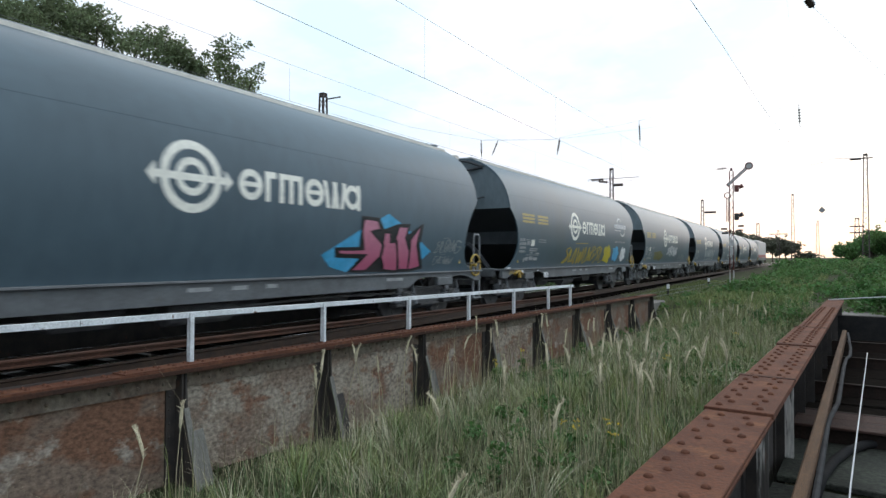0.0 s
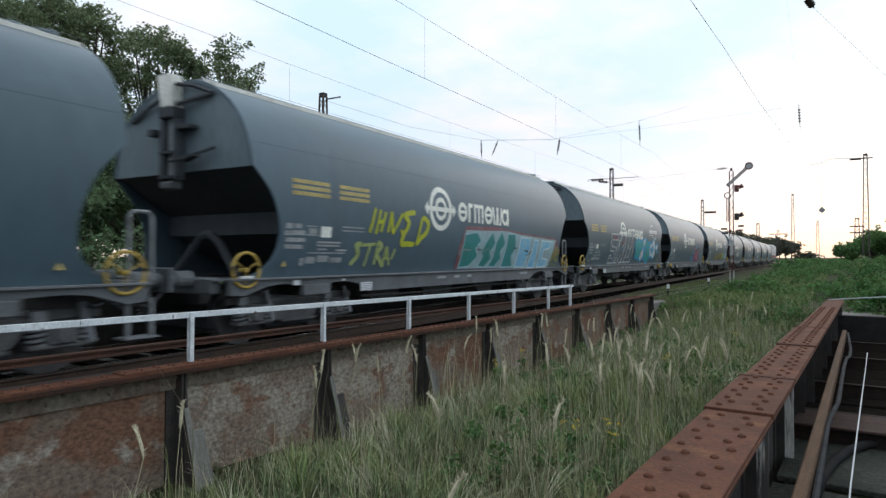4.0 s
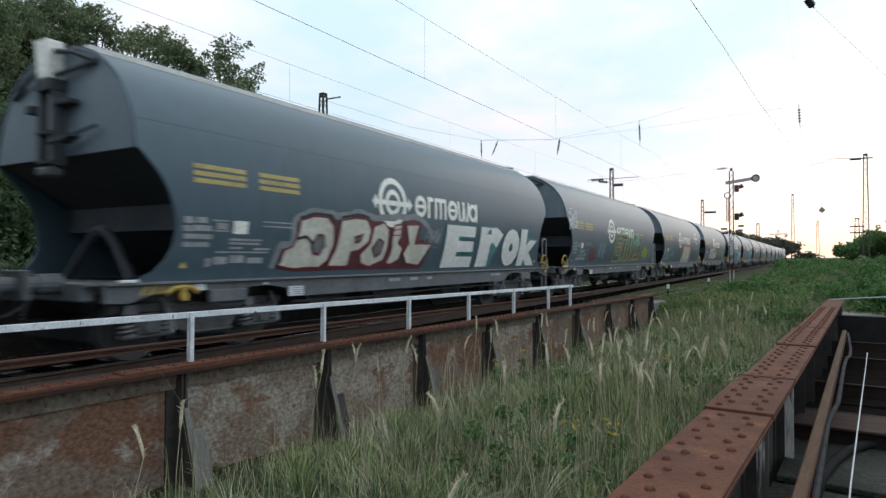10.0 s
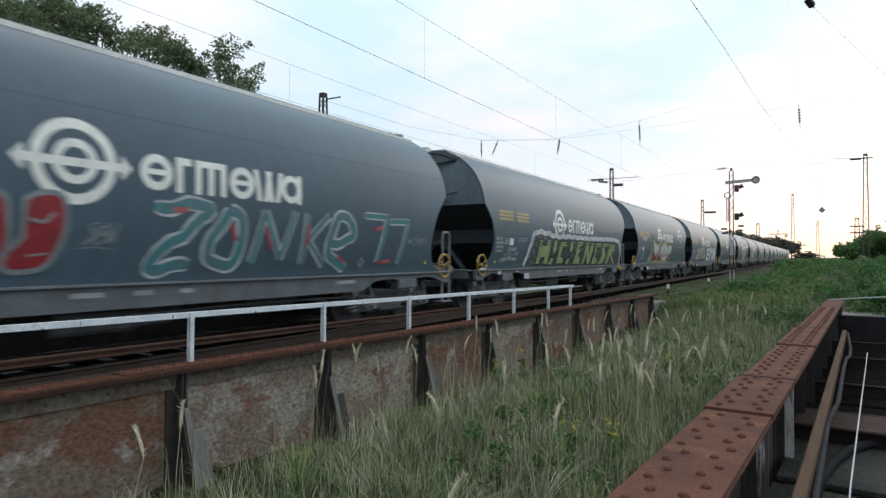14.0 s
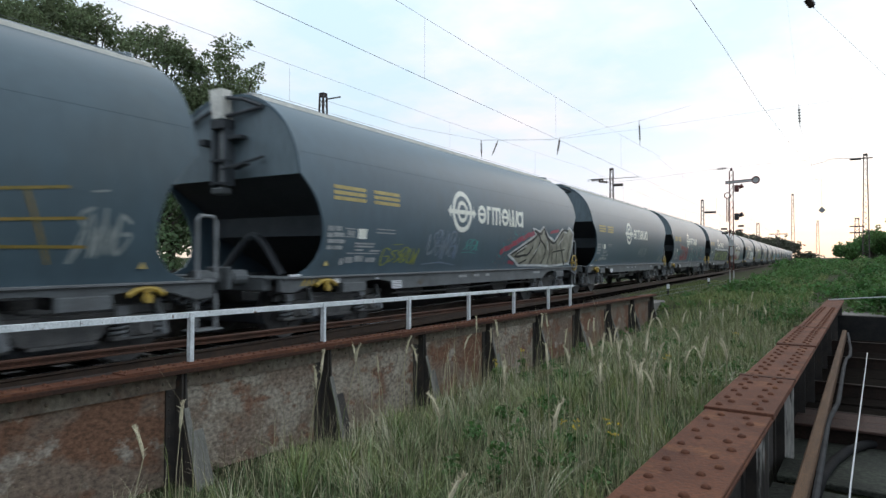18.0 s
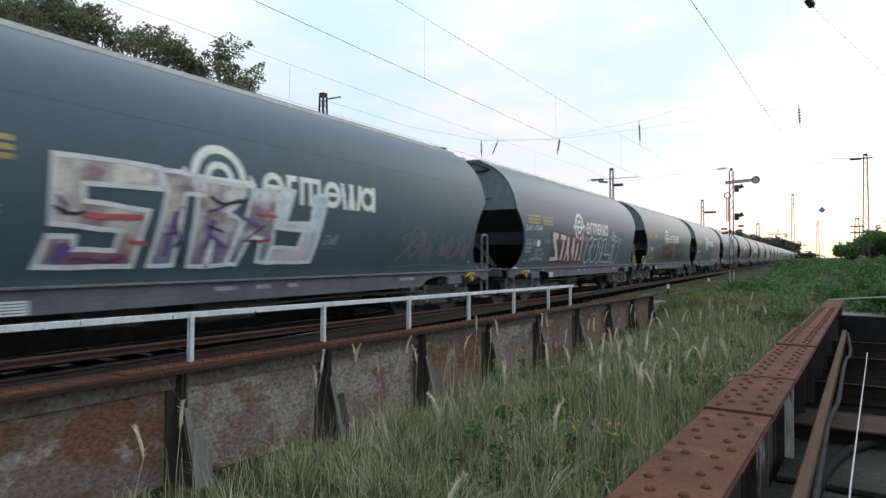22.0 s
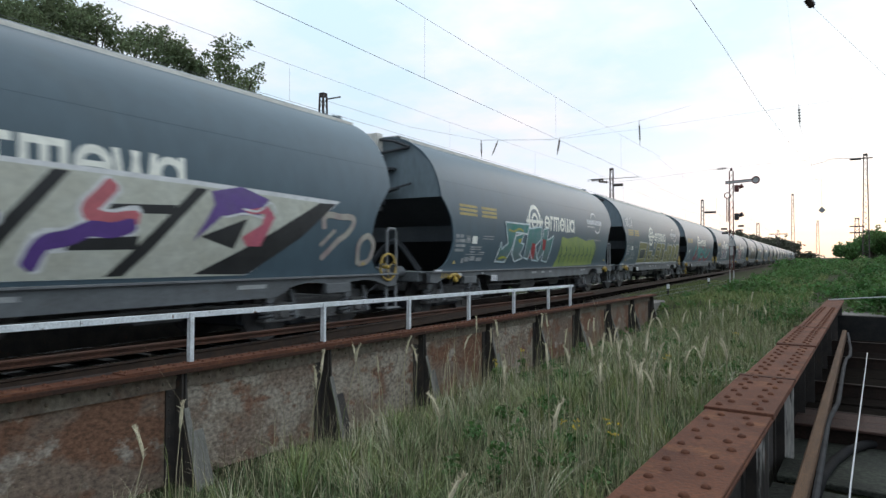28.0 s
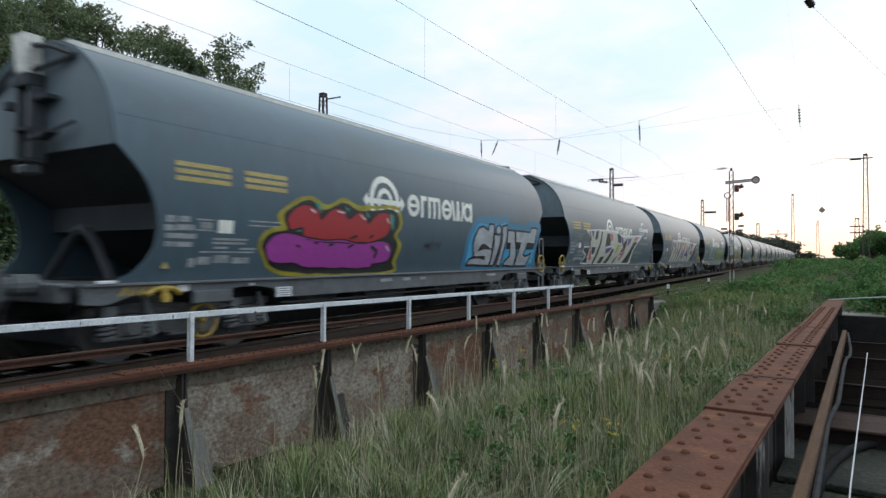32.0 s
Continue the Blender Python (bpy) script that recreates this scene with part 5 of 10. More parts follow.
def wagon_art(k, w):
    if k == -1:
        g_tag(w, 81, 4.0, 8.2, 1.05, 1.75, ("ochre", "yellow"), 9)
        g_blob(w, 3, 8.3, 9.3, 1.05, 1.75, ("yellow",))
        g_blob(w, 4, 9.5, 10.4, 1.1, 1.7, ("sky",))
        g_blob(w, 5, 10.6, 11.4, 1.1, 1.7, ("white",))
        g_owner(w)
    elif k == -2:
        g_tag(w, 21, 5.4, 8.4, 1.3, 1.9, ("white",), 7)
        g_tag(w, 22, 8.6, 11.0, 1.05, 1.6, ("pale",), 6)
        g_blob(w, 8, 2.4, 4.6, 1.1, 1.6, ("olive",))
    elif k == -3:
        g_tag(w, 82, 4.6, 9.6, 1.1, 1.9, ("white", "pale"), 10)
    elif k == -4:
        g_tag(w, 31, 4.0, 8.0, 1.1, 1.7, ("white",), 8)
    elif k == 0:
        g_flat(w, [(7.42, 1.31), (8.25, 1.7), (9.12, 2.05), (9.72, 1.81), (10.65, 1.39), (10, 1.01), (8.1, 1.03), (7.66, 1.12)], ("blue", "sky"), 0)
        g_flat(w, [(8.34, 1.97), (8.85, 1.96), (8.99, 1.77), (9.42, 1.88), (9.83, 1.9), (9.77, 1.7), (10.29, 1.93), (10.22, 1.5), (10.45, 1.05), (9.98, 1), (8.13, 1.03), (8.38, 1.25), (7.75, 1.27), (7.7, 1.43), (8.33, 1.45)], ("black", "char"), 0.003)
        g_panel(w, [(8.4, 1.93), (8.79, 1.91), (8.88, 1.75), (8.63, 1.71), (9.01, 1.48), (9, 1.31), (8.6, 1.03), (8.21, 1.05), (8.54, 1.31), (7.82, 1.31), (7.79, 1.4), (8.45, 1.41), (8.35, 1.7)], fade("pink", "pink", "rose_deep"), ("black",), 0.045, 0.006)
        g_panel(w, [(9, 1.72), (9.19, 1.72), (9.2, 1.55), (9.41, 1.56), (9.58, 1.02), (9.15, 1.03), (8.96, 1.31)], fade("pink", "pink", "rose_deep"), ("black",), 0.045, 0.006)
        g_panel(w, [(9.45, 1.85), (9.75, 1.84), (9.68, 1.63), (9.86, 1.39), (9.92, 1.03), (9.62, 1.03), (9.36, 1.59)], fade("pink", "pink", "rose_deep"), ("black",), 0.045, 0.006)
        g_panel(w, [(10.17, 1.88), (10.1, 1.5), (10.34, 1.08), (9.92, 1.03), (9.85, 1.6)], fade("pink", "pink", "rose_deep"), ("black",), 0.045, 0.006)
        g_tag(w, 41, 10.75, 11.9, 1.35, 1.68, ("pale",), 6)
        g_tag(w, 42, 10.8, 11.6, 1.12, 1.34, ("pale",), 5)
    elif k == 1:
        g_panel(w, [(3.24, 2.16), (4.22, 2.17), (4.17, 1.95), (3.42, 1.94), (3.41, 1.68), (3.99, 1.66), (3.78, 1.06), (3.08, 1.06), (3.21, 1.35), (3.38, 1.35), (3.37, 1.24), (3.53, 1.23), (3.72, 1.51), (3.18, 1.52)], ("body", "slate"), ("white", "pale"), 0.045, 0)
        g_panel(w, [(4.22, 2.17), (4.7, 2.15), (4.64, 1.93), (4.4, 1.92), (4.13, 1.07), (3.92, 1.06), (4.19, 1.95)], ("body", "slate"), ("white", "pale"), 0.045, 0)
        g_panel(w, [(4.7, 2.15), (5.33, 2.14), (5.16, 1.83), (4.91, 1.7), (5.06, 1.55), (4.95, 1.07), (4.62, 1.06), (4.68, 1.39), (4.34, 1.05), (4.15, 1.06), (4.46, 1.9)], ("body", "slate"), ("white", "pale"), 0.045, 0)
        g_panel(w, [(5.33, 2.13), (5.9, 2.15), (5.87, 1.87), (5.31, 1.08), (4.98, 1.07), (5.31, 1.84)], ("body", "slate"), ("white", "pale"), 0.045, 0)
        g_panel(w, [(5.9, 2.15), (6.27, 2.14), (6.19, 1.71), (6.45, 1.72), (6.49, 2.15), (6.88, 2.15), (6.38, 1.09), (5.38, 1.08), (5.55, 1.4), (5.69, 1.28), (6.05, 1.28), (6.13, 1.64), (5.85, 1.65)], ("body", "slate"), ("white", "pale"), 0.045, 0)
        g_lines(w, [[(3.42, 2.04), (3.72, 2.02), (4.1, 2.04)], [(4.68, 1.81), (5.06, 1.88), (5.25, 2.02)], [(5.02, 1.24), (5.32, 1.47)], [(6.02, 1.74), (6.2, 1.77)]], 0.11, ("dred", "red_grey"), 0.002)
        g_lines(w, [[(3.55, 1.38), (3.69, 1.17), (3.43, 1.13)], [(4.71, 1.59), (5.01, 1.62)], [(4.18, 1.38), (4.28, 1.62)], [(6.37, 1.41), (6.16, 1.15)]], 0.1, ("slate_blue",), 0.002)
        g_panel(w, [(6.95, 1.79), (7.0, 1.89), (7.22, 1.93), (7.31, 2.03), (7.65, 2.03), (7.79, 1.93), (7.78, 1.72), (7.76, 1.41), (7.74, 1.24), (7.2, 1.28), (7.13, 1.4), (7.2, 1.61), (7.01, 1.68)], ('blue', 'blue'), ('blue', 'blue'), 0.13, -0.006, True)
        g_panel(w, [(6.95, 1.79), (7.0, 1.89), (7.22, 1.93), (7.31, 2.03), (7.65, 2.03), (7.79, 1.93), (7.78, 1.72), (7.76, 1.41), (7.74, 1.24), (7.2, 1.28), (7.13, 1.4), (7.2, 1.61), (7.01, 1.68)], ('mint', 'teal'), ('blue', 'blue'), 0.035, 0.002, True)
        g_panel(w, [(7.79, 1.89), (8.03, 1.99), (8.31, 1.98), (8.44, 1.84), (8.4, 1.65), (8.07, 1.55), (7.99, 1.33), (7.86, 1.2), (7.73, 1.33), (7.73, 1.67)], ('blue', 'blue'), ('blue', 'blue'), 0.13, -0.006, True)
        g_panel(w, [(7.79, 1.89), (8.03, 1.99), (8.31, 1.98), (8.44, 1.84), (8.4, 1.65), (8.07, 1.55), (7.99, 1.33), (7.86, 1.2), (7.73, 1.33), (7.73, 1.67)], ('mint', 'teal'), ('blue', 'blue'), 0.035, 0.002, True)
        g_panel(w, [(8.4, 1.98), (8.64, 2.1), (8.83, 2.08), (8.69, 1.78), (8.57, 1.73), (8.47, 1.8)], ('blue', 'blue'), ('blue', 'blue'), 0.13, -0.006, True)
        g_panel(w, [(8.4, 1.98), (8.64, 2.1), (8.83, 2.08), (8.69, 1.78), (8.57, 1.73), (8.47, 1.8)], ('white', 'pale'), ('blue', 'blue'), 0.035, 0.002, True)
        g_panel(w, [(8.27, 1.72), (8.57, 1.75), (8.56, 1.61), (8.51, 1.52), (8.59, 1.38), (8.45, 1.19), (8.14, 1.14), (7.96, 1.22), (7.92, 1.42), (8.07, 1.53), (8.24, 1.53)], ('blue', 'blue'), ('blue', 'blue'), 0.13, -0.006, True)
        g_panel(w, [(8.27, 1.72), (8.57, 1.75), (8.56, 1.61), (8.51, 1.52), (8.59, 1.38), (8.45, 1.19), (8.14, 1.14), (7.96, 1.22), (7.92, 1.42), (8.07, 1.53), (8.24, 1.53)], ('white', 'pale'), ('blue', 'blue'), 0.035, 0.002, True)
        g_panel(w, [(8.87, 2.08), (9.07, 2.05), (9.25, 1.89), (9.26, 1.54), (9.25, 1.24), (8.85, 1.2), (8.68, 1.29), (8.72, 1.52), (8.64, 1.71)], ('blue', 'blue'), ('blue', 'blue'), 0.13, -0.006, True)
        g_panel(w, [(8.87, 2.08), (9.07, 2.05), (9.25, 1.89), (9.26, 1.54), (9.25, 1.24), (8.85, 1.2), (8.68, 1.29), (8.72, 1.52), (8.64, 1.71)], ('mint', 'teal'), ('blue', 'blue'), 0.035, 0.002, True)
        g_panel(w, [(9.22, 1.84), (9.57, 1.97), (9.73, 1.94), (9.59, 1.8), (9.3, 1.71)], ('blue', 'blue'), ('blue', 'blue'), 0.13, -0.006, True)
        g_panel(w, [(9.22, 1.84), (9.57, 1.97), (9.73, 1.94), (9.59, 1.8), (9.3, 1.71)], ('mint', 'teal'), ('blue', 'blue'), 0.035, 0.002, True)
        g_panel(w, [(9.24, 1.66), (9.63, 1.73), (9.77, 1.55), (9.79, 1.29), (9.67, 1.05), (9.3, 1.06), (9.19, 1.19), (9.29, 1.39)], ('blue', 'blue'), ('blue', 'blue'), 0.13, -0.006, True)
        g_panel(w, [(9.24, 1.66), (9.63, 1.73), (9.77, 1.55), (9.79, 1.29), (9.67, 1.05), (9.3, 1.06), (9.19, 1.19), (9.29, 1.39)], ('mint', 'teal'), ('blue', 'blue'), 0.035, 0.002, True)
        g_panel(w, [(9.85, 1.87), (10.25, 1.94), (10.37, 2.07), (10.64, 2.08), (10.79, 1.89), (10.9, 1.75), (10.96, 1.41), (10.78, 1.23), (10.5, 1.26), (10.14, 1.34), (9.88, 1.26), (9.91, 1.45), (9.66, 1.55), (9.75, 1.68)], ('blue', 'blue'), ('blue', 'blue'), 0.13, -0.006, True)
        g_panel(w, [(9.85, 1.87), (10.25, 1.94), (10.37, 2.07), (10.64, 2.08), (10.79, 1.89), (10.9, 1.75), (10.96, 1.41), (10.78, 1.23), (10.5, 1.26), (10.14, 1.34), (9.88, 1.26), (9.91, 1.45), (9.66, 1.55), (9.75, 1.68)], ('white', 'pale'), ('blue', 'blue'), 0.035, 0.002, True)
        g_panel(w, [(10.9, 1.72), (11.17, 1.88), (11.4, 1.88), (11.43, 1.68), (11.21, 1.62)], ('blue', 'blue'), ('blue', 'blue'), 0.13, -0.006, True)
        g_panel(w, [(10.9, 1.72), (11.17, 1.88), (11.4, 1.88), (11.43, 1.68), (11.21, 1.62)], ('white', 'pale'), ('blue', 'blue'), 0.035, 0.002, True)
        g_flat(w, [(9.0, 1.63), (9.0, 1.53), (8.95, 1.46), (8.87, 1.43), (8.78, 1.46), (8.71, 1.52), (8.68, 1.62), (8.69, 1.71), (8.74, 1.78), (8.82, 1.81), (8.9, 1.79), (8.97, 1.72)], ('blue', 'blue'), 0.012)
        g_flat(w, [(10.55, 1.63), (10.53, 1.53), (10.45, 1.46), (10.33, 1.44), (10.19, 1.46), (10.09, 1.52), (10.04, 1.61), (10.06, 1.7), (10.14, 1.77), (10.27, 1.8), (10.4, 1.78), (10.5, 1.72)], ('blue', 'blue'), 0.012)
        g_flat(w, [(11.55, 1.53), (11.54, 1.5), (11.5, 1.47), (11.44, 1.45), (11.38, 1.46), (11.33, 1.49), (11.3, 1.53), (11.31, 1.57), (11.35, 1.6), (11.41, 1.61), (11.47, 1.6), (11.52, 1.57)], ('sky', 'ice'), 0.012)
        g_flat(w, [(8.24, 1.37), (8.23, 1.34), (8.22, 1.33), (8.19, 1.32), (8.16, 1.33), (8.14, 1.34), (8.12, 1.37), (8.13, 1.39), (8.15, 1.41), (8.17, 1.41), (8.2, 1.41), (8.23, 1.39)], ('slate_blue', 'blue'), 0.012)
        g_flat(w, [(7.6, 1.66), (7.59, 1.62), (7.57, 1.58), (7.54, 1.57), (7.5, 1.58), (7.47, 1.61), (7.46, 1.66), (7.46, 1.7), (7.49, 1.74), (7.52, 1.75), (7.56, 1.74), (7.58, 1.71)], ('teal', 'petrol'), 0.012)
        g_flat(w, [(8.3, 1.63), (8.28, 1.6), (8.24, 1.58), (8.18, 1.57), (8.11, 1.57), (8.07, 1.59), (8.05, 1.62), (8.06, 1.65), (8.1, 1.67), (8.16, 1.68), (8.23, 1.67), (8.28, 1.65)], ('blue', 'blue'), 0.012)
        g_flat(w, [(7.36, 1.49), (7.35, 1.46), (7.3, 1.44), (7.25, 1.45), (7.22, 1.47), (7.21, 1.5), (7.24, 1.53), (7.29, 1.54), (7.34, 1.52)], ('olive', 'khaki'), 0.013)
        g_flat(w, [(7.63, 1.48), (7.62, 1.44), (7.57, 1.42), (7.52, 1.43), (7.48, 1.46), (7.47, 1.49), (7.51, 1.52), (7.56, 1.52), (7.61, 1.51)], ('olive', 'khaki'), 0.013)
        g_flat(w, [(8.11, 1.51), (8.09, 1.47), (8.04, 1.46), (7.98, 1.46), (7.94, 1.49), (7.93, 1.52), (7.97, 1.55), (8.03, 1.56), (8.08, 1.54)], ('olive', 'khaki'), 0.013)
        g_flat(w, [(9.2, 1.54), (9.18, 1.5), (9.11, 1.48), (9.04, 1.48), (8.99, 1.51), (8.98, 1.55), (9.02, 1.58), (9.1, 1.59), (9.16, 1.57)], ('olive', 'khaki'), 0.013)
        g_flat(w, [(9.44, 1.38), (9.42, 1.34), (9.36, 1.32), (9.28, 1.33), (9.22, 1.36), (9.21, 1.4), (9.26, 1.43), (9.33, 1.44), (9.4, 1.42)], ('olive', 'khaki'), 0.013)
        g_flat(w, [(10.09, 1.64), (10.06, 1.6), (9.99, 1.57), (9.9, 1.58), (9.84, 1.61), (9.84, 1.65), (9.89, 1.69), (9.97, 1.7), (10.05, 1.68)], ('olive', 'khaki'), 0.013)
        g_flat(w, [(7.4, 1.5), (7.39, 1.47), (7.36, 1.46), (7.33, 1.47), (7.31, 1.5), (7.32, 1.52), (7.35, 1.54), (7.38, 1.53)], ('lime', 'mint'), 0.014)
        g_flat(w, [(7.67, 1.49), (7.66, 1.46), (7.63, 1.45), (7.6, 1.46), (7.58, 1.49), (7.59, 1.51), (7.62, 1.53), (7.65, 1.52)], ('lime', 'mint'), 0.014)
        g_flat(w, [(8.13, 1.54), (8.12, 1.51), (8.08, 1.5), (8.05, 1.51), (8.03, 1.54), (8.04, 1.57), (8.07, 1.58), (8.11, 1.57)], ('lime', 'mint'), 0.014)
        g_flat(w, [(9.77, 1.34), (9.76, 1.31), (9.71, 1.29), (9.66, 1.31), (9.63, 1.34), (9.65, 1.37), (9.69, 1.39), (9.74, 1.37)], ('lime', 'mint'), 0.014)
        g_flat(w, [(10.86, 1.61), (10.84, 1.57), (10.79, 1.55), (10.73, 1.57), (10.7, 1.6), (10.72, 1.64), (10.77, 1.66), (10.83, 1.64)], ('lime', 'mint'), 0.014)
        g_owner(w, False)
    elif k == 2:
        g_flat(w, [(6.07, 1.95), (7.54, 2), (9.19, 1.9), (11.67, 1.82), (12.14, 1.4), (11.02, 0.98), (5.78, 1.02), (5.83, 1.5)], ("dred", "rose_grey"), 0)
        g_flat(w, [(6.08, 1.87), (6.81, 1.88), (8.26, 1.92), (8.95, 1.86), (11.68, 1.77), (11.33, 0.98), (5.92, 1.03), (6, 1.4)], ("ice", "pale"), 0.003)
        g_panel(w, [(6.05, 1.78), (6.63, 1.84), (6.84, 1.65), (6.6, 1.47), (6.76, 1.3), (6.37, 1.06), (5.95, 1.05)], ("jade", "teal"), ("ice",), 0.04, 0.004)
        g_panel(w, [(7.07, 1.61), (7.4, 1.88), (7.59, 1.59), (7.35, 1.39), (7.48, 1.25), (7.18, 1.05), (6.87, 1.05), (7.01, 1.3), (6.9, 1.39)], ("jade", "teal"), ("ice",), 0.04, 0.004)
        g_panel(w, [(7.61, 1.62), (7.91, 1.91), (8.17, 1.61), (7.91, 1.4), (8.02, 1.25), (7.73, 1.04), (7.39, 1.04), (7.58, 1.31)], ("jade", "teal"), ("ice",), 0.04, 0.004)
        g_panel(w, [(8.27, 1.86), (8.72, 1.86), (8.84, 1.5), (8.61, 1.31), (8.78, 1.03), (8.12, 1.03), (8.23, 1.49)], ("jade", "teal"), ("ice",), 0.04, 0.004)
        g_panel(w, [(9.08, 1.79), (9.72, 1.78), (9.73, 1.45), (9.58, 1.01), (8.96, 1.02), (9.02, 1.5)], ("sky", "ice"), ("ice", "white"), 0.04, 0.004)
        g_panel(w, [(10, 1.75), (10.28, 1.74), (10.26, 0.99), (9.78, 1)], ("sky", "ice"), ("ice", "white"), 0.04, 0.004)
        g_panel(w, [(10.57, 1.74), (11.36, 1.72), (11.24, 1.54), (10.78, 1.49), (10.73, 1.24), (11.21, 1.21), (11.15, 1.01), (10.48, 0.99)], ("sky", "ice"), ("ice", "white"), 0.04, 0.004)
        g_lines(w, [[(6.73, 1.52), (6.82, 1.36)], [(6.67, 1.44), (6.92, 1.46)], [(8.76, 1.59), (8.87, 1.4)], [(8.67, 1.5), (8.96, 1.51)], [(9.41, 1.44), (9.81, 1.41), (9.58, 1.31)], [(7.53, 1.42), (7.61, 1.31)]], 0.03, ("char",), 0)
        g_lines(w, [[(5.94, 1.33), (5.85, 1.4), (6.38, 1.45)], [(6.9, 1.36), (7.32, 1.5)]], 0.03, ("pale",), 0)
        g_lines(w, [[(2.78, 2.11), (2.61, 1.69)], [(2.92, 2.1), (2.78, 1.69)], [(3.06, 2.09), (2.94, 1.71)], [(2.83, 1.87), (3, 1.9)], [(3.23, 2.09), (3.16, 1.71)], [(3.23, 2.09), (3.29, 1.71)], [(3.61, 2.09), (3.29, 1.7)], [(4, 2.1), (3.68, 2.07), (3.81, 1.9), (3.6, 1.53), (4.04, 1.54)], [(4.29, 2.06), (4.1, 1.53)], [(4.29, 2.06), (4.49, 1.95), (4.45, 1.77), (4.1, 1.53)], [(3.56, 1.77), (3.64, 1.65)]], 0.1, ("acid", "acid"), -0.006)
        g_lines(w, [[(2.45, 1.5), (2.29, 1.49), (2.36, 1.33), (2.19, 1.14)], [(2.47, 1.48), (2.8, 1.51)], [(2.67, 1.49), (2.59, 1.13)], [(2.87, 1.55), (2.86, 1.13)], [(2.87, 1.55), (3, 1.48), (2.9, 1.33), (3.14, 1.12)], [(3.17, 1.45), (3.1, 1.12)], [(3.17, 1.45), (3.33, 1.12)], [(3.43, 1.43), (3.36, 1.22)], [(3.12, 1.26), (3.28, 1.27)]], 0.085, ("lime_pale", "lime"), -0.006)
        g_tag(w, 44, 11.3, 12.1, 1.02, 1.6, ("lime", "olive"), 5)
    elif k == 3:
        g_flat(w, [(2.11, 1.35), (2.42, 1.48), (2.8, 1.59), (2.95, 1.3), (2.61, 1.35), (2.38, 1.31)], ("yellow", "orange"), 0)
        g_flat(w, [(5.92, 1.58), (6.33, 1.62), (6.88, 1.56), (6.46, 1.42), (6.56, 1.31), (6.02, 1.28)], ("yellow", "orange"), 0)
        g_panel(w, [(2.93, 1.97), (3.66, 1.96), (3.78, 1.71), (3.34, 1.53), (3.29, 1.19), (2.75, 1.13), (2.92, 1.68)], ("white", "white"), ("red",), 0.13, -0.004, True)
        g_panel(w, [(3.69, 1.65), (3.95, 1.95), (4.11, 1.89), (4, 1.6), (4.22, 1.18), (3.68, 1.17), (3.52, 1.36)], ("white", "white"), ("red",), 0.13, -0.004, True)
        g_panel(w, [(4.08, 1.89), (4.59, 1.95), (4.63, 1.67), (4.67, 1.19), (4.3, 1.18), (4.34, 1.49)], ("white", "white"), ("red",), 0.13, -0.004, True)
        g_panel(w, [(4.6, 1.67), (5.02, 1.72), (4.97, 1.56), (4.93, 1.37), (5.18, 1.18), (4.73, 1.17)], ("white", "white"), ("red",), 0.13, -0.004, True)
        g_panel(w, [(5.09, 1.56), (5.35, 1.55), (5.37, 1.31), (5.61, 1.17), (5.2, 1.17)], ("white", "white"), ("red",), 0.13, -0.004, True)
        g_panel(w, [(5.73, 1.94), (6.03, 1.72), (6.21, 1.52), (6.04, 1.23), (5.58, 1.23), (5.38, 1.57), (5.56, 1.8)], ("white", "white"), ("red",), 0.13, -0.004, True)
        g_flat(w, [(2.93, 1.97), (3.66, 1.96), (3.78, 1.71), (3.34, 1.53), (3.29, 1.19), (2.75, 1.13), (2.92, 1.68)], ("white", "pale"), 0.014)
        g_flat(w, [(3.69, 1.65), (3.95, 1.95), (4.11, 1.89), (4, 1.6), (4.22, 1.18), (3.68, 1.17), (3.52, 1.36)], ("white", "pale"), 0.014)
        g_flat(w, [(4.08, 1.89), (4.59, 1.95), (4.63, 1.67), (4.67, 1.19), (4.3, 1.18), (4.34, 1.49)], ("white", "pale"), 0.014)
        g_flat(w, [(4.6, 1.67), (5.02, 1.72), (4.97, 1.56), (4.93, 1.37), (5.18, 1.18), (4.73, 1.17)], ("white", "pale"), 0.014)
        g_flat(w, [(5.09, 1.56), (5.35, 1.55), (5.37, 1.31), (5.61, 1.17), (5.2, 1.17)], ("white", "pale"), 0.014)
        g_flat(w, [(5.73, 1.94), (6.03, 1.72), (6.21, 1.52), (6.04, 1.23), (5.58, 1.23), (5.38, 1.57), (5.56, 1.8)], ("white", "pale"), 0.014)
        g_lines(w, [[(3.69, 1.68), (3.81, 1.91)], [(3.52, 1.36), (3.25, 1.19)], [(4.05, 1.6), (4.23, 1.31)], [(4.61, 1.61), (4.65, 1.31)], [(5, 1.53), (5.09, 1.31)], [(5.71, 1.67), (5.94, 1.51), (5.79, 1.38)], [(5.37, 1.5), (5.54, 1.28)]], 0.035, ("red", "char"), 0.006)
        g_lines(w, [[(9.7, 1.86), (10.03, 1.45), (10.34, 1.15)], [(10.08, 1.9), (10.34, 1.41)], [(10.28, 1.88), (10.56, 1.76), (10.33, 1.54), (10.69, 1.32), (10.52, 1.15)], [(10.69, 1.92), (10.97, 1.33)], [(11.03, 1.86), (11.02, 1.42), (10.93, 1.15)]], 0.06, ("white", "pale"), -0.006)
        g_blob(w, 16, 7.35, 9.4, 1.15, 1.88, ("olive", "khaki"), 0.14, lobes=8)
        g_tag(w, 40, 0.75, 1.25, 1.05, 1.35, ("pale",), 4)
    elif k == 4:
        g_poly(w, [(5.25, 1.0), (5.75, 1.7), (5.9, 2.05), (8.27, 2.03), (8.56, 1.85), (8.55, 1.49), (8.39, 1.0)], ("red", "rose"))
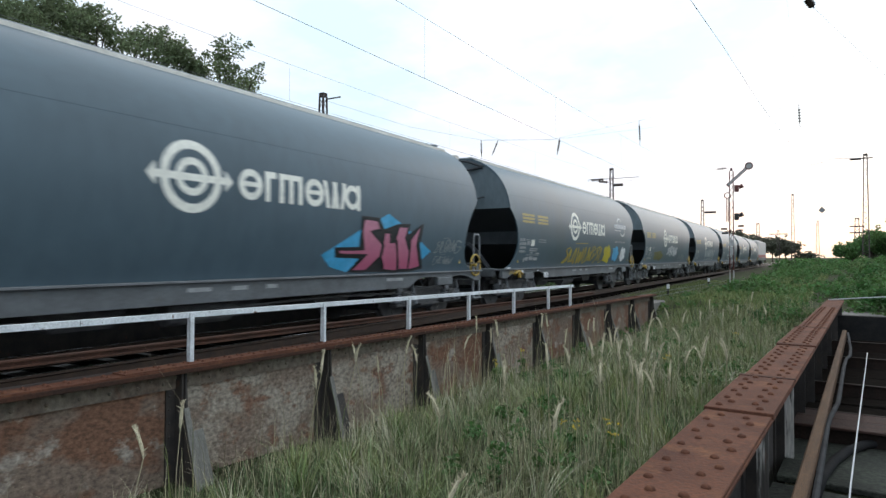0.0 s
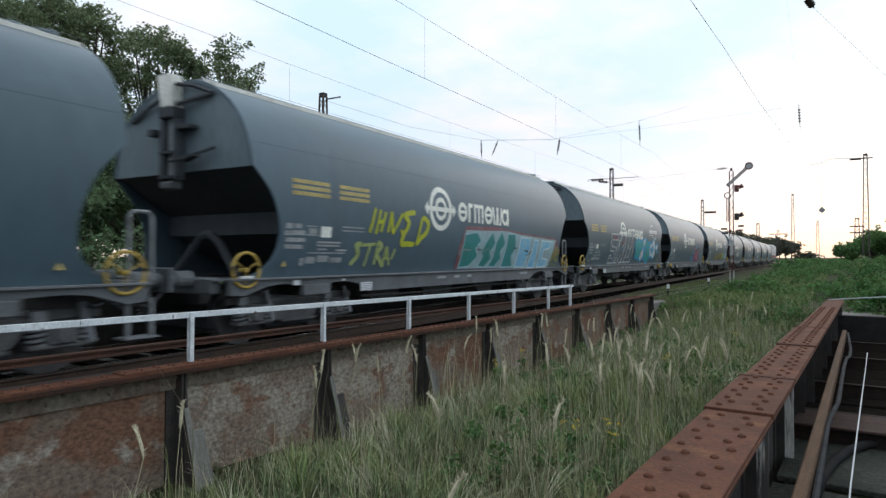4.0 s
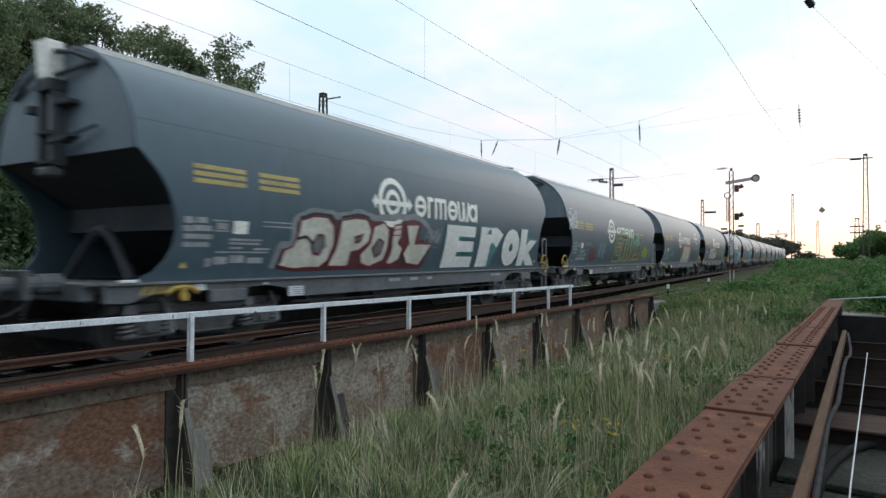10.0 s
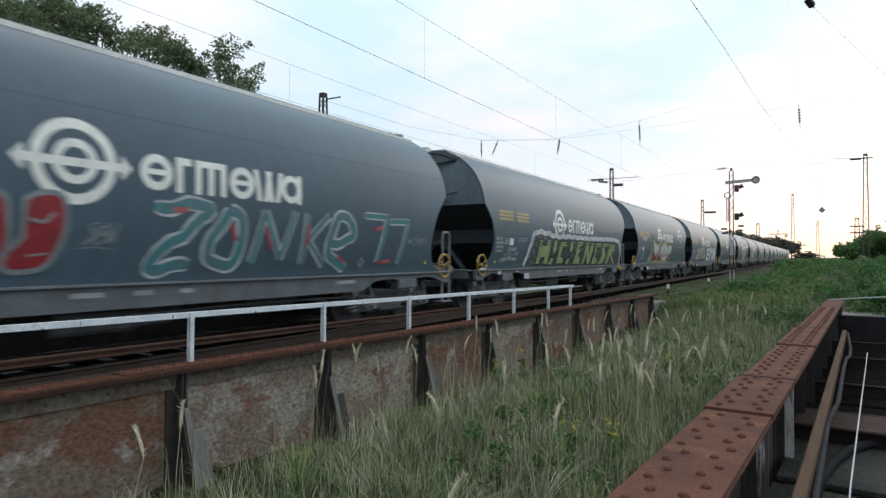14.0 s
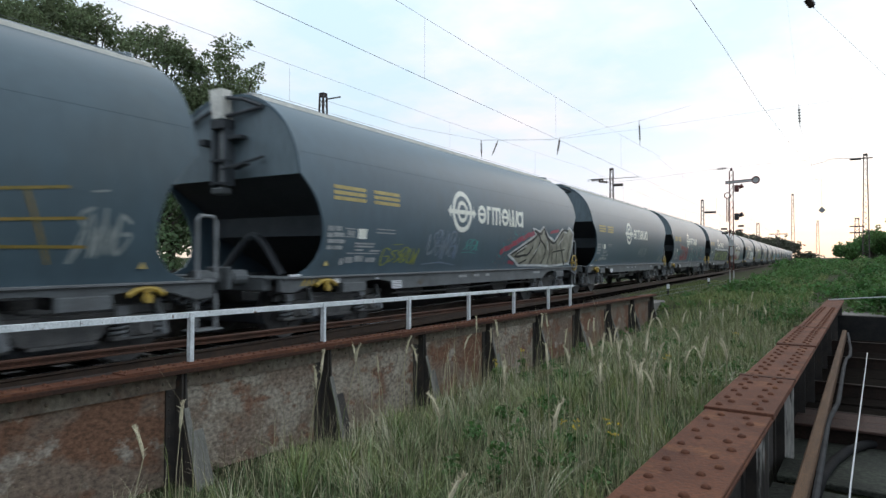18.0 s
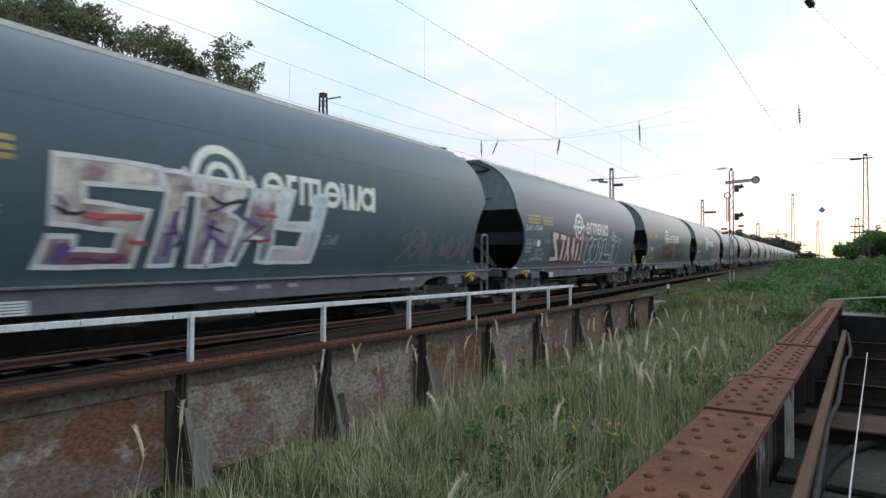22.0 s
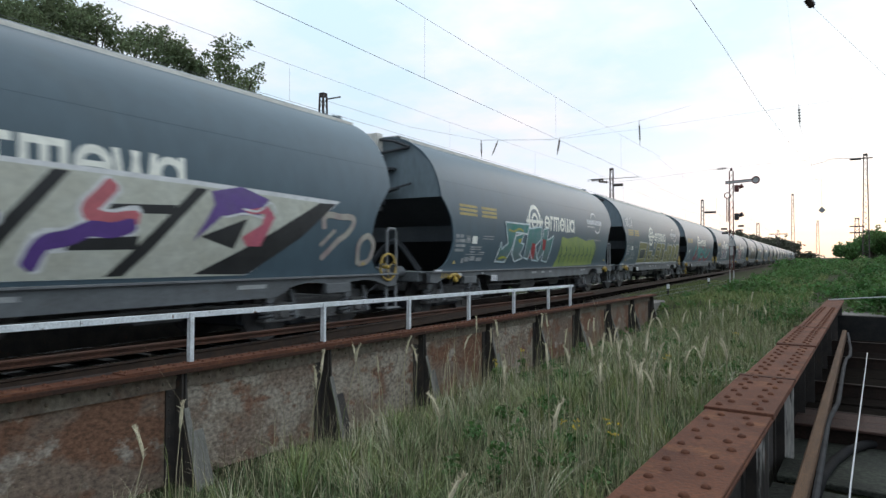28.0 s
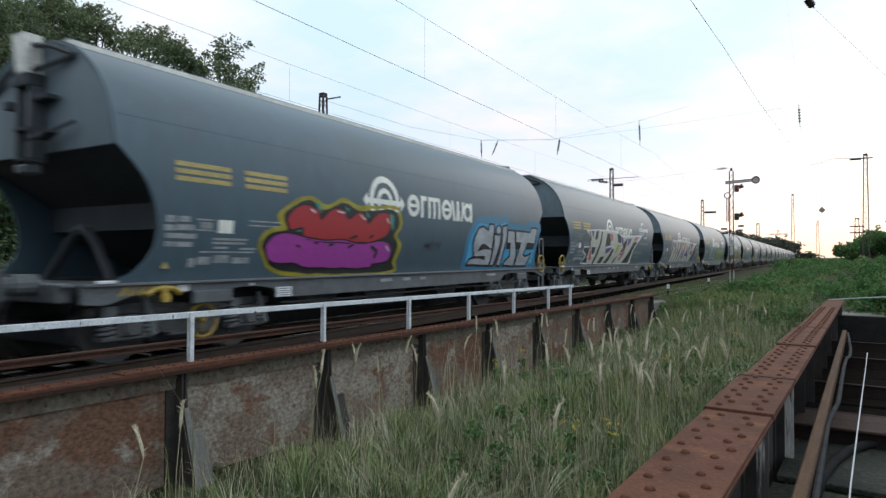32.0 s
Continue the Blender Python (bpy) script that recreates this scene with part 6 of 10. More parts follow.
        g_poly(w, [(5.55, 1.0), (5.95, 1.66), (6.05, 1.93), (8.15, 1.93), (8.36, 1.81), (8.37, 1.49), (8.19, 1.0)], ("beige",), 0.003)
        g_text(w, "AA", 5.85, 8.0, 1.0, 1.88, ("beige", "cream"), ("grey",), 0.05, 0.02, 0.1, lift_=0.004)
        g_tag(w, 45, 2.3, 3.2, 1.28, 1.68, ("pale", "mint"), 5)
        g_tag(w, 46, 8.5, 9.2, 1.1, 1.5, ("pale",), 3)
        g_owner(w)
    elif k == 5:
        g_panel(w, [(5.65, 2.18), (7.42, 2.18), (7.38, 2.08), (5.94, 2), (5.92, 1.8), (6.45, 1.83), (6.27, 1.12), (5.36, 1.12), (5.52, 1.52), (5.82, 1.52), (5.76, 1.36), (6.17, 1.35), (6.23, 1.69), (5.56, 1.64)], ("moss", "slate2"), ("lime_pale", "lime"), 0.05, 0)
        g_panel(w, [(6.71, 1.98), (7.19, 1.99), (6.93, 1.64), (7.02, 1.57), (6.8, 1.28), (6.41, 1.13), (6.62, 1.56), (6.48, 1.62)], ("moss", "slate2"), ("lime_pale", "lime"), 0.05, 0)
        g_panel(w, [(7.42, 2.17), (7.54, 2.09), (7.45, 1.77), (7.26, 1.14), (6.89, 1.13), (7.11, 1.71)], ("moss", "slate2"), ("lime_pale", "lime"), 0.05, 0)
        g_panel(w, [(7.58, 2.09), (8.27, 2.11), (7.83, 1.71), (8.02, 1.6), (7.65, 1.15), (7.3, 1.14), (7.5, 1.72)], ("moss", "slate2"), ("lime_pale", "lime"), 0.05, 0)
        g_panel(w, [(8.31, 2.23), (8.93, 2.25), (8.89, 1.92), (8.29, 1.14), (7.98, 1.14), (8.38, 1.85)], ("moss", "slate2"), ("lime_pale", "lime"), 0.05, 0)
        g_panel(w, [(8.93, 2.24), (9.28, 2.28), (9.2, 1.82), (9.41, 1.83), (9.44, 2.23), (9.93, 2.28), (9.43, 1.18), (8.41, 1.17), (8.57, 1.39), (9.16, 1.37), (9.16, 1.75), (8.81, 1.79)], ("moss", "slate2"), ("lime_pale", "lime"), 0.05, 0)
        g_flat(w, [(5.93, 1.79), (6.41, 1.82), (6.31, 1.25), (6.23, 1.26), (6.2, 1.35), (6.25, 1.69), (5.89, 1.7)], ("red", "orange"), 0.004)
        g_flat(w, [(7.88, 1.64), (8, 1.6), (7.66, 1.16), (7.52, 1.16)], ("red", "orange"), 0.004)
        g_flat(w, [(5.5, 1.46), (5.65, 1.47), (5.6, 1.33), (5.47, 1.33)], ("red", "orange"), 0.004)
        g_flat(w, [(8.56, 1.27), (9.22, 1.27), (9.32, 1.42), (9.34, 1.19), (8.48, 1.19)], ("red", "orange"), 0.004)
        g_flat(w, [(5.71, 1.34), (6.17, 1.34), (6.09, 1.17), (5.71, 1.2)], ("teal", "mint"), 0.004)
        g_flat(w, [(7.79, 2.08), (8.22, 2.09), (7.84, 1.72), (7.65, 1.76), (7.89, 1.88)], ("teal", "mint"), 0.004)
        g_flat(w, [(8.95, 2.23), (9.24, 2.25), (9.18, 1.82), (8.91, 1.78)], ("teal", "mint"), 0.004)
        g_flat(w, [(7.33, 1.4), (7.52, 1.42), (7.41, 1.15), (7.25, 1.16)], ("teal", "mint"), 0.004)
        g_flat(w, [(8.45, 2), (8.78, 2.07), (8.75, 1.86), (8.44, 1.75)], ("teal", "mint"), 0.004)
        g_lines(w, [[(5.72, 2.14), (5.83, 1.86), (5.73, 1.68)], [(6.03, 2.1), (6.5, 2.11)]], 0.1, ("pale", "slate2"), 0.002)
        g_lines(w, [[(6.36, 2.12), (6.78, 2.04), (7.23, 2.07)]], 0.09, ("char",), 0.005)
        g_blob(w, 17, 2.3, 3.15, 1.12, 1.62, ("dred", "slate2"), 0.08)
        g_tag(w, 47, 3.4, 4.3, 1.2, 1.84, ("sky_grey", "pale"), 6)
        g_tag(w, 48, 9.95, 11.0, 1.15, 1.78, ("acid", "yellow"), 5)
        g_tag(w, 49, 11.0, 12.2, 1.14, 1.78, ("pale",), 5)
        g_tag(w, 50, 0.15, 1.0, 2.15, 2.85, ("white",), 5)
    elif k == 6:
        g_lines(w, [[(2.15, 1.11), (2.25, 1.44), (2.5, 1.49), (2.53, 1.84), (2.91, 1.95), (3.26, 1.97), (3.48, 1.91), (3.86, 2.0), (4.3, 1.99), (4.54, 1.94), (4.92, 1.99), (5.93, 2.0), (6.46, 1.62)]], 0.11, ('slate', 'pale'), -0.009)
        g_flat(w, [(2.24, 1.11), (2.33, 1.42), (2.54, 1.46), (2.58, 1.86), (2.91, 1.93), (3.27, 1.94), (3.46, 1.83), (3.55, 1.92), (3.91, 1.99), (4.33, 1.97), (4.45, 1.89), (4.79, 1.94), (6.01, 1.99), (5.89, 1.61), (6.47, 1.61), (6.11, 1.05), (3.88, 1.07), (2.64, 1.06)], ('char', 'dred'), -0.003)
        g_panel(w, [(2.27, 1.14), (2.35, 1.39), (2.51, 1.43), (2.59, 1.56), (2.62, 1.83), (2.91, 1.89), (3.21, 1.9), (3.36, 1.77), (3.41, 1.49), (3.32, 1.22), (3.14, 1.12), (2.64, 1.1)], ('cream', 'beige'), ('dred', 'dred'), 0.03, 0.002)
        g_panel(w, [(3.56, 1.86), (3.86, 1.92), (4.22, 1.91), (4.36, 1.74), (4.31, 1.53), (4.08, 1.4), (3.86, 1.35), (3.82, 1.13), (3.34, 1.12), (3.47, 1.41)], ('cream', 'beige'), ('dred', 'dred'), 0.03, 0.002)
        g_panel(w, [(4.44, 1.81), (4.72, 1.88), (4.87, 1.77), (4.88, 1.43), (4.8, 1.22), (4.43, 1.11), (4.18, 1.17), (4.12, 1.33), (4.36, 1.51)], ('cream', 'beige'), ('dred', 'dred'), 0.03, 0.002)
        g_panel(w, [(5.05, 1.85), (5.28, 1.87), (5.27, 1.64), (5.2, 1.54), (5.37, 1.44), (5.28, 1.23), (5.05, 1.14), (4.91, 1.16), (5.01, 1.38), (5.0, 1.63)], ('cream', 'beige'), ('dred', 'dred'), 0.03, 0.002)
        g_panel(w, [(5.42, 1.88), (5.86, 1.89), (5.76, 1.53), (6.35, 1.54), (6.17, 1.3), (5.99, 1.12), (5.57, 1.15), (5.41, 1.34), (5.55, 1.54)], ('cream', 'beige'), ('dred', 'dred'), 0.03, 0.002)
        g_panel(w, [(2.89, 1.46), (3.01, 1.61), (3.16, 1.6), (3.19, 1.44), (3.08, 1.32), (2.95, 1.34)], ('slate2', 'grey'), ('dred', 'char'), 0.04, 0.008)
        g_panel(w, [(3.93, 1.61), (4.11, 1.65), (4.07, 1.55), (3.95, 1.52)], ('slate2', 'grey'), ('dred', 'char'), 0.04, 0.008)
        g_panel(w, [(4.43, 1.42), (4.6, 1.6), (4.74, 1.53), (4.69, 1.35), (4.54, 1.28)], ('slate2', 'grey'), ('dred', 'char'), 0.04, 0.008)
        g_lines(w, [[(2.59, 1.86), (2.91, 1.92), (3.27, 1.93), (3.37, 1.82)], [(3.55, 1.9), (3.88, 1.97), (4.3, 1.95)], [(2.6, 1.53), (2.75, 1.58), (2.91, 1.48)]], 0.045, ('black', 'char'), 0.002)
        g_lines(w, [[(5.01, 1.76), (5.27, 1.79)], [(5.01, 1.67), (5.27, 1.68)]], 0.03, ('red', 'dred'), 0.003)
        g_tag(w, 91, 6.05, 6.75, 1.45, 1.85, ("pale", "slate"), 4)
        g_text(w, "E", 6.85, 8.15, 1.06, 1.95, ("cream", "white"), ("teal", "dgreen"), 0.06, 0.07, 0.1, lift_=0.004)
        g_text(w, "r", 8.4, 9.6, 1.06, 1.98, ("cream", "white"), ("teal", "petrol"), 0.07, 0.075, 0.1, lift_=0.004)
        g_text(w, "o", 9.65, 10.65, 1.06, 1.98, ("cream", "white"), ("teal", "petrol"), 0.08, 0.075, 0.1, lift_=0.004)
        g_text(w, "k", 10.7, 11.9, 1.06, 2.0, ("cream", "white"), ("teal", "petrol"), 0.06, 0.075, 0.1, lift_=0.004)
    elif k == 7:
        g_flat(w, [(2.71, 1.22), (2.88, 1.31), (3.02, 1.45), (3.1, 1.69), (3.2, 1.88), (3.34, 1.93), (3.44, 1.64), (3.5, 1.35), (3.52, 1.05), (2.73, 1.05)], ('beige', 'rose_grey'), -0.001)
        g_lines(w, [[(3.28, 2.13), (3.4, 2.18), (3.64, 2.1), (3.91, 1.99), (4.3, 1.94), (4.76, 2.01), (5.23, 2.13)], [(5.27, 1.86), (5.63, 1.97), (5.84, 2.08), (6.13, 2.01)], [(7.15, 1.84), (7.34, 2.0), (8.05, 1.89)]], 0.11, ('char', 'black'), -0.008)
        g_lines(w, [[(3.08, 1.45), (3.26, 1.7), (3.34, 1.93)], [(3.19, 1.11), (3.38, 1.39), (3.39, 1.67)]], 0.05, ('slate', 'slate2'), 0.0)
        g_panel(w, [(3.47, 2.07), (3.6, 2.1), (3.88, 1.96), (4.26, 1.87), (4.72, 1.91), (5.18, 2.01), (5.24, 1.86), (5.52, 1.87), (5.81, 2.06), (6.13, 1.96), (6.33, 2.02), (6.84, 1.85), (7.12, 1.76), (7.3, 1.96), (7.64, 1.9), (8.05, 1.86), (7.84, 1.29), (7.56, 1.07), (6.63, 1.06), (4.55, 1.06), (3.63, 1.06), (3.67, 1.36), (3.63, 1.61), (3.52, 1.86)], ('silver', 'steel'), ('lime_pale', 'acid'), 0.055, 0)
        g_lines(w, [[(3.44, 1.99), (3.56, 1.79), (3.62, 1.47), (3.59, 1.08)]], 0.12, ('pale', 'jade'), 0.0)
        g_flat(w, [(3.69, 1.54), (3.91, 1.49), (4.08, 1.44), (4.21, 1.32), (4.2, 1.09), (3.66, 1.08), (3.7, 1.32)], ('red', 'dred'), 0.004)
        g_flat(w, [(4.57, 1.16), (4.84, 1.28), (5.24, 1.37), (5.27, 1.53), (5.51, 1.42), (5.5, 1.22), (5.76, 1.1), (4.59, 1.06)], ('red', 'dred'), 0.004)
        g_flat(w, [(4.82, 1.87), (5.18, 1.96), (5.11, 1.72), (4.91, 1.46), (4.75, 1.35), (4.48, 1.45), (4.7, 1.53), (4.86, 1.71)], ('red', 'dred'), 0.004)
        g_flat(w, [(5.79, 1.4), (6.2, 1.38), (6.16, 1.3), (5.83, 1.31)], ('red', 'dred'), 0.004)
        g_flat(w, [(7.38, 1.4), (7.82, 1.54), (7.79, 1.32), (7.51, 1.1), (6.92, 1.08), (7.1, 1.24)], ('red', 'dred'), 0.004)
        g_flat(w, [(4.27, 1.32), (4.58, 1.37), (4.51, 1.22), (4.25, 1.19)], ('red', 'dred'), 0.004)
        g_flat(w, [(3.46, 1.95), (3.58, 2.04), (3.64, 2.01), (3.52, 1.87)], ('red', 'dred'), 0.004)
        g_lines(w, [[(4.19, 1.07), (4.25, 1.17), (4.52, 1.2), (4.63, 1.36), (4.27, 1.36)], [(5.38, 1.22), (5.74, 1.19), (6.15, 1.07), (6.62, 1.08), (6.96, 1.18)], [(6.14, 1.96), (6.19, 1.72), (6.18, 1.48)], [(6.31, 1.53), (6.55, 1.39), (6.92, 1.37), (7.12, 1.5), (7.14, 1.76)], [(5.25, 1.85), (5.52, 1.85), (5.87, 2.04)], [(4.98, 1.35), (5.2, 1.63), (5.25, 1.85)], [(4.39, 1.45), (4.78, 1.33), (5.03, 1.37)], [(5.54, 1.29), (5.68, 1.52), (5.85, 1.59)], [(5.52, 1.83), (5.49, 1.6)]], 0.04, ('char', 'black'), 0.0)
        g_lines(w, [[(4.24, 1.13), (4.55, 1.17), (4.69, 1.33)], [(5.03, 1.39), (5.26, 1.62), (5.31, 1.82)], [(5.56, 1.19), (6.02, 1.05), (6.71, 1.03)], [(6.26, 1.51), (6.55, 1.35), (6.96, 1.34)]], 0.028, ('lime_pale', 'acid'), 0.003)
        g_lines(w, [[(2.68, 1.57), (2.85, 1.63), (3.05, 1.61)], [(2.92, 1.78), (2.97, 1.9)], [(8.23, 1.58), (8.48, 1.82), (8.93, 1.6)], [(8.3, 1.29), (8.78, 1.35), (8.65, 1.11)]], 0.06, ('lime', 'moss'), -0.008)
        g_tag(w, 51, 1.1, 2.2, 2.0, 2.22, ("white", "pale"), 6)
        g_tag(w, 52, 10.1, 11.4, 1.08, 1.5, ("teal", "mint"), 5)
        g_strokes(w, 2.8, 4.1, 0.77, 0.92, [[(0.02 + 0.14 * i, 0.05), (0.06 + 0.14 * i, 0.95), (0.11 + 0.14 * i, 0.2)] for i in range(7)], 0.03, ("lime",), 0.0)
        g_owner(w)
    elif k == 8:
        g_flat(w, [(3.24, 1.94), (4.01, 1.92), (5.48, 1.86), (7.42, 1.88), (11.42, 1.9), (12.08, 1.32), (12.08, 0.98), (2.5, 1.05), (2.69, 1.29), (2.98, 1.75)], ("slate2", "char"), 0)
        g_speckle(w, 8, 2.55, 4.6, 1.0, 1.95, 150, ("rose_grey", "pale"))
        g_speckle(w, 9, 4.4, 11.6, 1.0, 2.12, 220, ("pale", "slate"))
        g_lines(w, [[(2.46, 1.05), (2.64, 1.29), (2.74, 1.62), (3.1, 1.95), (4.01, 1.95), (4.7, 1.89), (5.91, 1.91), (7.42, 1.9), (9.35, 1.92), (11.33, 1.91), (11.92, 1.56), (12.12, 0.98)]], 0.14, ("white", "pale"), -0.004)
        g_lines(w, [[(2.48, 1.14), (2.66, 1.5), (2.97, 1.86)], [(2.58, 1.05), (2.77, 1.42), (3.03, 1.8)]], 0.05, ("pale", "slate"), -0.005)
        g_panel(w, [(3.36, 1.77), (3.65, 1.79), (3.64, 1.63), (3.91, 1.62), (3.95, 1.8), (4.28, 1.8), (4.26, 1.06), (3.88, 1.06), (3.87, 1.25), (3.61, 1.25), (3.6, 1.06), (3.29, 1.06)], ("lime_pale", "green"), ("black",), 0.05, 0.003)
        g_panel(w, [(4.63, 1.82), (4.8, 1.75), (4.81, 1.5), (4.64, 1.34), (4.49, 1.42), (4.49, 1.69)], ("lime_pale", "green"), ("black",), 0.05, 0.003)
        g_panel(w, [(4.41, 1.28), (4.69, 1.28), (4.61, 1.05), (4.26, 1.05)], ("lime_pale", "green"), ("black",), 0.05, 0.003)
        g_panel(w, [(5.09, 1.76), (5.66, 1.77), (5.65, 1.57), (5.28, 1.54), (5.25, 1.3), (5.5, 1.3), (5.56, 1.09), (4.94, 1.05), (4.97, 1.5)], ("lime_pale", "green"), ("black",), 0.05, 0.003)
        g_panel(w, [(6.1, 1.83), (6.29, 1.78), (6.28, 1.53), (6.1, 1.39), (5.96, 1.47), (5.97, 1.74)], ("lime_pale", "green"), ("black",), 0.05, 0.003)
        g_panel(w, [(5.89, 1.28), (6.12, 1.28), (6.06, 1.05), (5.71, 1.04)], ("lime_pale", "green"), ("black",), 0.05, 0.003)
        g_panel(w, [(6.68, 1.8), (7.26, 1.81), (7.23, 1.64), (6.87, 1.6), (7.16, 1.46), (6.87, 1.37), (7.18, 1.25), (7.2, 1.04), (6.44, 1.04)], ("lime_pale", "green"), ("black",), 0.05, 0.003)
        g_panel(w, [(7.54, 1.79), (7.84, 1.8), (7.97, 1.44), (8.14, 1.79), (8.46, 1.79), (8.26, 1.03), (7.95, 1.03), (7.7, 1.37), (7.65, 1.03), (7.37, 1.03)], ("lime_pale", "green"), ("black",), 0.05, 0.003)
        g_panel(w, [(8.66, 1.79), (9.29, 1.8), (9.25, 1.63), (8.84, 1.58), (8.79, 1.31), (9.09, 1.24), (9.12, 1.03), (8.45, 1.02)], ("lime_pale", "green"), ("black",), 0.05, 0.003)
        g_panel(w, [(9.44, 1.79), (10.21, 1.8), (10.16, 1.65), (9.78, 1.6), (10.11, 1.32), (9.79, 1.02), (9.2, 1.02), (9.49, 1.31)], ("lime_pale", "green"), ("black",), 0.05, 0.003)
        g_panel(w, [(10.3, 1.78), (11.07, 1.78), (11.14, 1.51), (10.83, 1.39), (11.56, 1.02), (11.11, 1.01), (10.6, 1.32), (10.5, 1.02), (10.09, 1.02)], ("lime_pale", "green"), ("black",), 0.05, 0.003)
        g_lines(w, [[(3.34, 1.7), (4.26, 1.71)], [(3.34, 1.62), (4.25, 1.62)], [(5.04, 1.69), (5.67, 1.69)], [(5.01, 1.61), (5.66, 1.6)], [(6.64, 1.71), (7.27, 1.71)], [(7.39, 1.7), (8.54, 1.7)], [(8.68, 1.69), (11.18, 1.69)], [(8.69, 1.63), (11.2, 1.62)]], 0.035, ("black",), 0)
        g_lines(w, [[(3.57, 1.19), (3.74, 1.23)], [(5.32, 1.35), (5.43, 1.38)], [(6.89, 1.31), (7.04, 1.32)], [(8.59, 1.31), (8.61, 1.45)], [(10.64, 1.24), (10.77, 1.32)], [(4.59, 1.59), (4.73, 1.62)], [(6.09, 1.58), (6.22, 1.61)]], 0.05, ("jade", "mint"), 0.001)
    elif k == 9:
        g_panel(w, [(2.53, 1.88), (2.65, 1.99), (3.0, 1.97), (3.3, 1.93), (3.29, 1.83), (2.95, 1.39), (3.26, 1.34), (3.23, 1.11), (2.68, 1.09), (2.58, 1.2), (2.66, 1.37), (2.99, 1.71), (2.64, 1.75)], ('dred', 'red'), ('pale', 'slate'), 0.055, 0, True)
        g_panel(w, [(3.34, 1.9), (3.51, 1.96), (3.74, 1.87), (3.86, 1.65), (3.79, 1.31), (3.62, 1.1), (3.33, 1.11), (3.25, 1.31), (3.32, 1.63)], ('dred', 'red'), ('pale', 'slate'), 0.055, 0, True)
        g_panel(w, [(3.93, 1.84), (4.12, 1.92), (4.33, 1.86), (4.38, 1.61), (4.37, 1.32), (4.24, 1.11), (3.97, 1.11), (3.86, 1.26), (4.06, 1.39), (3.92, 1.6)], ('dred', 'red'), ('pale', 'slate'), 0.055, 0, True)
        g_panel(w, [(4.51, 1.83), (4.83, 1.91), (4.91, 1.7), (4.87, 1.4), (4.72, 1.16), (4.41, 1.13), (4.34, 1.28), (4.51, 1.47)], ('dred', 'red'), ('pale', 'slate'), 0.055, 0, True)
        g_panel(w, [(2.48, 1.98), (2.47, 1.92), (2.41, 1.88), (2.34, 1.86), (2.27, 1.87), (2.22, 1.9), (2.2, 1.95), (2.22, 2.01), (2.26, 2.05), (2.34, 2.07), (2.41, 2.06), (2.46, 2.03)], ('dred', 'red'), ('pale', 'slate'), 0.055, 0, True)
        g_panel(w, [(3.64, 1.59), (3.63, 1.49), (3.59, 1.43), (3.53, 1.43), (3.48, 1.49), (3.45, 1.58), (3.45, 1.68), (3.5, 1.74), (3.55, 1.74), (3.61, 1.68)], ('petrol', 'slate'), ('pale', 'rose_grey'), 0.03, 0.006)
        g_lines(w, [[(2.28, 1.99), (2.43, 2.01)], [(2.27, 1.93), (2.41, 1.95)]], 0.03, ('pale',), 0.001)
        g_lines(w, [[(2.62, 1.83), (2.73, 1.93), (2.84, 1.84)], [(2.62, 1.89), (2.85, 1.89)], [(3.99, 1.69), (4.13, 1.64), (4.26, 1.72)], [(4.56, 1.66), (4.69, 1.62), (4.78, 1.71)], [(3.98, 1.31), (4.29, 1.33)], [(4.57, 1.28), (4.76, 1.32)], [(2.9, 1.18), (3.07, 1.19)]], 0.035, ('pale', 'rose_grey'), 0.002)
        g_lines(w, [[(5.9, 1.84), (6.68, 1.88), (5.86, 1.19), (6.4, 1.18)], [(6.98, 1.86), (6.77, 1.59), (6.71, 1.25), (7.04, 1.18), (7.2, 1.49), (7.19, 1.81), (6.98, 1.86)], [(7.41, 1.17), (7.57, 1.89)], [(7.57, 1.89), (7.92, 1.22)], [(7.92, 1.22), (8.15, 1.92)], [(8.4, 1.17), (8.46, 1.93)], [(8.91, 1.95), (8.46, 1.54)], [(8.46, 1.54), (8.92, 1.16)], [(9, 1.48), (9.53, 1.59), (9.41, 1.9), (9.07, 1.82), (8.99, 1.31), (9.42, 1.12)], [(9.87, 1.97), (10.56, 2)], [(10.51, 2), (10.31, 1.15)], [(10.61, 1.93), (11.2, 1.95)], [(11.16, 1.95), (10.97, 1.15)], [(9.8, 1.24), (9.89, 1.16)]], 0.19, ("white", "pale"), -0.008)
        g_lines(w, [[(5.9, 1.84), (6.68, 1.88), (5.86, 1.19), (6.4, 1.18)], [(6.98, 1.86), (6.77, 1.59), (6.71, 1.25), (7.04, 1.18), (7.2, 1.49), (7.19, 1.81), (6.98, 1.86)], [(7.41, 1.17), (7.57, 1.89)], [(7.57, 1.89), (7.92, 1.22)], [(7.92, 1.22), (8.15, 1.92)], [(8.4, 1.17), (8.46, 1.93)], [(8.91, 1.95), (8.46, 1.54)], [(8.46, 1.54), (8.92, 1.16)], [(9, 1.48), (9.53, 1.59), (9.41, 1.9), (9.07, 1.82), (8.99, 1.31), (9.42, 1.12)], [(9.87, 1.97), (10.56, 2)], [(10.51, 2), (10.31, 1.15)], [(10.61, 1.93), (11.2, 1.95)], [(11.16, 1.95), (10.97, 1.15)], [(9.8, 1.24), (9.89, 1.16)]], 0.13, ("teal", "slate"), -0.003)
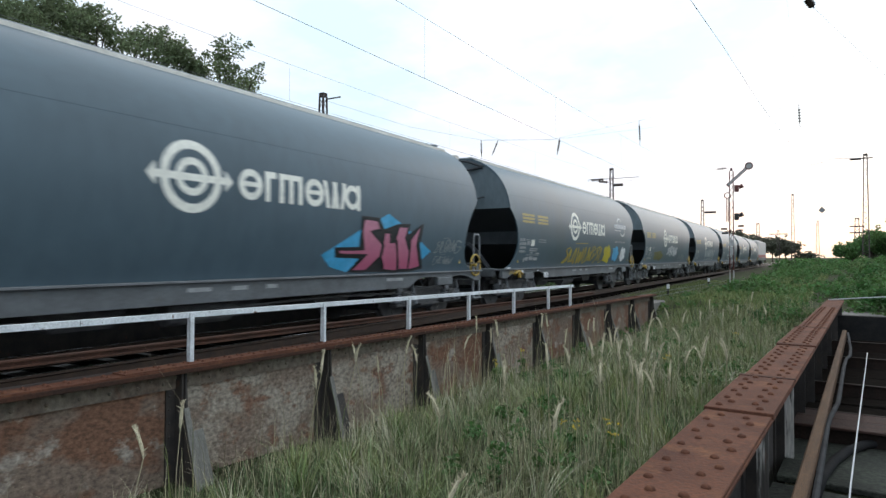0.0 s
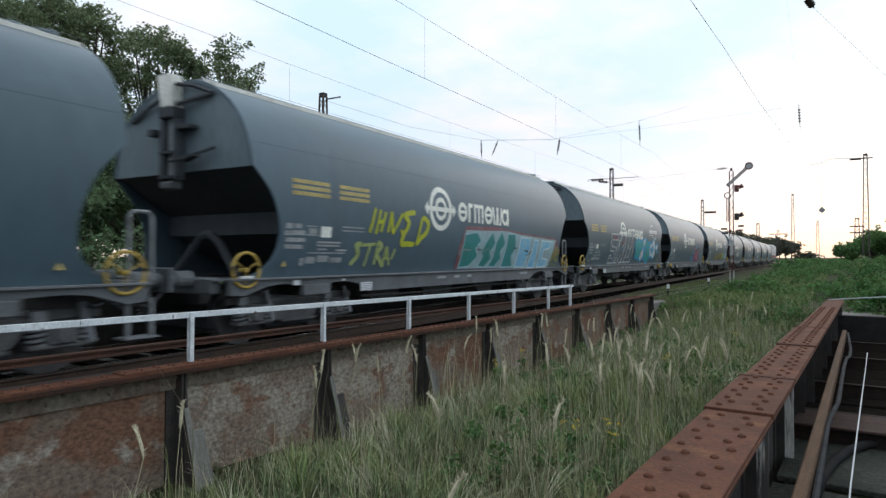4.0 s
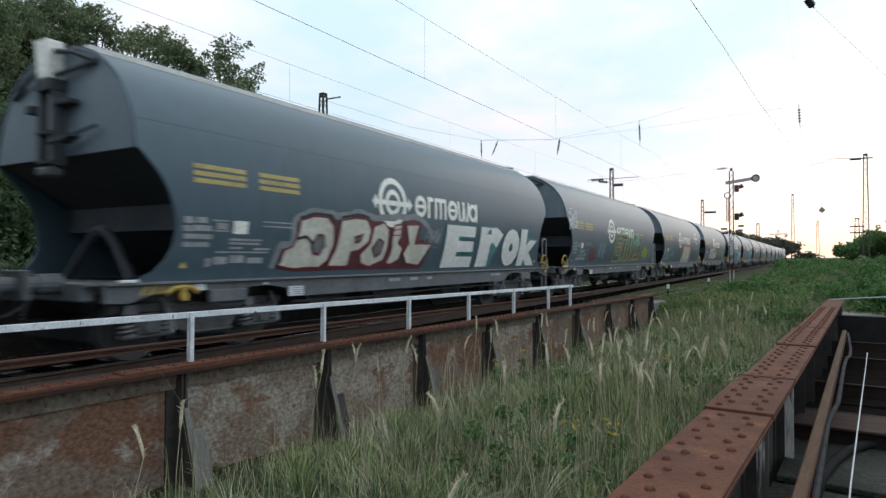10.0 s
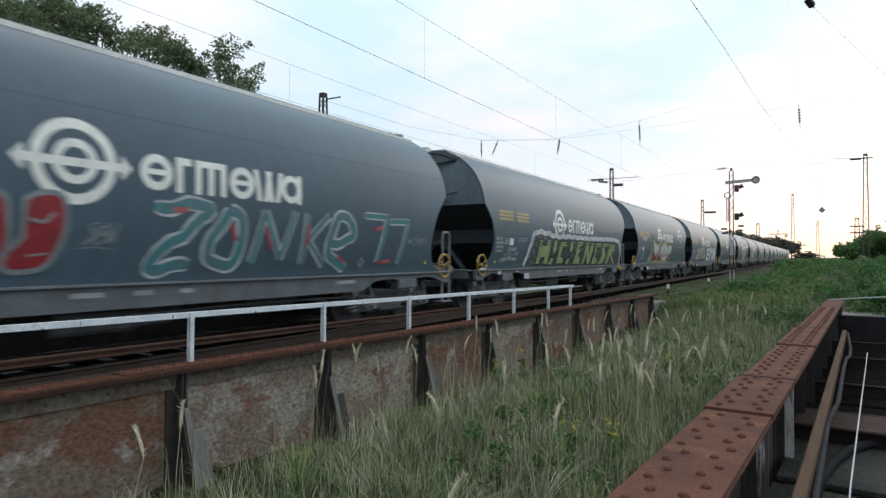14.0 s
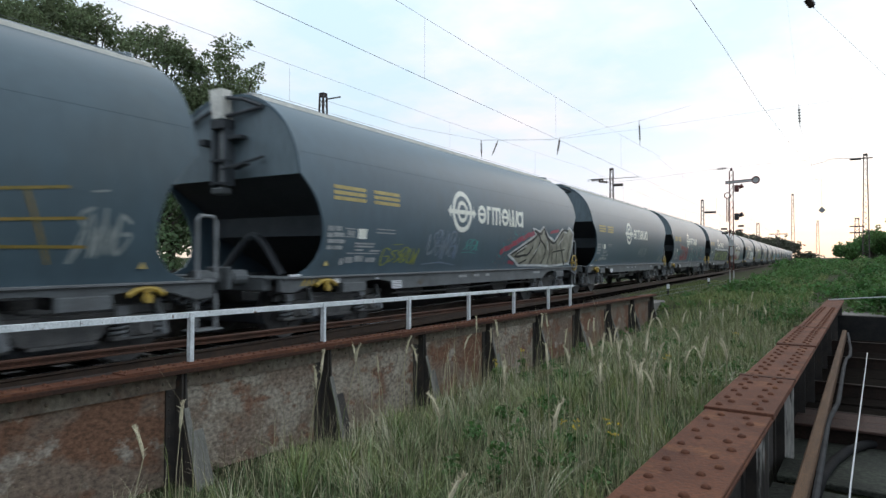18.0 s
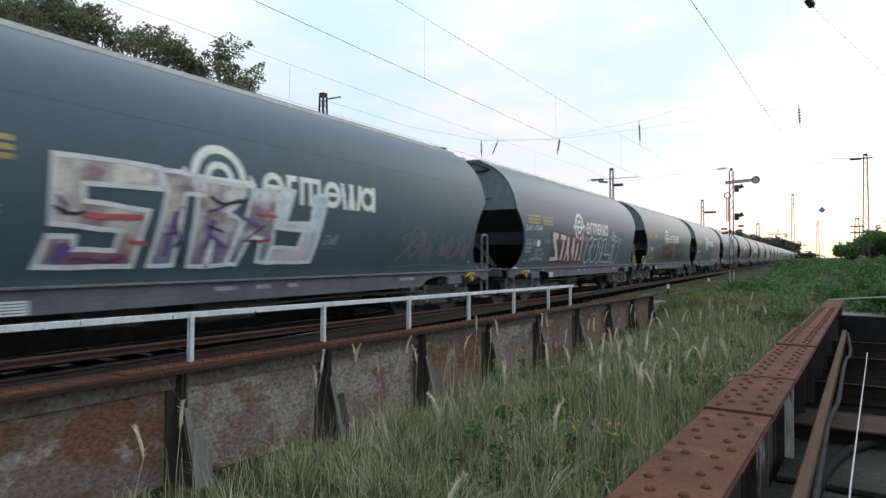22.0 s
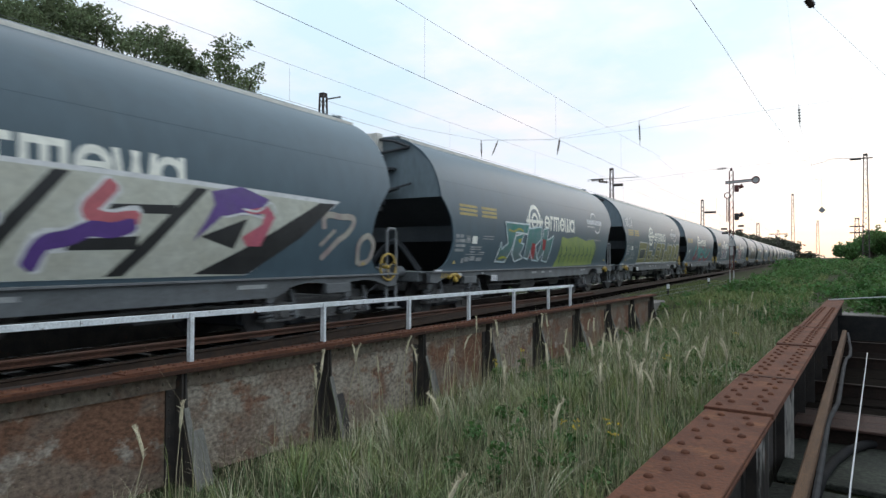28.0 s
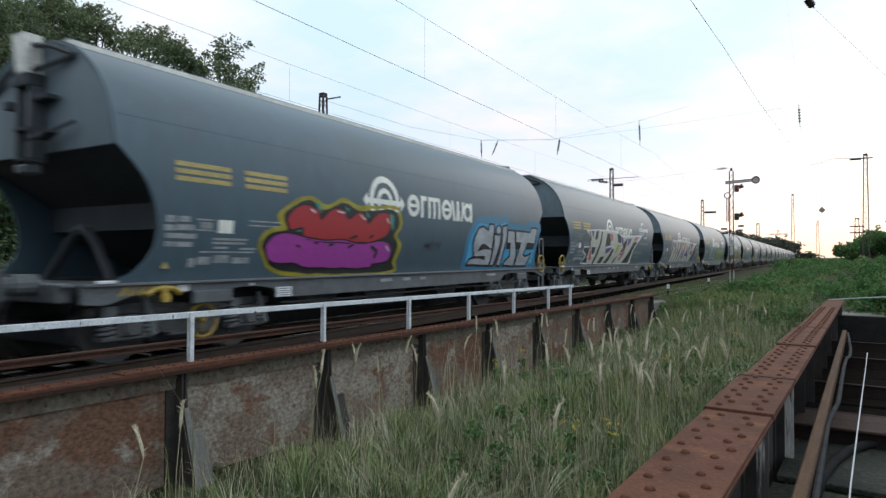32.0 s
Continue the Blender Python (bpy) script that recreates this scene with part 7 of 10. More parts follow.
        g_lines(w, [[(6.12, 1.85), (6.35, 1.83)], [(7, 1.69), (7.1, 1.48)], [(7.6, 1.68), (7.73, 1.37)], [(8.48, 1.77), (8.43, 1.44)], [(10.11, 1.75), (10.34, 1.79)], [(10.3, 1.17), (10.69, 1.2)], [(9.2, 1.31), (9.38, 1.21)]], 0.10, ("dred", "rose"), 0.001)
        g_tag(w, 53, 1.75, 2.4, 1.38, 1.66, ("mint", "petrol"), 5)
        g_tag(w, 54, 5.05, 5.5, 1.35, 1.65, ("pale",), 3)
        g_tag(w, 55, 11.2, 11.9, 1.5, 1.7, ("pale",), 4)
        g_tag(w, 39, 7.4, 8.0, 0.78, 0.9, ("pale",), 3)
        g_tag(w, 38, 9.0, 9.5, 0.78, 0.9, ("pale",), 3)
    elif k == 10:
        g_tag(w, 56, 10.9, 12.2, 1.05, 1.5, ("pale",), 4)
        g_tag(w, 57, 6.6, 8.4, 1.3, 1.7, ("pale",), 5)
    elif k == 11:
        g_lines(w, [[(6.99, 1.39), (7.52, 1.54), (8.12, 1.72), (9.18, 1.97)], [(7.6, 1.18), (7.94, 1.1)], [(10.26, 1.97), (10.98, 2.07)]], 0.13, ('red_grey', 'crimson'), -0.01)
        g_lines(w, [[(7.15, 1.63), (7.23, 1.39)], [(7.78, 1.89), (7.99, 1.82)], [(8.27, 1.92), (8.37, 1.79)], [(6.93, 1.34), (7.07, 1.29)]], 0.06, ('teal', 'petrol'), -0.009)
        g_panel(w, [(7.52, 1.34), (9.19, 1.88), (8.98, 2.05), (9.48, 1.99), (9.74, 2.12), (10.15, 1.87), (10.64, 1.75), (11.25, 2.12), (11.59, 2.03), (11.87, 2.19), (12.28, 2.03), (12.22, 1.08), (10.62, 1.03), (8.27, 1.07), (7.9, 1.21)], ('drab', 'beige'), ('white', 'pale'), 0.06, 0)
        g_lines(w, [[(7.67, 1.34), (9.24, 1.84), (9.08, 1.99), (9.54, 1.93), (9.78, 2.06), (10.16, 1.8), (10.63, 1.69), (11.22, 2.04), (11.8, 2.09)], [(7.88, 1.29), (8.72, 1.35), (9.04, 1.58)], [(8.98, 1.09), (9.51, 1.72), (9.29, 1.92)], [(9.51, 1.78), (9.99, 1.48), (9.8, 1.07)], [(9.8, 1.97), (10.3, 1.61), (10.36, 1.07)], [(10.42, 1.62), (10.72, 1.06)], [(10.76, 1.76), (11.11, 1.05)], [(10.59, 1.42), (11.61, 1.51)], [(11.39, 1.99), (11.17, 1.64), (11.78, 1.07)], [(8.26, 1.11), (8.75, 1.23)], [(7.95, 1.34), (8.5, 1.51)], [(11.96, 1.94), (11.96, 1.15)]], 0.06, ('char', 'black'), 0)
        g_lines(w, [[(8.01, 1.42), (8.57, 1.6)], [(9.14, 1.35), (9.53, 1.63)], [(10.0, 1.73), (10.22, 1.48)], [(10.98, 1.63), (11.34, 1.85)]], 0.03, ('white',), 0.002)
        g_strokes(w, 6.0, 7.2, 0.77, 0.90, [[(0.1, 0.2), (0.2, 0.9), (0.3, 0.2)], [(0.4, 0.1), (0.5, 0.9)], [(0.55, 0.9), (0.8, 0.8), (0.7, 0.1)], [(0.85, 0.5), (1.0, 0.5)]], 0.035, ("pink_pale", "white"), 0.0)
        g_speckle(w, 3, 6.6, 9.0, 1.0, 2.05, 90, ("red_grey", "teal"))
        g_tag(w, 58, 2.1, 3.35, 1.12, 1.52, ("lime", "olive"), 6)
        g_tag(w, 59, 3.5, 4.9, 1.1, 1.84, ("slate_blue", "pale"), 7)
        g_tag(w, 60, 5.05, 5.8, 1.36, 1.68, ("mint", "petrol"), 4)
    elif k == 12:
        g_panel(w, [(3.72, 1.81), (4.64, 1.93), (4.53, 1.6), (4.44, 1.21), (4.31, 1.08), (4.13, 1.1), (3.94, 1.39)], ('slate2', 'char'), ('ember', 'orange'), 0.05, 0)
        g_panel(w, [(4.66, 1.88), (4.81, 1.96), (4.98, 1.9), (5.0, 1.7), (4.78, 1.53), (4.65, 1.48)], ('slate2', 'char'), ('ember', 'orange'), 0.045, 0, True)
        g_panel(w, [(4.65, 1.48), (4.91, 1.57), (4.99, 1.37), (4.84, 1.14), (4.58, 1.13), (4.51, 1.28)], ('slate2', 'char'), ('ember', 'orange'), 0.045, 0, True)
        g_panel(w, [(5.05, 1.91), (5.27, 1.98), (5.51, 1.94), (5.55, 1.72), (5.36, 1.54), (5.09, 1.53)], ('slate2', 'char'), ('ember', 'orange'), 0.045, 0, True)
        g_panel(w, [(5.02, 1.49), (5.26, 1.54), (5.36, 1.37), (5.33, 1.13), (5.04, 1.12), (4.96, 1.28)], ('slate2', 'char'), ('ember', 'orange'), 0.045, 0, True)
        g_panel(w, [(5.65, 1.9), (5.87, 2.0), (6.08, 1.93), (6.06, 1.75), (5.72, 1.69)], ('slate2', 'char'), ('ember', 'orange'), 0.045, 0, True)
        g_panel(w, [(5.62, 1.59), (5.89, 1.74), (6.1, 1.66), (6.14, 1.29), (5.99, 1.13), (5.44, 1.11), (5.41, 1.41)], ('slate2', 'char'), ('ember', 'orange'), 0.045, 0, True)
        g_panel(w, [(6.23, 1.99), (6.48, 2.05), (6.62, 1.92), (6.57, 1.77), (6.25, 1.73)], ('slate2', 'char'), ('ember', 'orange'), 0.045, 0, True)
        g_panel(w, [(6.14, 1.61), (6.51, 1.72), (6.66, 1.58), (6.58, 1.29), (6.3, 1.12), (6.11, 1.15)], ('slate2', 'char'), ('ember', 'orange'), 0.045, 0, True)
        g_panel(w, [(7.27, 1.86), (7.57, 2.04), (7.74, 1.94), (7.73, 1.67), (7.41, 1.45), (7.24, 1.55)], ('slate2', 'char'), ('ember', 'orange'), 0.045, 0, True)
        g_panel(w, [(7.82, 2.0), (8.25, 2.05), (8.36, 1.8), (8.29, 1.63), (7.86, 1.62)], ('slate2', 'char'), ('ember', 'orange'), 0.045, 0, True)
        g_panel(w, [(8.39, 1.97), (8.72, 2.05), (8.75, 1.7), (8.43, 1.63)], ('slate2', 'char'), ('ember', 'orange'), 0.045, 0, True)
        g_panel(w, [(8.8, 2.0), (9.07, 2.04), (9.1, 1.71), (8.84, 1.68)], ('slate2', 'char'), ('ember', 'orange'), 0.045, 0, True)
        g_panel(w, [(9.12, 2.02), (9.31, 2.06), (9.34, 1.72), (9.16, 1.69)], ('slate2', 'char'), ('ember', 'orange'), 0.045, 0, True)
        g_panel(w, [(9.39, 2.06), (9.64, 2.08), (9.68, 1.67), (9.43, 1.63)], ('slate2', 'char'), ('ember', 'orange'), 0.045, 0, True)
        g_panel(w, [(7.34, 1.39), (7.78, 1.59), (7.86, 1.23), (7.58, 1.1), (7.33, 1.13)], ('slate2', 'char'), ('ember', 'orange'), 0.045, 0, True)
        g_panel(w, [(7.83, 1.56), (8.3, 1.6), (8.36, 1.18), (7.91, 1.1)], ('slate2', 'char'), ('ember', 'orange'), 0.045, 0, True)
        g_panel(w, [(8.35, 1.57), (8.77, 1.61), (8.88, 1.17), (8.44, 1.09)], ('slate2', 'char'), ('ember', 'orange'), 0.045, 0, True)
        g_panel(w, [(8.82, 1.59), (9.27, 1.63), (9.35, 1.17), (8.92, 1.08)], ('slate2', 'char'), ('ember', 'orange'), 0.045, 0, True)
        g_panel(w, [(9.29, 1.57), (9.84, 1.58), (9.88, 1.23), (9.44, 1.07)], ('slate2', 'char'), ('ember', 'orange'), 0.045, 0, True)
        g_lines(w, [[(10.02, 1.88), (11.03, 1.99)], [(10.18, 1.62), (11.21, 1.68)], [(10.19, 1.36), (11.23, 1.37)], [(10.26, 1.95), (10.38, 1.16)], [(10.64, 1.94), (10.88, 1.19)]], 0.05, ('olive', 'ochre'), -0.006)
        g_tag(w, 61, 2.2, 3.3, 1.2, 1.6, ("orange",), 7)
        g_tag(w, 62, 2.75, 3.4, 1.7, 1.92, ("pale",), 5)
        g_tag(w, 63, 11.05, 11.75, 1.2, 2.0, ("pale",), 4)
    elif k == 13:
        g_flat(w, [(2.37, 1.85), (2.94, 1.97), (3.99, 1.96), (5.32, 2), (5.5, 1.3), (4.42, 1.14), (2.85, 1.16), (2.47, 1.29)], ("moss", "slate2"), -0.003)
        g_speckle(w, 7, 2.2, 5.4, 1.1, 1.95, 60, ("olive", "acid"))
        g_panel(w, [(2.51, 2.05), (3.1, 2), (3.07, 1.8), (2.9, 1.77), (3.28, 1.16), (2.48, 1.14), (2.51, 1.31), (2.89, 1.31), (2.55, 1.75)], ("white", "pink_pale"), ("char", "red"), 0.06, 0)
        g_panel(w, [(3.2, 2.01), (3.79, 1.95), (3.74, 1.77), (3.58, 1.76), (3.55, 1.14), (3.31, 1.16), (3.42, 1.78), (3.19, 1.78)], ("white", "pink_pale"), ("red", "dred"), 0.06, 0)
        g_panel(w, [(3.84, 1.95), (4.02, 1.92), (4.09, 1.75), (4.06, 1.57), (4.32, 1.15), (4.09, 1.11), (3.92, 1.34), (3.85, 1.14), (3.66, 1.14), (3.79, 1.6)], ("white", "pink_pale"), ("char", "red"), 0.06, 0)
        g_panel(w, [(4.36, 1.94), (4.58, 1.93), (4.65, 1.15), (4.45, 1.15), (4.36, 1.39), (4.24, 1.13), (4.27, 1.53)], ("white", "pink_pale"), ("char", "red"), 0.06, 0)
        g_panel(w, [(4.76, 1.75), (4.97, 1.76), (4.95, 1.14), (4.68, 1.15)], ("white", "pink_pale"), ("red", "dred"), 0.06, 0)
        g_panel(w, [(4.82, 1.95), (5.02, 1.98), (5, 1.84), (4.83, 1.83)], ("white", "pink_pale"), ("red", "dred"), 0.06, 0)
        g_panel(w, [(5.31, 2.1), (5.43, 2.26), (5.43, 2.11), (5.33, 1.35), (5.47, 1.14), (5.06, 1.14), (5.21, 1.4), (5.22, 1.8), (5.05, 1.69)], ("white", "pink_pale"), ("red", "dred"), 0.06, 0)
        g_panel(w, [(5.93, 1.83), (6.44, 1.97), (6.43, 1.64), (6.21, 1.66), (6.11, 1.47), (6.33, 1.3), (6.08, 1.11), (5.79, 1.14), (5.67, 1.41)], ("body", "slate2"), ("white", "pale"), 0.06, 0, True)
        g_panel(w, [(6.58, 1.89), (6.97, 1.88), (7.07, 1.54), (6.88, 1.16), (6.52, 1.13), (6.33, 1.36), (6.37, 1.72)], ("body", "slate2"), ("white", "pale"), 0.06, 0, True)
        g_panel(w, [(7.26, 1.95), (7.57, 1.88), (7.64, 1.49), (7.41, 1.1), (7.13, 1.12), (7.08, 1.54)], ("body", "slate2"), ("white", "pale"), 0.06, 0, True)
        g_panel(w, [(7.75, 1.92), (8.07, 1.93), (8.03, 1.37), (8.69, 1.38), (8.73, 1.11), (7.62, 1.11)], ("body", "slate2"), ("white", "pale"), 0.06, 0)
        g_panel(w, [(8.95, 1.72), (9.13, 1.73), (9.13, 1.1), (8.88, 1.1)], ("body", "slate2"), ("white", "pale"), 0.06, 0)
        g_panel(w, [(9.44, 1.93), (9.74, 1.8), (9.77, 1.38), (9.48, 1.07), (9.08, 1.14), (9.16, 1.72)], ("body", "slate2"), ("white", "pale"), 0.06, 0, True)
        g_speckle(w, 6, 5.3, 9.6, 1.1, 1.95, 70, ("pale", "white"))
        g_lines(w, [[(5.49, 1.92), (5.55, 1.92), (5.53, 1.79)], [(5.67, 1.92), (5.75, 1.92), (5.73, 1.78)], [(9.79, 1.98), (9.89, 1.97), (9.87, 1.81)], [(10.01, 1.97), (10.15, 1.97), (10.11, 1.8)], [(6.7, 1.7), (6.68, 1.36)], [(7.34, 1.72), (7.34, 1.31)], [(9.5, 1.69), (9.43, 1.35)]], 0.05, ("white", "pale"), -0.002)
        g_panel(w, [(9.01, 2.22), (9.09, 2.09), (9.32, 2.1), (9.14, 2.01), (9.22, 1.89), (9.02, 1.96), (8.85, 1.87), (8.9, 2), (8.72, 2.07), (8.94, 2.08)], ("body", "slate2"), ("white",), 0.05, 0)
        for i in range(9):
            y, z = 5.6 + 0.55 * i, 1.3 + 0.75 * ((i * 37) % 10) / 10
            g_strokes(w, y, y + 0.14, z, z + 0.14, [[(0.5, 0), (0.5, 1)], [(0, 0.5), (1, 0.5)]], 0.03, ("white",), 0.004)
        g_tag(w, 64, 10.9, 11.4, 1.25, 1.75, ("pale",), 3)
        g_tag(w, 37, 0.45, 1.75, 1.98, 2.2, ("white", "pale"), 7)
    elif k == 14:
        g_panel(w, [(2.94, 2.31), (4.13, 2.31), (4.15, 2.06), (3.24, 2.04), (3.25, 1.86), (4, 1.8), (3.85, 1.17), (2.82, 1.17), (2.91, 1.49), (3.19, 1.48), (3.18, 1.35), (3.62, 1.35), (3.67, 1.56), (2.93, 1.61)], fade("cream", "rose_grey", "red_grey"), ("white",), 0.055, 0)
        g_panel(w, [(4.16, 2.29), (4.76, 2.27), (4.73, 2.04), (4.48, 2.03), (4.37, 1.18), (4.06, 1.17), (4.23, 2.04)], fade("cream", "rose_grey", "slate_blue"), ("white",), 0.055, 0)
        g_panel(w, [(4.58, 2.23), (5.4, 2.21), (5.4, 2.11), (5.09, 1.87), (5.34, 1.75), (5.18, 1.17), (4.91, 1.16), (4.9, 1.5), (4.83, 1.16), (4.59, 1.16), (4.65, 2.04)], fade("cream", "rose_grey", "violet"), ("white",), 0.055, 0)
        g_panel(w, [(5.52, 2.17), (5.95, 2.2), (5.97, 1.97), (5.93, 1.2), (5.68, 1.21), (5.71, 1.54), (5.52, 1.54), (5.34, 1.18), (5.15, 1.19), (5.42, 1.78)], fade("white", "rose_grey", "slate_blue"), ("white",), 0.055, 0)
        g_panel(w, [(6.06, 2.24), (6.33, 2.23), (6.16, 1.76), (6.68, 1.78), (6.75, 2.19), (7.07, 2.24), (6.76, 1.2), (5.84, 1.2), (5.92, 1.41), (6.44, 1.41), (6.54, 1.66), (5.96, 1.69)], fade("white", "ice", "pink_pale"), ("white",), 0.055, 0)
        g_lines(w, [[(2.99, 1.89), (3.1, 1.74), (3.03, 1.7)], [(3.17, 1.26), (3.52, 1.23), (3.75, 1.29)], [(4.3, 1.68), (4.45, 1.89)], [(4.78, 1.83), (5.12, 1.95), (5.32, 2.04)], [(4.21, 1.53), (4.41, 1.57)], [(5.47, 1.48), (5.63, 1.51)]], 0.035, ("dred", "purple"), 0.004)
        g_lines(w, [[(2.97, 1.22), (3.05, 1.37), (3.16, 1.32)], [(4.23, 1.29), (4.38, 1.83)], [(4.81, 1.39), (4.9, 1.75)]], 0.12, ("violet", "purple"), 0.002)
        g_tag(w, 36, 0.3, 1.23, 1.04, 1.4, ("pale", "white"), 5)
        g_tag(w, 65, 8.9, 11.9, 1.06, 1.86, ("slate", "drab"), 9)
        g_tag(w, 35, 6.97, 7.35, 1.4, 1.66, ("pale",), 3)
        g_lines(w, [[(2.95, 1.78), (3.13, 1.71), (3.27, 1.76)], [(4.34, 1.74), (4.45, 1.37), (4.44, 1.18)], [(4.83, 2.05), (5.08, 1.95), (5.45, 2.05)], [(4.8, 1.66), (5.07, 1.6)], [(5.41, 1.47), (5.78, 1.71)]], 0.035, ('char', 'black'), 0.006)
        g_lines(w, [[(3.27, 1.73), (3.58, 1.7), (3.94, 1.74)], [(3.77, 1.45), (4.01, 1.42)], [(5.61, 1.87), (5.98, 1.84)], [(5.61, 1.47), (5.91, 1.52)]], 0.06, ('red', 'rose'), 0.005)
        g_lines(w, [[(4.35, 1.38), (4.52, 1.55)], [(4.87, 1.53), (5.14, 1.39)], [(5.32, 1.8), (5.68, 1.7)]], 0.08, ('purple', 'slate_blue'), 0.004)
    elif k == 15:
        g_lines(w, [[(3.2, 1.18), (3.78, 1.24), (4.43, 1.34), (4.7, 1.38)], [(3.48, 1.39), (4, 1.6), (4.34, 1.86), (4.48, 2.13)], [(5.42, 1.91), (5.73, 1.95)], [(6.07, 1.44), (6.33, 1.57)], [(6.6, 1.88), (7.05, 1.94), (7.07, 1.79)], [(5.84, 1.22), (6.14, 1.14), (6.65, 1.22), (7.15, 1.32), (7.39, 1.51)], [(6.6, 1.42), (7.04, 1.5)], [(7.66, 1.31), (8.17, 1.15), (8.93, 1.21), (9.65, 1.34), (10.4, 1.77), (10.2, 2.02)], [(8.6, 1.88), (8.77, 2.01)], [(5.01, 1.39), (5.23, 1.45)], [(5.6, 1.67), (5.75, 1.71)]], 0.27, ('red_grey', 'red_grey'), -0.012)
        g_lines(w, [[(3.22, 1.37), (3.43, 1.63), (3.68, 1.83), (4.21, 2.01)], [(3.33, 1.46), (3.64, 1.61)], [(5.01, 1.39), (5.35, 1.6), (5.75, 1.59), (5.69, 1.4), (5.29, 1.38)], [(4.83, 1.71), (5.05, 1.79), (5.33, 1.86), (5.63, 1.82), (5.95, 1.88)], [(5.69, 1.4), (5.98, 1.64), (6.24, 1.86), (6.35, 1.97)], [(6.5, 1.69), (6.73, 1.84), (6.93, 1.87)], [(6.06, 1.22), (6.51, 1.28), (6.95, 1.32), (7.13, 1.55), (6.95, 1.66)], [(7.11, 1.66), (7.49, 1.62), (7.67, 1.42), (7.91, 1.52)], [(7.7, 1.42), (7.96, 1.66), (8.1, 1.83), (8.4, 1.87)], [(8.07, 1.23), (8.54, 1.31), (8.99, 1.31), (9.41, 1.5), (9.87, 1.72), (10.28, 1.88)]], 0.27, ('petrol', 'petrol'), -0.01)
        g_lines(w, [[(3.2, 1.18), (3.78, 1.24), (4.43, 1.34), (4.7, 1.38)], [(3.48, 1.39), (4, 1.6), (4.34, 1.86), (4.48, 2.13)], [(5.42, 1.91), (5.73, 1.95)], [(6.07, 1.44), (6.33, 1.57)], [(6.6, 1.88), (7.05, 1.94), (7.07, 1.79)], [(5.84, 1.22), (6.14, 1.14), (6.65, 1.22), (7.15, 1.32), (7.39, 1.51)], [(6.6, 1.42), (7.04, 1.5)], [(7.66, 1.31), (8.17, 1.15), (8.93, 1.21), (9.65, 1.34), (10.4, 1.77), (10.2, 2.02)], [(8.6, 1.88), (8.77, 2.01)], [(5.01, 1.39), (5.23, 1.45)], [(5.6, 1.67), (5.75, 1.71)]], 0.15, ('crimson', 'dred'), -0.006)
        g_lines(w, [[(3.22, 1.37), (3.43, 1.63), (3.68, 1.83), (4.21, 2.01)], [(3.33, 1.46), (3.64, 1.61)], [(5.01, 1.39), (5.35, 1.6), (5.75, 1.59), (5.69, 1.4), (5.29, 1.38)], [(4.83, 1.71), (5.05, 1.79), (5.33, 1.86), (5.63, 1.82), (5.95, 1.88)], [(5.69, 1.4), (5.98, 1.64), (6.24, 1.86), (6.35, 1.97)], [(6.5, 1.69), (6.73, 1.84), (6.93, 1.87)], [(6.06, 1.22), (6.51, 1.28), (6.95, 1.32), (7.13, 1.55), (6.95, 1.66)], [(7.11, 1.66), (7.49, 1.62), (7.67, 1.42), (7.91, 1.52)], [(7.7, 1.42), (7.96, 1.66), (8.1, 1.83), (8.4, 1.87)], [(8.07, 1.23), (8.54, 1.31), (8.99, 1.31), (9.41, 1.5), (9.87, 1.72), (10.28, 1.88)]], 0.17, ('mint', 'teal'), -0.002)
        g_lines(w, [[(3.47, 1.42), (3.85, 1.59), (4.26, 1.91)], [(3.99, 1.28), (4.5, 1.38), (4.79, 1.54), (5.11, 1.71)], [(5.95, 1.44), (6.2, 1.65), (6.43, 1.78), (6.99, 1.9)], [(6.13, 1.16), (6.65, 1.24), (7.08, 1.34)], [(7.86, 1.42), (8.21, 1.62), (8.61, 1.83)], [(8.92, 1.23), (9.64, 1.39), (10.1, 1.62)], [(4.86, 1.46), (5.07, 1.61), (5.43, 1.77)]], 0.04, ('white', 'pale'), 0.003)
        g_lines(w, [[(10.29, 1.49), (10.6, 1.43), (10.84, 1.42), (11.08, 1.28)], [(11.09, 1.25), (11.09, 1.46), (11.32, 1.44)], [(11.24, 1.46), (11.54, 1.34), (11.6, 1.47)], [(9.59, 1.23), (9.4, 1.21), (9.58, 1.15), (9.47, 1.12)]], 0.03, ('pale', 'slate'), 0)
    elif k == 16:
        g_panel(w, [(2.74, 1.95), (4.19, 1.93), (4.01, 1.02), (2.57, 1.03)], ("khaki", "olive"), ("white", "pale"), 0.045, 0)
        g_panel(w, [(2.95, 1.64), (3.87, 1.65), (3.78, 1.22), (2.86, 1.2)], ("slate2", "char"), ("white", "yellow"), 0.028, 0.006)
        g_panel(w, [(4.4, 1.92), (4.63, 1.92), (4.66, 1.57), (5.37, 1.59), (5.27, 1.02), (4.23, 1.03), (4.33, 1.61)], ("khaki", "olive"), ("white", "pale"), 0.045, 0)
        g_panel(w, [(4.62, 1.39), (5.06, 1.4), (4.99, 1.21), (4.57, 1.21)], ("slate2", "char"), ("white", "yellow"), 0.028, 0.006)
        g_panel(w, [(5.62, 1.97), (5.91, 1.98), (5.89, 1.72), (5.58, 1.71)], ("khaki", "olive"), ("white", "pale"), 0.045, 0)
        g_panel(w, [(5.54, 1.35), (5.84, 1.35), (5.74, 1.04), (5.4, 1.02)], ("khaki", "olive"), ("white", "pale"), 0.045, 0)
        g_panel(w, [(6.18, 1.99), (7.25, 1.97), (7.06, 1.03), (5.95, 1.03)], ("khaki", "olive"), ("white", "pale"), 0.045, 0)
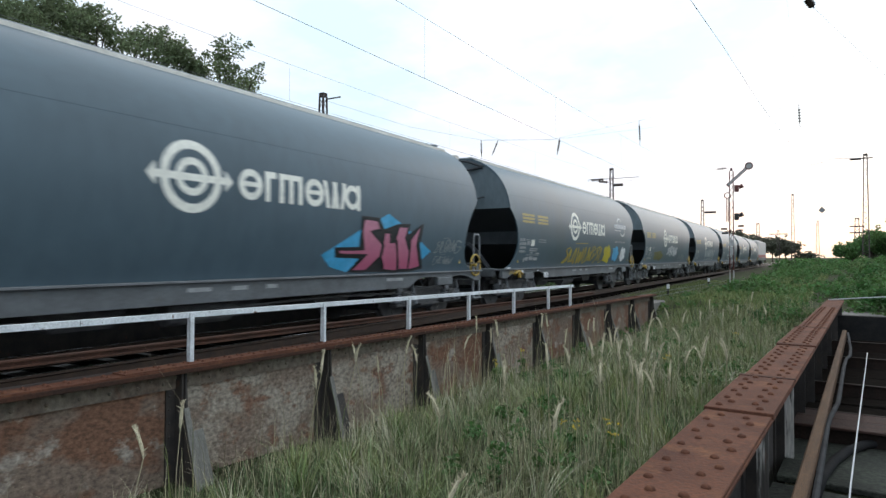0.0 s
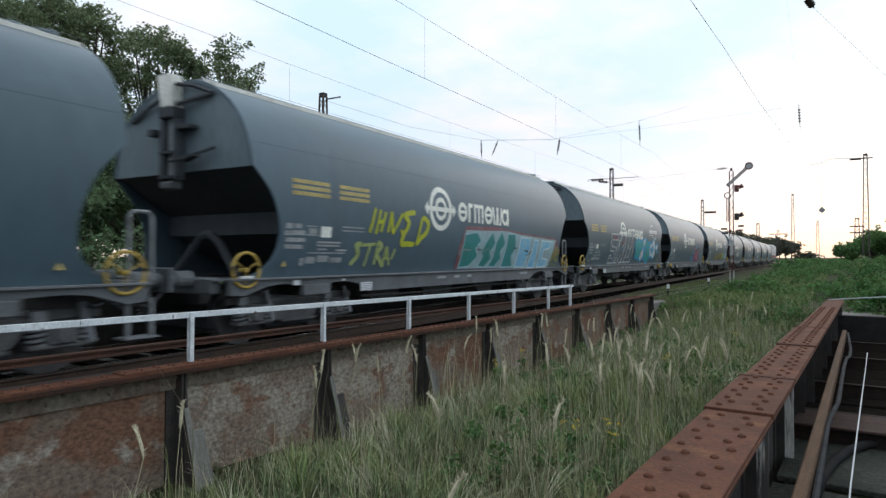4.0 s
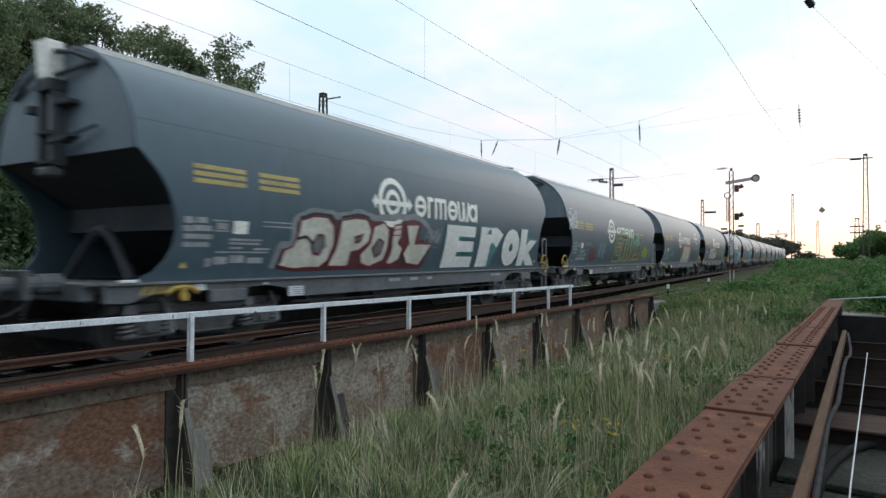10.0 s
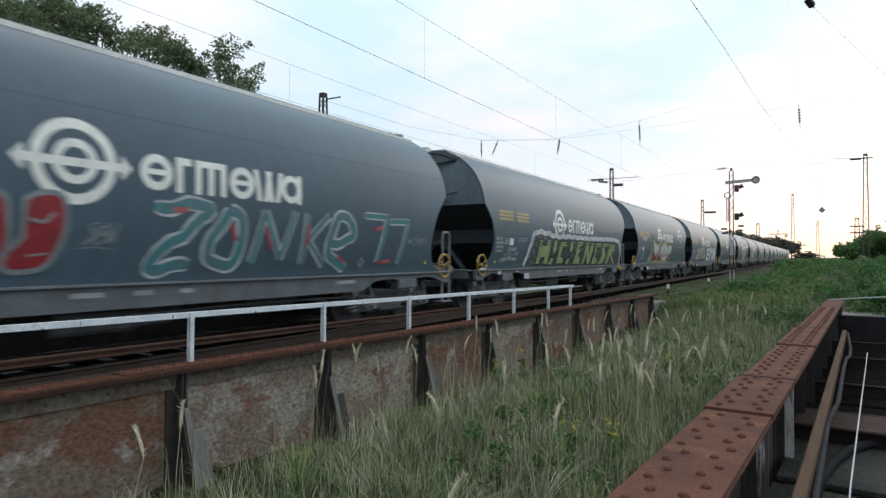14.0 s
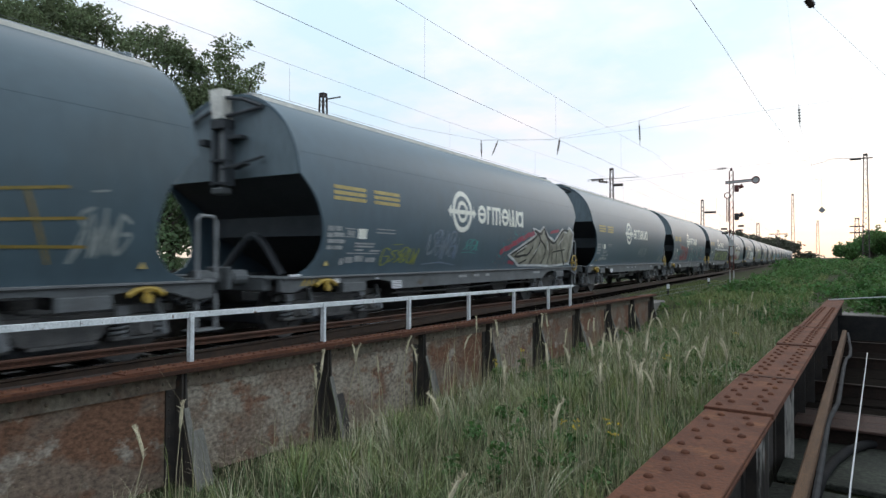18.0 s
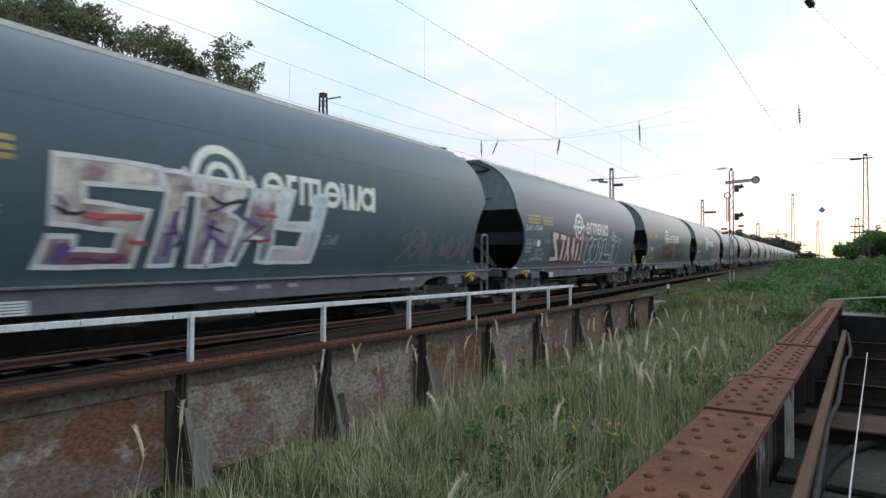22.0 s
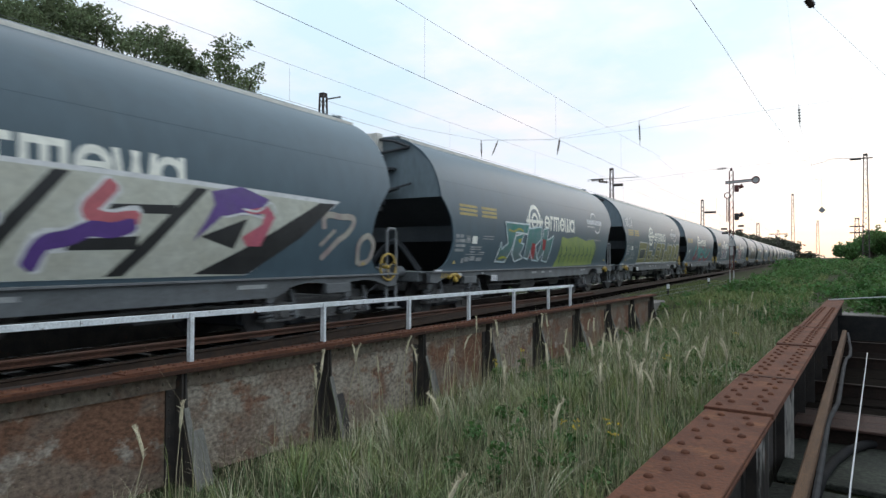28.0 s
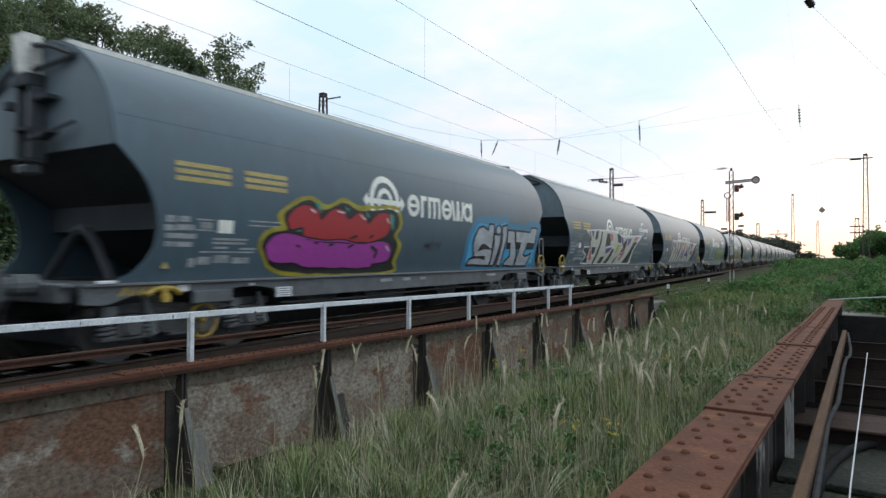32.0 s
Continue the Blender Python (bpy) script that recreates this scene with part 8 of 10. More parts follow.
        g_panel(w, [(6.41, 1.74), (6.96, 1.76), (6.91, 1.6), (6.33, 1.59)], ("slate2", "char"), ("white", "yellow"), 0.028, 0.006)
        g_panel(w, [(7.34, 1.98), (8.24, 1.96), (8.04, 1.03), (7.14, 1.03)], ("khaki", "olive"), ("white", "pale"), 0.045, 0)
        g_panel(w, [(7.68, 1.72), (8, 1.73), (7.93, 1.13), (7.55, 1.13)], ("slate2", "char"), ("white", "yellow"), 0.028, 0.006)
        g_panel(w, [(8.88, 1.98), (9.22, 1.98), (9.1, 1.02), (8.13, 1.04), (8.23, 1.6), (8.71, 1.63)], ("khaki", "olive"), ("white", "pale"), 0.045, 0)
        g_panel(w, [(8.51, 1.43), (8.77, 1.44), (8.72, 1.19), (8.46, 1.19)], ("slate2", "char"), ("white", "yellow"), 0.028, 0.006)
        g_panel(w, [(9.34, 1.93), (10.07, 1.94), (9.91, 1.03), (9.15, 1.04), (9.14, 1.72)], ("khaki", "olive"), ("white", "pale"), 0.045, 0)
        g_panel(w, [(9.49, 1.44), (9.75, 1.45), (9.73, 1.22), (9.46, 1.22)], ("slate2", "char"), ("white", "yellow"), 0.028, 0.006)
        g_panel(w, [(10.51, 2.01), (10.74, 2), (10.7, 1.89), (11.08, 1.86), (11.03, 1.63), (10.68, 1.05), (10.12, 1.05), (10.21, 1.64), (10.02, 1.73)], ("khaki", "olive"), ("white", "pale"), 0.045, 0)
        g_panel(w, [(11.2, 1.98), (12.18, 1.98), (11.91, 1.03), (10.78, 1.04), (10.97, 1.54), (11.21, 1.7)], ("khaki", "olive"), ("white", "pale"), 0.045, 0)
        g_panel(w, [(11.19, 1.46), (11.58, 1.47), (11.55, 1.22), (11.16, 1.22)], ("slate2", "char"), ("white", "yellow"), 0.028, 0.006)
        g_panel(w, [(6.28, 1.38), (6.82, 1.38), (6.79, 1.23), (6.26, 1.23)], ("slate2", "char"), ("white", "yellow"), 0.028, 0.006)
        g_tag(w, 67, 0.35, 1.6, 2.48, 2.95, ("white",), 6)
        g_tag(w, 68, 0.6, 1.6, 1.82, 2.05, ("pale", "slate"), 6)
        g_tag(w, 34, 0.45, 1.05, 1.06, 1.4, ("pale", "slate"), 5)
        g_tag(w, 69, 7.6, 8.6, 0.8, 0.92, ("mint",), 4)
        g_owner(w)
    elif k == 17:
        g_panel(w, [(3.06, 2.15), (4.59, 2.14), (4.46, 1.89), (3.73, 1.91), (3.56, 1.49), (3.25, 1.16), (2.69, 1.17), (2.88, 1.64), (2.97, 1.48), (3.29, 1.62), (3.2, 1.81)], fade("jade", "petrol", "slate"), ('white', 'ice'), 0.04, 0)
        g_panel(w, [(3.74, 1.83), (4.26, 1.9), (4.1, 1.64), (4.3, 1.61), (4.11, 1.36), (4.34, 1.26), (3.86, 1.16), (3.6, 1.36)], fade("jade", "petrol", "slate"), ('white', 'ice'), 0.04, 0)
        g_panel(w, [(4.52, 2.03), (5.49, 2.12), (5.45, 1.75), (5.1, 1.59), (5.39, 1.18), (5.01, 1.19), (4.77, 1.44), (4.71, 1.22), (4.41, 1.26)], fade("jade", "petrol", "slate"), ('white', 'ice'), 0.04, 0)
        g_panel(w, [(5.65, 2.05), (5.98, 2.11), (5.94, 1.76), (6.43, 1.89), (6.15, 1.14), (5.71, 1.18), (5.77, 1.45), (5.47, 1.18), (5.35, 1.3)], fade("jade", "petrol", "slate"), ('white', 'ice'), 0.04, 0)
        g_lines(w, [[(3.24, 1.97), (3.55, 1.92), (3.85, 2.0), (4.18, 1.95)], [(2.83, 1.23), (3.09, 1.29), (3.34, 1.23)]], 0.05, ('khaki', 'acid'), 0.002)
        g_flat(w, [(4.86, 1.66), (5.12, 1.63), (5.1, 1.22), (4.76, 1.26)], ('red', 'dred'), 0.006)
        g_flat(w, [(5.6, 1.79), (5.85, 1.76), (5.85, 1.45), (5.67, 1.49)], ('red', 'dred'), 0.006)
        g_flat(w, [(3.88, 1.73), (4.14, 1.77), (4.03, 1.63)], ('yellow', 'olive'), 0.006)
        g_flat(w, [(6.76, 0.99), (7.03, 1.38), (7.18, 1.9), (7.69, 1.85), (8.54, 1.94), (9.5, 1.82), (10.32, 1.89), (10.5, 1.82), (10.7, 1.6), (10.5, 1.03)], ('lime', 'green'), 0)
        g_lines(w, [[(7.11, 1.12), (7.23, 1.45), (7.16, 1.62)], [(7.03, 1.3), (7.33, 1.38)], [(7.53, 1.12), (7.65, 1.45), (7.58, 1.62)], [(7.45, 1.3), (7.75, 1.38)], [(7.95, 1.12), (8.07, 1.45), (8.0, 1.62)], [(7.87, 1.3), (8.17, 1.38)], [(8.37, 1.12), (8.49, 1.45), (8.42, 1.62)], [(8.29, 1.3), (8.59, 1.38)], [(8.79, 1.12), (8.91, 1.45), (8.84, 1.62)], [(8.71, 1.3), (9.01, 1.38)], [(9.21, 1.12), (9.33, 1.45), (9.26, 1.62)], [(9.13, 1.3), (9.43, 1.38)], [(9.63, 1.12), (9.75, 1.45), (9.68, 1.62)], [(9.55, 1.3), (9.85, 1.38)], [(10.05, 1.12), (10.17, 1.45), (10.1, 1.62)], [(9.97, 1.3), (10.27, 1.38)], [(10.47, 1.12), (10.59, 1.45), (10.52, 1.62)], [(10.39, 1.3), (10.69, 1.38)]], 0.045, ('dgreen', 'moss'), 0)
        g_owner(w)
    elif k == 18:
        g_flat(w, [(2.89, 2.24), (3.77, 2.22), (5.59, 2.22), (8.46, 2.21), (11.17, 2.16), (10.06, 1.43), (9.38, 1.03), (2.03, 1.05), (2.44, 1.5), (2.7, 1.91)], ("white",), 0)
        g_flat(w, [(2.94, 2.19), (3.77, 2.17), (5.59, 2.17), (8.46, 2.15), (10.92, 2.1), (9.9, 1.43), (9.31, 1.03), (2.1, 1.06), (2.49, 1.48), (2.75, 1.89)], ("silver", "beige"), 0.003)
        g_flat(w, [(2.92, 2.16), (3.17, 2.17), (2.92, 1.76), (2.66, 1.34), (2.33, 1.05), (2.08, 1.06), (2.41, 1.4), (2.71, 1.77)], ("char", "black"), 0.006)
        g_flat(w, [(3.77, 2.13), (3.95, 2.14), (3.73, 1.71), (3.32, 1.3), (3.06, 1.06), (2.89, 1.06), (3.4, 1.5), (3.6, 1.8)], ("char", "black"), 0.006)
        g_flat(w, [(4.51, 2.14), (4.72, 2.15), (4.53, 1.84), (4.33, 1.78)], ("char", "black"), 0.006)
        g_flat(w, [(4.12, 1.49), (4.26, 1.48), (3.9, 1.16), (3.71, 1.05), (3.56, 1.05)], ("char", "black"), 0.006)
        g_flat(w, [(5.25, 2.14), (5.48, 2.13), (5.16, 1.69), (4.76, 1.35), (4.51, 1.06), (4.25, 1.06), (4.69, 1.48), (4.99, 1.76)], ("char", "black"), 0.006)
        g_flat(w, [(6.05, 2.16), (6.21, 2.16), (6.06, 1.92), (5.94, 1.89)], ("char", "black"), 0.006)
        g_flat(w, [(5.41, 1.49), (5.52, 1.48), (5.16, 1.05), (4.9, 1.06)], ("char", "black"), 0.006)
        g_flat(w, [(6.74, 2.15), (6.92, 2.15), (6.53, 1.66), (6.07, 1.05), (5.84, 1.05), (6.33, 1.65)], ("char", "black"), 0.006)
        g_flat(w, [(7.37, 1.85), (8.19, 1.89), (8.13, 1.78), (7.33, 1.75)], ("char", "black"), 0.006)
        g_flat(w, [(6.99, 1.46), (7.72, 1.51), (7.71, 1.36), (6.92, 1.34)], ("char", "black"), 0.006)
        g_flat(w, [(8.43, 2.12), (8.62, 2.12), (8.18, 1.67), (7.85, 1.31), (7.59, 1.06), (7.38, 1.06), (7.89, 1.57)], ("char", "black"), 0.006)
        g_flat(w, [(10.69, 2.1), (11.06, 2.11), (10.34, 1.58), (9.38, 1.04), (8.53, 1.06), (9.49, 1.49)], ("char", "black"), 0.006)
        g_flat(w, [(8.55, 1.53), (9.27, 1.79), (9.08, 1.38)], ("char", "black"), 0.006)
        g_lines(w, [[(4.14, 1.87), (4.12, 1.77), (3.92, 1.7), (3.87, 1.53), (4.06, 1.48), (4.17, 1.59)], [(5.37, 1.73), (5.51, 1.95), (5.77, 2.07), (5.9, 1.89)], [(7.37, 2.06), (7.16, 1.74), (7.69, 1.68)], [(4.27, 1.71), (4.51, 1.69), (4.46, 1.55), (4.33, 1.49), (4.45, 1.36)], [(5.86, 1.77), (5.74, 1.58), (5.63, 1.3), (5.92, 1.36), (6.2, 1.76)], [(7.64, 1.62), (6.88, 1.48), (6.54, 1.18)]], 0.26, ("white",), -0.006)
        g_lines(w, [[(4.14, 1.87), (4.12, 1.77), (3.92, 1.7), (3.87, 1.53), (4.06, 1.48), (4.17, 1.59)], [(5.37, 1.73), (5.51, 1.95), (5.77, 2.07), (5.9, 1.89)], [(7.37, 2.06), (7.16, 1.74), (7.69, 1.68)], [(3.41, 2.1), (3.39, 1.96)], [(3.3, 1.8), (3.14, 1.47)]], 0.17, ("rose",), -0.003)
        g_lines(w, [[(4.27, 1.71), (4.51, 1.69), (4.46, 1.55), (4.33, 1.49), (4.45, 1.36)], [(5.86, 1.77), (5.74, 1.58), (5.63, 1.3), (5.92, 1.36), (6.2, 1.76)], [(7.64, 1.62), (6.88, 1.48), (6.54, 1.18)], [(3.22, 1.95), (3.38, 1.91), (3.57, 2.02)]], 0.17, ("purple",), -0.001)
        g_flat(w, [(8.67, 2.1), (9.15, 2.2), (9.64, 2.07), (9.49, 1.85), (8.85, 1.8), (8.64, 1.63), (8.44, 1.47), (8.62, 1.75), (8.73, 1.94)], ('purple', 'violet'), 0.0105)
        g_flat(w, [(9.15, 1.91), (9.35, 1.92), (9.62, 1.98), (9.76, 1.83), (9.65, 1.63), (9.53, 1.42), (9.29, 1.42), (9.2, 1.54), (9.53, 1.72), (9.57, 1.87), (9.32, 1.85)], ('rose', 'rose_deep'), 0.0125)
        g_lines(w, [[(8.86, 1.79), (9.16, 1.84), (9.58, 1.82)], [(9.19, 1.9), (9.42, 1.9), (9.66, 2.02), (9.78, 1.87)]], 0.03, ('white',), 0.002)
        g_lines(w, [[(10.83, 1.72), (10.86, 1.91), (11.46, 1.91), (11.5, 1.75), (11.14, 1.51), (10.81, 1.23)], [(11.07, 1.69), (10.77, 1.45)], [(11.78, 1.16), (11.73, 1.48), (11.93, 1.65), (12.13, 1.49), (12.02, 1.2), (11.8, 1.16)]], 0.1, ('beige', 'rose_grey'), -0.006)
        g_tag(w, 71, 0.2, 1.2, 2.2, 2.8, ("pale",), 6)
        g_blob(w, 29, 1.8, 2.4, 1.44, 1.72, ("rose_grey", "slate2"), 0.08)
    elif k == 19:
        g_flat(w, [(2.13, 2.2), (3.61, 2.27), (5.38, 2.29), (6.99, 2.13), (10.21, 2.26), (8.62, 1.58), (8.38, 1), (2.53, 1.05), (2.51, 1.29), (2.7, 1.64), (2.49, 2.01)], ("white",), 0)
        g_flat(w, [(2.27, 2.17), (3.61, 2.23), (5.38, 2.24), (6.97, 2.07), (9.78, 2.17), (8.49, 1.56), (8.24, 1.03), (2.58, 1.08), (2.55, 1.29), (2.75, 1.65), (2.53, 2.02)], ("silver", "beige"), 0.003)
        g_panel(w, [(1.95, 1.62), (2.56, 1.64), (2.47, 1.29), (2.56, 1.06), (1.85, 1.08), (2.27, 1.35), (1.91, 1.46)], ("char", "black"), ("white",), 0.05, 0)
        g_flat(w, [(2.41, 2.16), (2.52, 2.16), (2.68, 1.91), (2.52, 1.66), (2.44, 1.65), (2.56, 1.9)], ("char", "black"), 0.006)
        g_flat(w, [(3.2, 2.18), (3.55, 2.23), (3.38, 1.91), (3.08, 1.89)], ("char", "black"), 0.006)
        g_flat(w, [(2.81, 1.63), (3.24, 1.64), (3.15, 1.45), (2.96, 1.36), (2.81, 1.46)], ("char", "black"), 0.006)
        g_flat(w, [(3.86, 2.19), (4.02, 2.19), (3.88, 1.8), (3.62, 1.43), (3.29, 1.06), (3.1, 1.05), (3.38, 1.43), (3.69, 1.8)], ("char", "black"), 0.006)
        g_flat(w, [(4.6, 2.16), (4.94, 2.16), (5.07, 1.92), (5.05, 1.7), (4.43, 1.66), (4.44, 1.86)], ("char", "black"), 0.006)
        g_flat(w, [(4.02, 1.3), (4.46, 1.31), (4.22, 1.06), (3.7, 1.06)], ("char", "black"), 0.006)
        g_flat(w, [(5.07, 1.38), (5.35, 1.59), (5.6, 1.6), (5.33, 1.3), (4.93, 1.06), (4.46, 1.06)], ("char", "black"), 0.006)
        g_flat(w, [(5.95, 2.19), (6.28, 2.18), (6.58, 2.09), (6.6, 1.83), (6.11, 1.86)], ("char", "black"), 0.006)
        g_flat(w, [(6.03, 1.3), (6.26, 1.33), (5.84, 1.06), (5.62, 1.05)], ("char", "black"), 0.006)
        g_flat(w, [(6.91, 1.81), (7.61, 2.09), (7.36, 1.74), (6.79, 1.37), (6.4, 1.35), (6.83, 1.66)], ("char", "black"), 0.006)
        g_flat(w, [(8.57, 1.91), (9.38, 1.95), (8.49, 1.58), (8.04, 1.05), (7.01, 1.05), (7.68, 1.37)], ("char", "black"), 0.006)
        g_flat(w, [(2.68, 2.17), (3.01, 2.18), (2.86, 1.92)], ("purple",), 0.007)
        g_flat(w, [(4.47, 1.59), (5.34, 1.66), (4.97, 1.48), (4.54, 1.4)], ("purple",), 0.007)
        g_flat(w, [(6.58, 2.09), (6.89, 2.02), (6.92, 1.72), (6.7, 1.83)], ("purple",), 0.007)
        g_flat(w, [(7.67, 2.03), (8.29, 2.06), (7.93, 1.85), (7.53, 1.71)], ("purple",), 0.007)
        g_flat(w, [(2.58, 1.21), (2.69, 1.63), (2.79, 1.42), (2.97, 1.3), (2.79, 1.16)], ("rose",), 0.008)
        g_flat(w, [(4.98, 2.17), (5.38, 2.15), (5.35, 1.93), (5.15, 1.87)], ("rose",), 0.008)
        g_flat(w, [(8.75, 2.11), (9.55, 2.17), (8.9, 1.96), (8.63, 1.95)], ("rose",), 0.008)
        g_flat(w, [(7.31, 1.71), (7.2, 1.43), (6.66, 1.16), (6.35, 1.19), (6.79, 1.37)], ("rose",), 0.008)
        g_flat(w, [(5.82, 1.41), (6.03, 1.75), (6.76, 1.78), (6.32, 1.68), (6, 1.42)], ("yellow",), 0.009)
        g_lines(w, [[(9.86, 2.19), (8.8, 1.72), (8.34, 1.25), (8.57, 1.01)], [(4.43, 1.65), (5.09, 1.69), (5.55, 1.65)], [(2.81, 1.65), (3.29, 1.68)], [(5.32, 1.88), (5.58, 1.79), (5.64, 1.63)], [(6.76, 1.78), (6.9, 1.54), (6.49, 1.35)], [(2.8, 1.36), (3.02, 1.32), (3.16, 1.43)]], 0.04, ("white",), 0)
        g_tag(w, 72, 8.7, 10.4, 1.4, 1.6, ("pale",), 8)
        g_tag(w, 73, 8.6, 9.9, 1.2, 1.36, ("pale",), 6)
        g_owner(w)
        g_lines(w, [[(1.11, 2.05), (1.0, 2.05), (0.98, 1.98), (1.1, 1.94), (1.1, 1.84), (0.98, 1.81)], [(1.14, 2.05), (1.35, 2.06)], [(1.23, 2.06), (1.23, 1.81)], [(1.37, 1.82), (1.38, 2.03), (1.47, 2.04), (1.48, 1.96), (1.38, 1.93), (1.5, 1.83)], [(1.51, 1.83), (1.58, 2.03), (1.65, 1.84)], [(1.53, 1.9), (1.62, 1.9)], [(1.66, 2.05), (1.71, 1.96), (1.78, 2.06)], [(1.71, 1.96), (1.69, 1.85)]], 0.028, ('slate', 'pale'), 0)
    elif k == 20:
        g_panel(w, [(2.1, 1.42), (2.22, 1.63), (2.51, 1.7), (2.43, 1.86), (2.66, 2.04), (3.07, 2.18), (3.43, 2.05), (3.82, 2.2), (4.26, 2.11), (5.04, 2.16), (5.39, 2.15), (5.52, 1.89), (5.37, 1.66), (5.55, 1.49), (5.45, 1.22), (5.35, 0.99), (3.2, 0.99), (2.33, 1.12)], ('yellow', 'olive'), ('yellow', 'olive'), 0.05, -0.006, True)
        g_panel(w, [(2.17, 1.42), (2.29, 1.59), (2.62, 1.65), (2.54, 1.87), (2.73, 2.0), (3.07, 2.12), (3.38, 1.97), (3.82, 2.13), (4.21, 2.03), (4.64, 2.05), (5.04, 2.1), (5.35, 2.06), (5.41, 1.85), (5.27, 1.66), (5.43, 1.48), (5.33, 1.2), (5.26, 1.04), (3.18, 1.05), (2.34, 1.18)], ('black', 'char'), ('black', 'char'), 0.04, -0.002, True)
        g_panel(w, [(2.58, 1.81), (2.71, 1.97), (3.0, 2.06), (3.25, 1.99), (3.31, 1.86), (3.59, 2.04), (3.83, 2.04), (3.98, 1.89), (4.26, 2.04), (4.45, 1.94), (4.52, 1.85), (4.78, 2.04), (5.1, 2.04), (5.18, 1.88), (5.07, 1.67), (4.68, 1.54), (4.13, 1.51), (3.47, 1.51), (2.97, 1.56), (2.92, 1.71), (2.64, 1.67)], ('red', 'red'), ('black',), 0.02, 0.003, True)
        g_panel(w, [(2.21, 1.42), (2.32, 1.56), (2.55, 1.62), (2.83, 1.61), (3.18, 1.55), (3.7, 1.55), (3.95, 1.56), (4.31, 1.5), (4.68, 1.54), (5.09, 1.55), (5.26, 1.4), (5.16, 1.2), (4.75, 1.16), (4.67, 1.09), (3.78, 1.1), (3.1, 1.12), (2.82, 1.18), (2.39, 1.2), (2.25, 1.3)], ("magenta", "magenta"), ('black',), 0.02, 0.006, True)
        g_flat(w, [(3.15, 2.09), (3.25, 2.1), (3.31, 1.95), (3.25, 1.98)], ('jade', 'mint'), 0.013)
        g_flat(w, [(3.87, 2.1), (3.97, 2.05), (3.92, 1.99)], ('jade', 'mint'), 0.013)
        g_flat(w, [(4.4, 2.07), (4.53, 1.94), (4.45, 1.96)], ('jade', 'mint'), 0.013)
        g_flat(w, [(5.13, 2.05), (5.24, 2.02), (5.26, 1.75), (5.18, 1.8)], ('jade', 'mint'), 0.013)
        g_flat(w, [(2.76, 1.65), (2.89, 1.69), (2.86, 1.65)], ('jade', 'mint'), 0.013)
        g_lines(w, [[(2.81, 1.46), (2.89, 1.43)], [(3.52, 1.47), (3.65, 1.48)], [(4.01, 1.44), (4.15, 1.49)], [(4.63, 1.47), (4.8, 1.39), (4.77, 1.27)], [(4.03, 1.59), (4.22, 1.62)], [(4.57, 1.61), (4.66, 1.66)], [(3.2, 1.5), (3.29, 1.47)]], 0.06, ('black', 'char'), 0.006)
        g_lines(w, [[(3.06, 2.0), (3.17, 1.96)], [(3.68, 2.01), (3.84, 1.99)], [(4.28, 1.99), (4.41, 1.91)], [(5.03, 1.96), (5.11, 1.87)], [(5.05, 1.48), (5.18, 1.39)]], 0.045, ('pink_pale', 'white'), 0.007)
        g_panel(w, [(8.13, 1.35), (8.15, 1.62), (8.27, 1.83), (8.48, 2.03), (8.74, 2.14), (9.03, 2.12), (9.15, 2.17), (9.46, 2.17), (9.66, 2.15), (9.94, 2.18), (10.17, 2.21), (10.24, 2.04), (10.86, 2.05), (11.53, 2.06), (11.64, 2.17), (12.29, 2.13), (12.19, 1.82), (12.08, 1.4), (12.0, 1.01), (10.07, 1.05), (8.09, 1.1)], ('blue', 'sky'), ("halo", "halo"), 0.16, -0.01, True)
        g_flat(w, [(8.13, 1.35), (8.15, 1.62), (8.27, 1.83), (8.48, 2.03), (8.74, 2.14), (9.03, 2.12), (9.15, 2.17), (9.46, 2.17), (9.66, 2.15), (9.94, 2.18), (10.17, 2.21), (10.24, 2.04), (10.86, 2.05), (11.53, 2.06), (11.64, 2.17), (12.29, 2.13), (12.19, 1.82), (12.08, 1.4), (12.0, 1.01), (10.07, 1.05), (8.09, 1.1)], ('sky', 'blue'), -0.004)
        g_flat(w, [(10.17, 1.63), (11.99, 1.64), (11.97, 1.48), (10.21, 1.48)], ('black', 'char'), 0)
        g_flat(w, [(9.75, 1.62), (9.91, 1.63), (9.83, 1.44), (9.76, 1.18), (9.66, 1.07), (9.57, 1.07)], ('black', 'char'), 0)
        g_panel(w, [(8.4, 1.57), (8.45, 1.75), (8.62, 1.93), (8.83, 1.99), (9.11, 1.9), (9.14, 2.05), (9.41, 2.06), (9.4, 1.68), (9.38, 1.46), (9.42, 1.42), (9.4, 1.18), (9.34, 1.07), (8.75, 1.09), (8.24, 1.1), (8.3, 1.22), (8.51, 1.29), (8.44, 1.41)], ('steel', 'grey'), ('black', 'char'), 0.05, 0.004)
        g_panel(w, [(9.43, 1.83), (9.78, 1.85), (9.81, 1.64), (9.72, 1.37), (9.62, 1.07), (9.4, 1.08), (9.45, 1.37), (9.47, 1.62)], ('steel', 'grey'), ('black', 'char'), 0.05, 0.004)
        g_panel(w, [(9.89, 2.03), (10.14, 2.07), (10.17, 1.79), (10.05, 1.38), (9.99, 1.06), (9.78, 1.07), (9.85, 1.44), (9.9, 1.7)], ('steel', 'grey'), ('black', 'char'), 0.05, 0.004)
        g_panel(w, [(10.19, 1.94), (10.63, 1.95), (10.66, 1.74), (10.85, 1.35), (10.83, 1.04), (10.17, 1.07), (10.23, 1.17), (10.46, 1.31), (10.38, 1.62), (10.2, 1.62)], ('steel', 'grey'), ('black', 'char'), 0.05, 0.004)
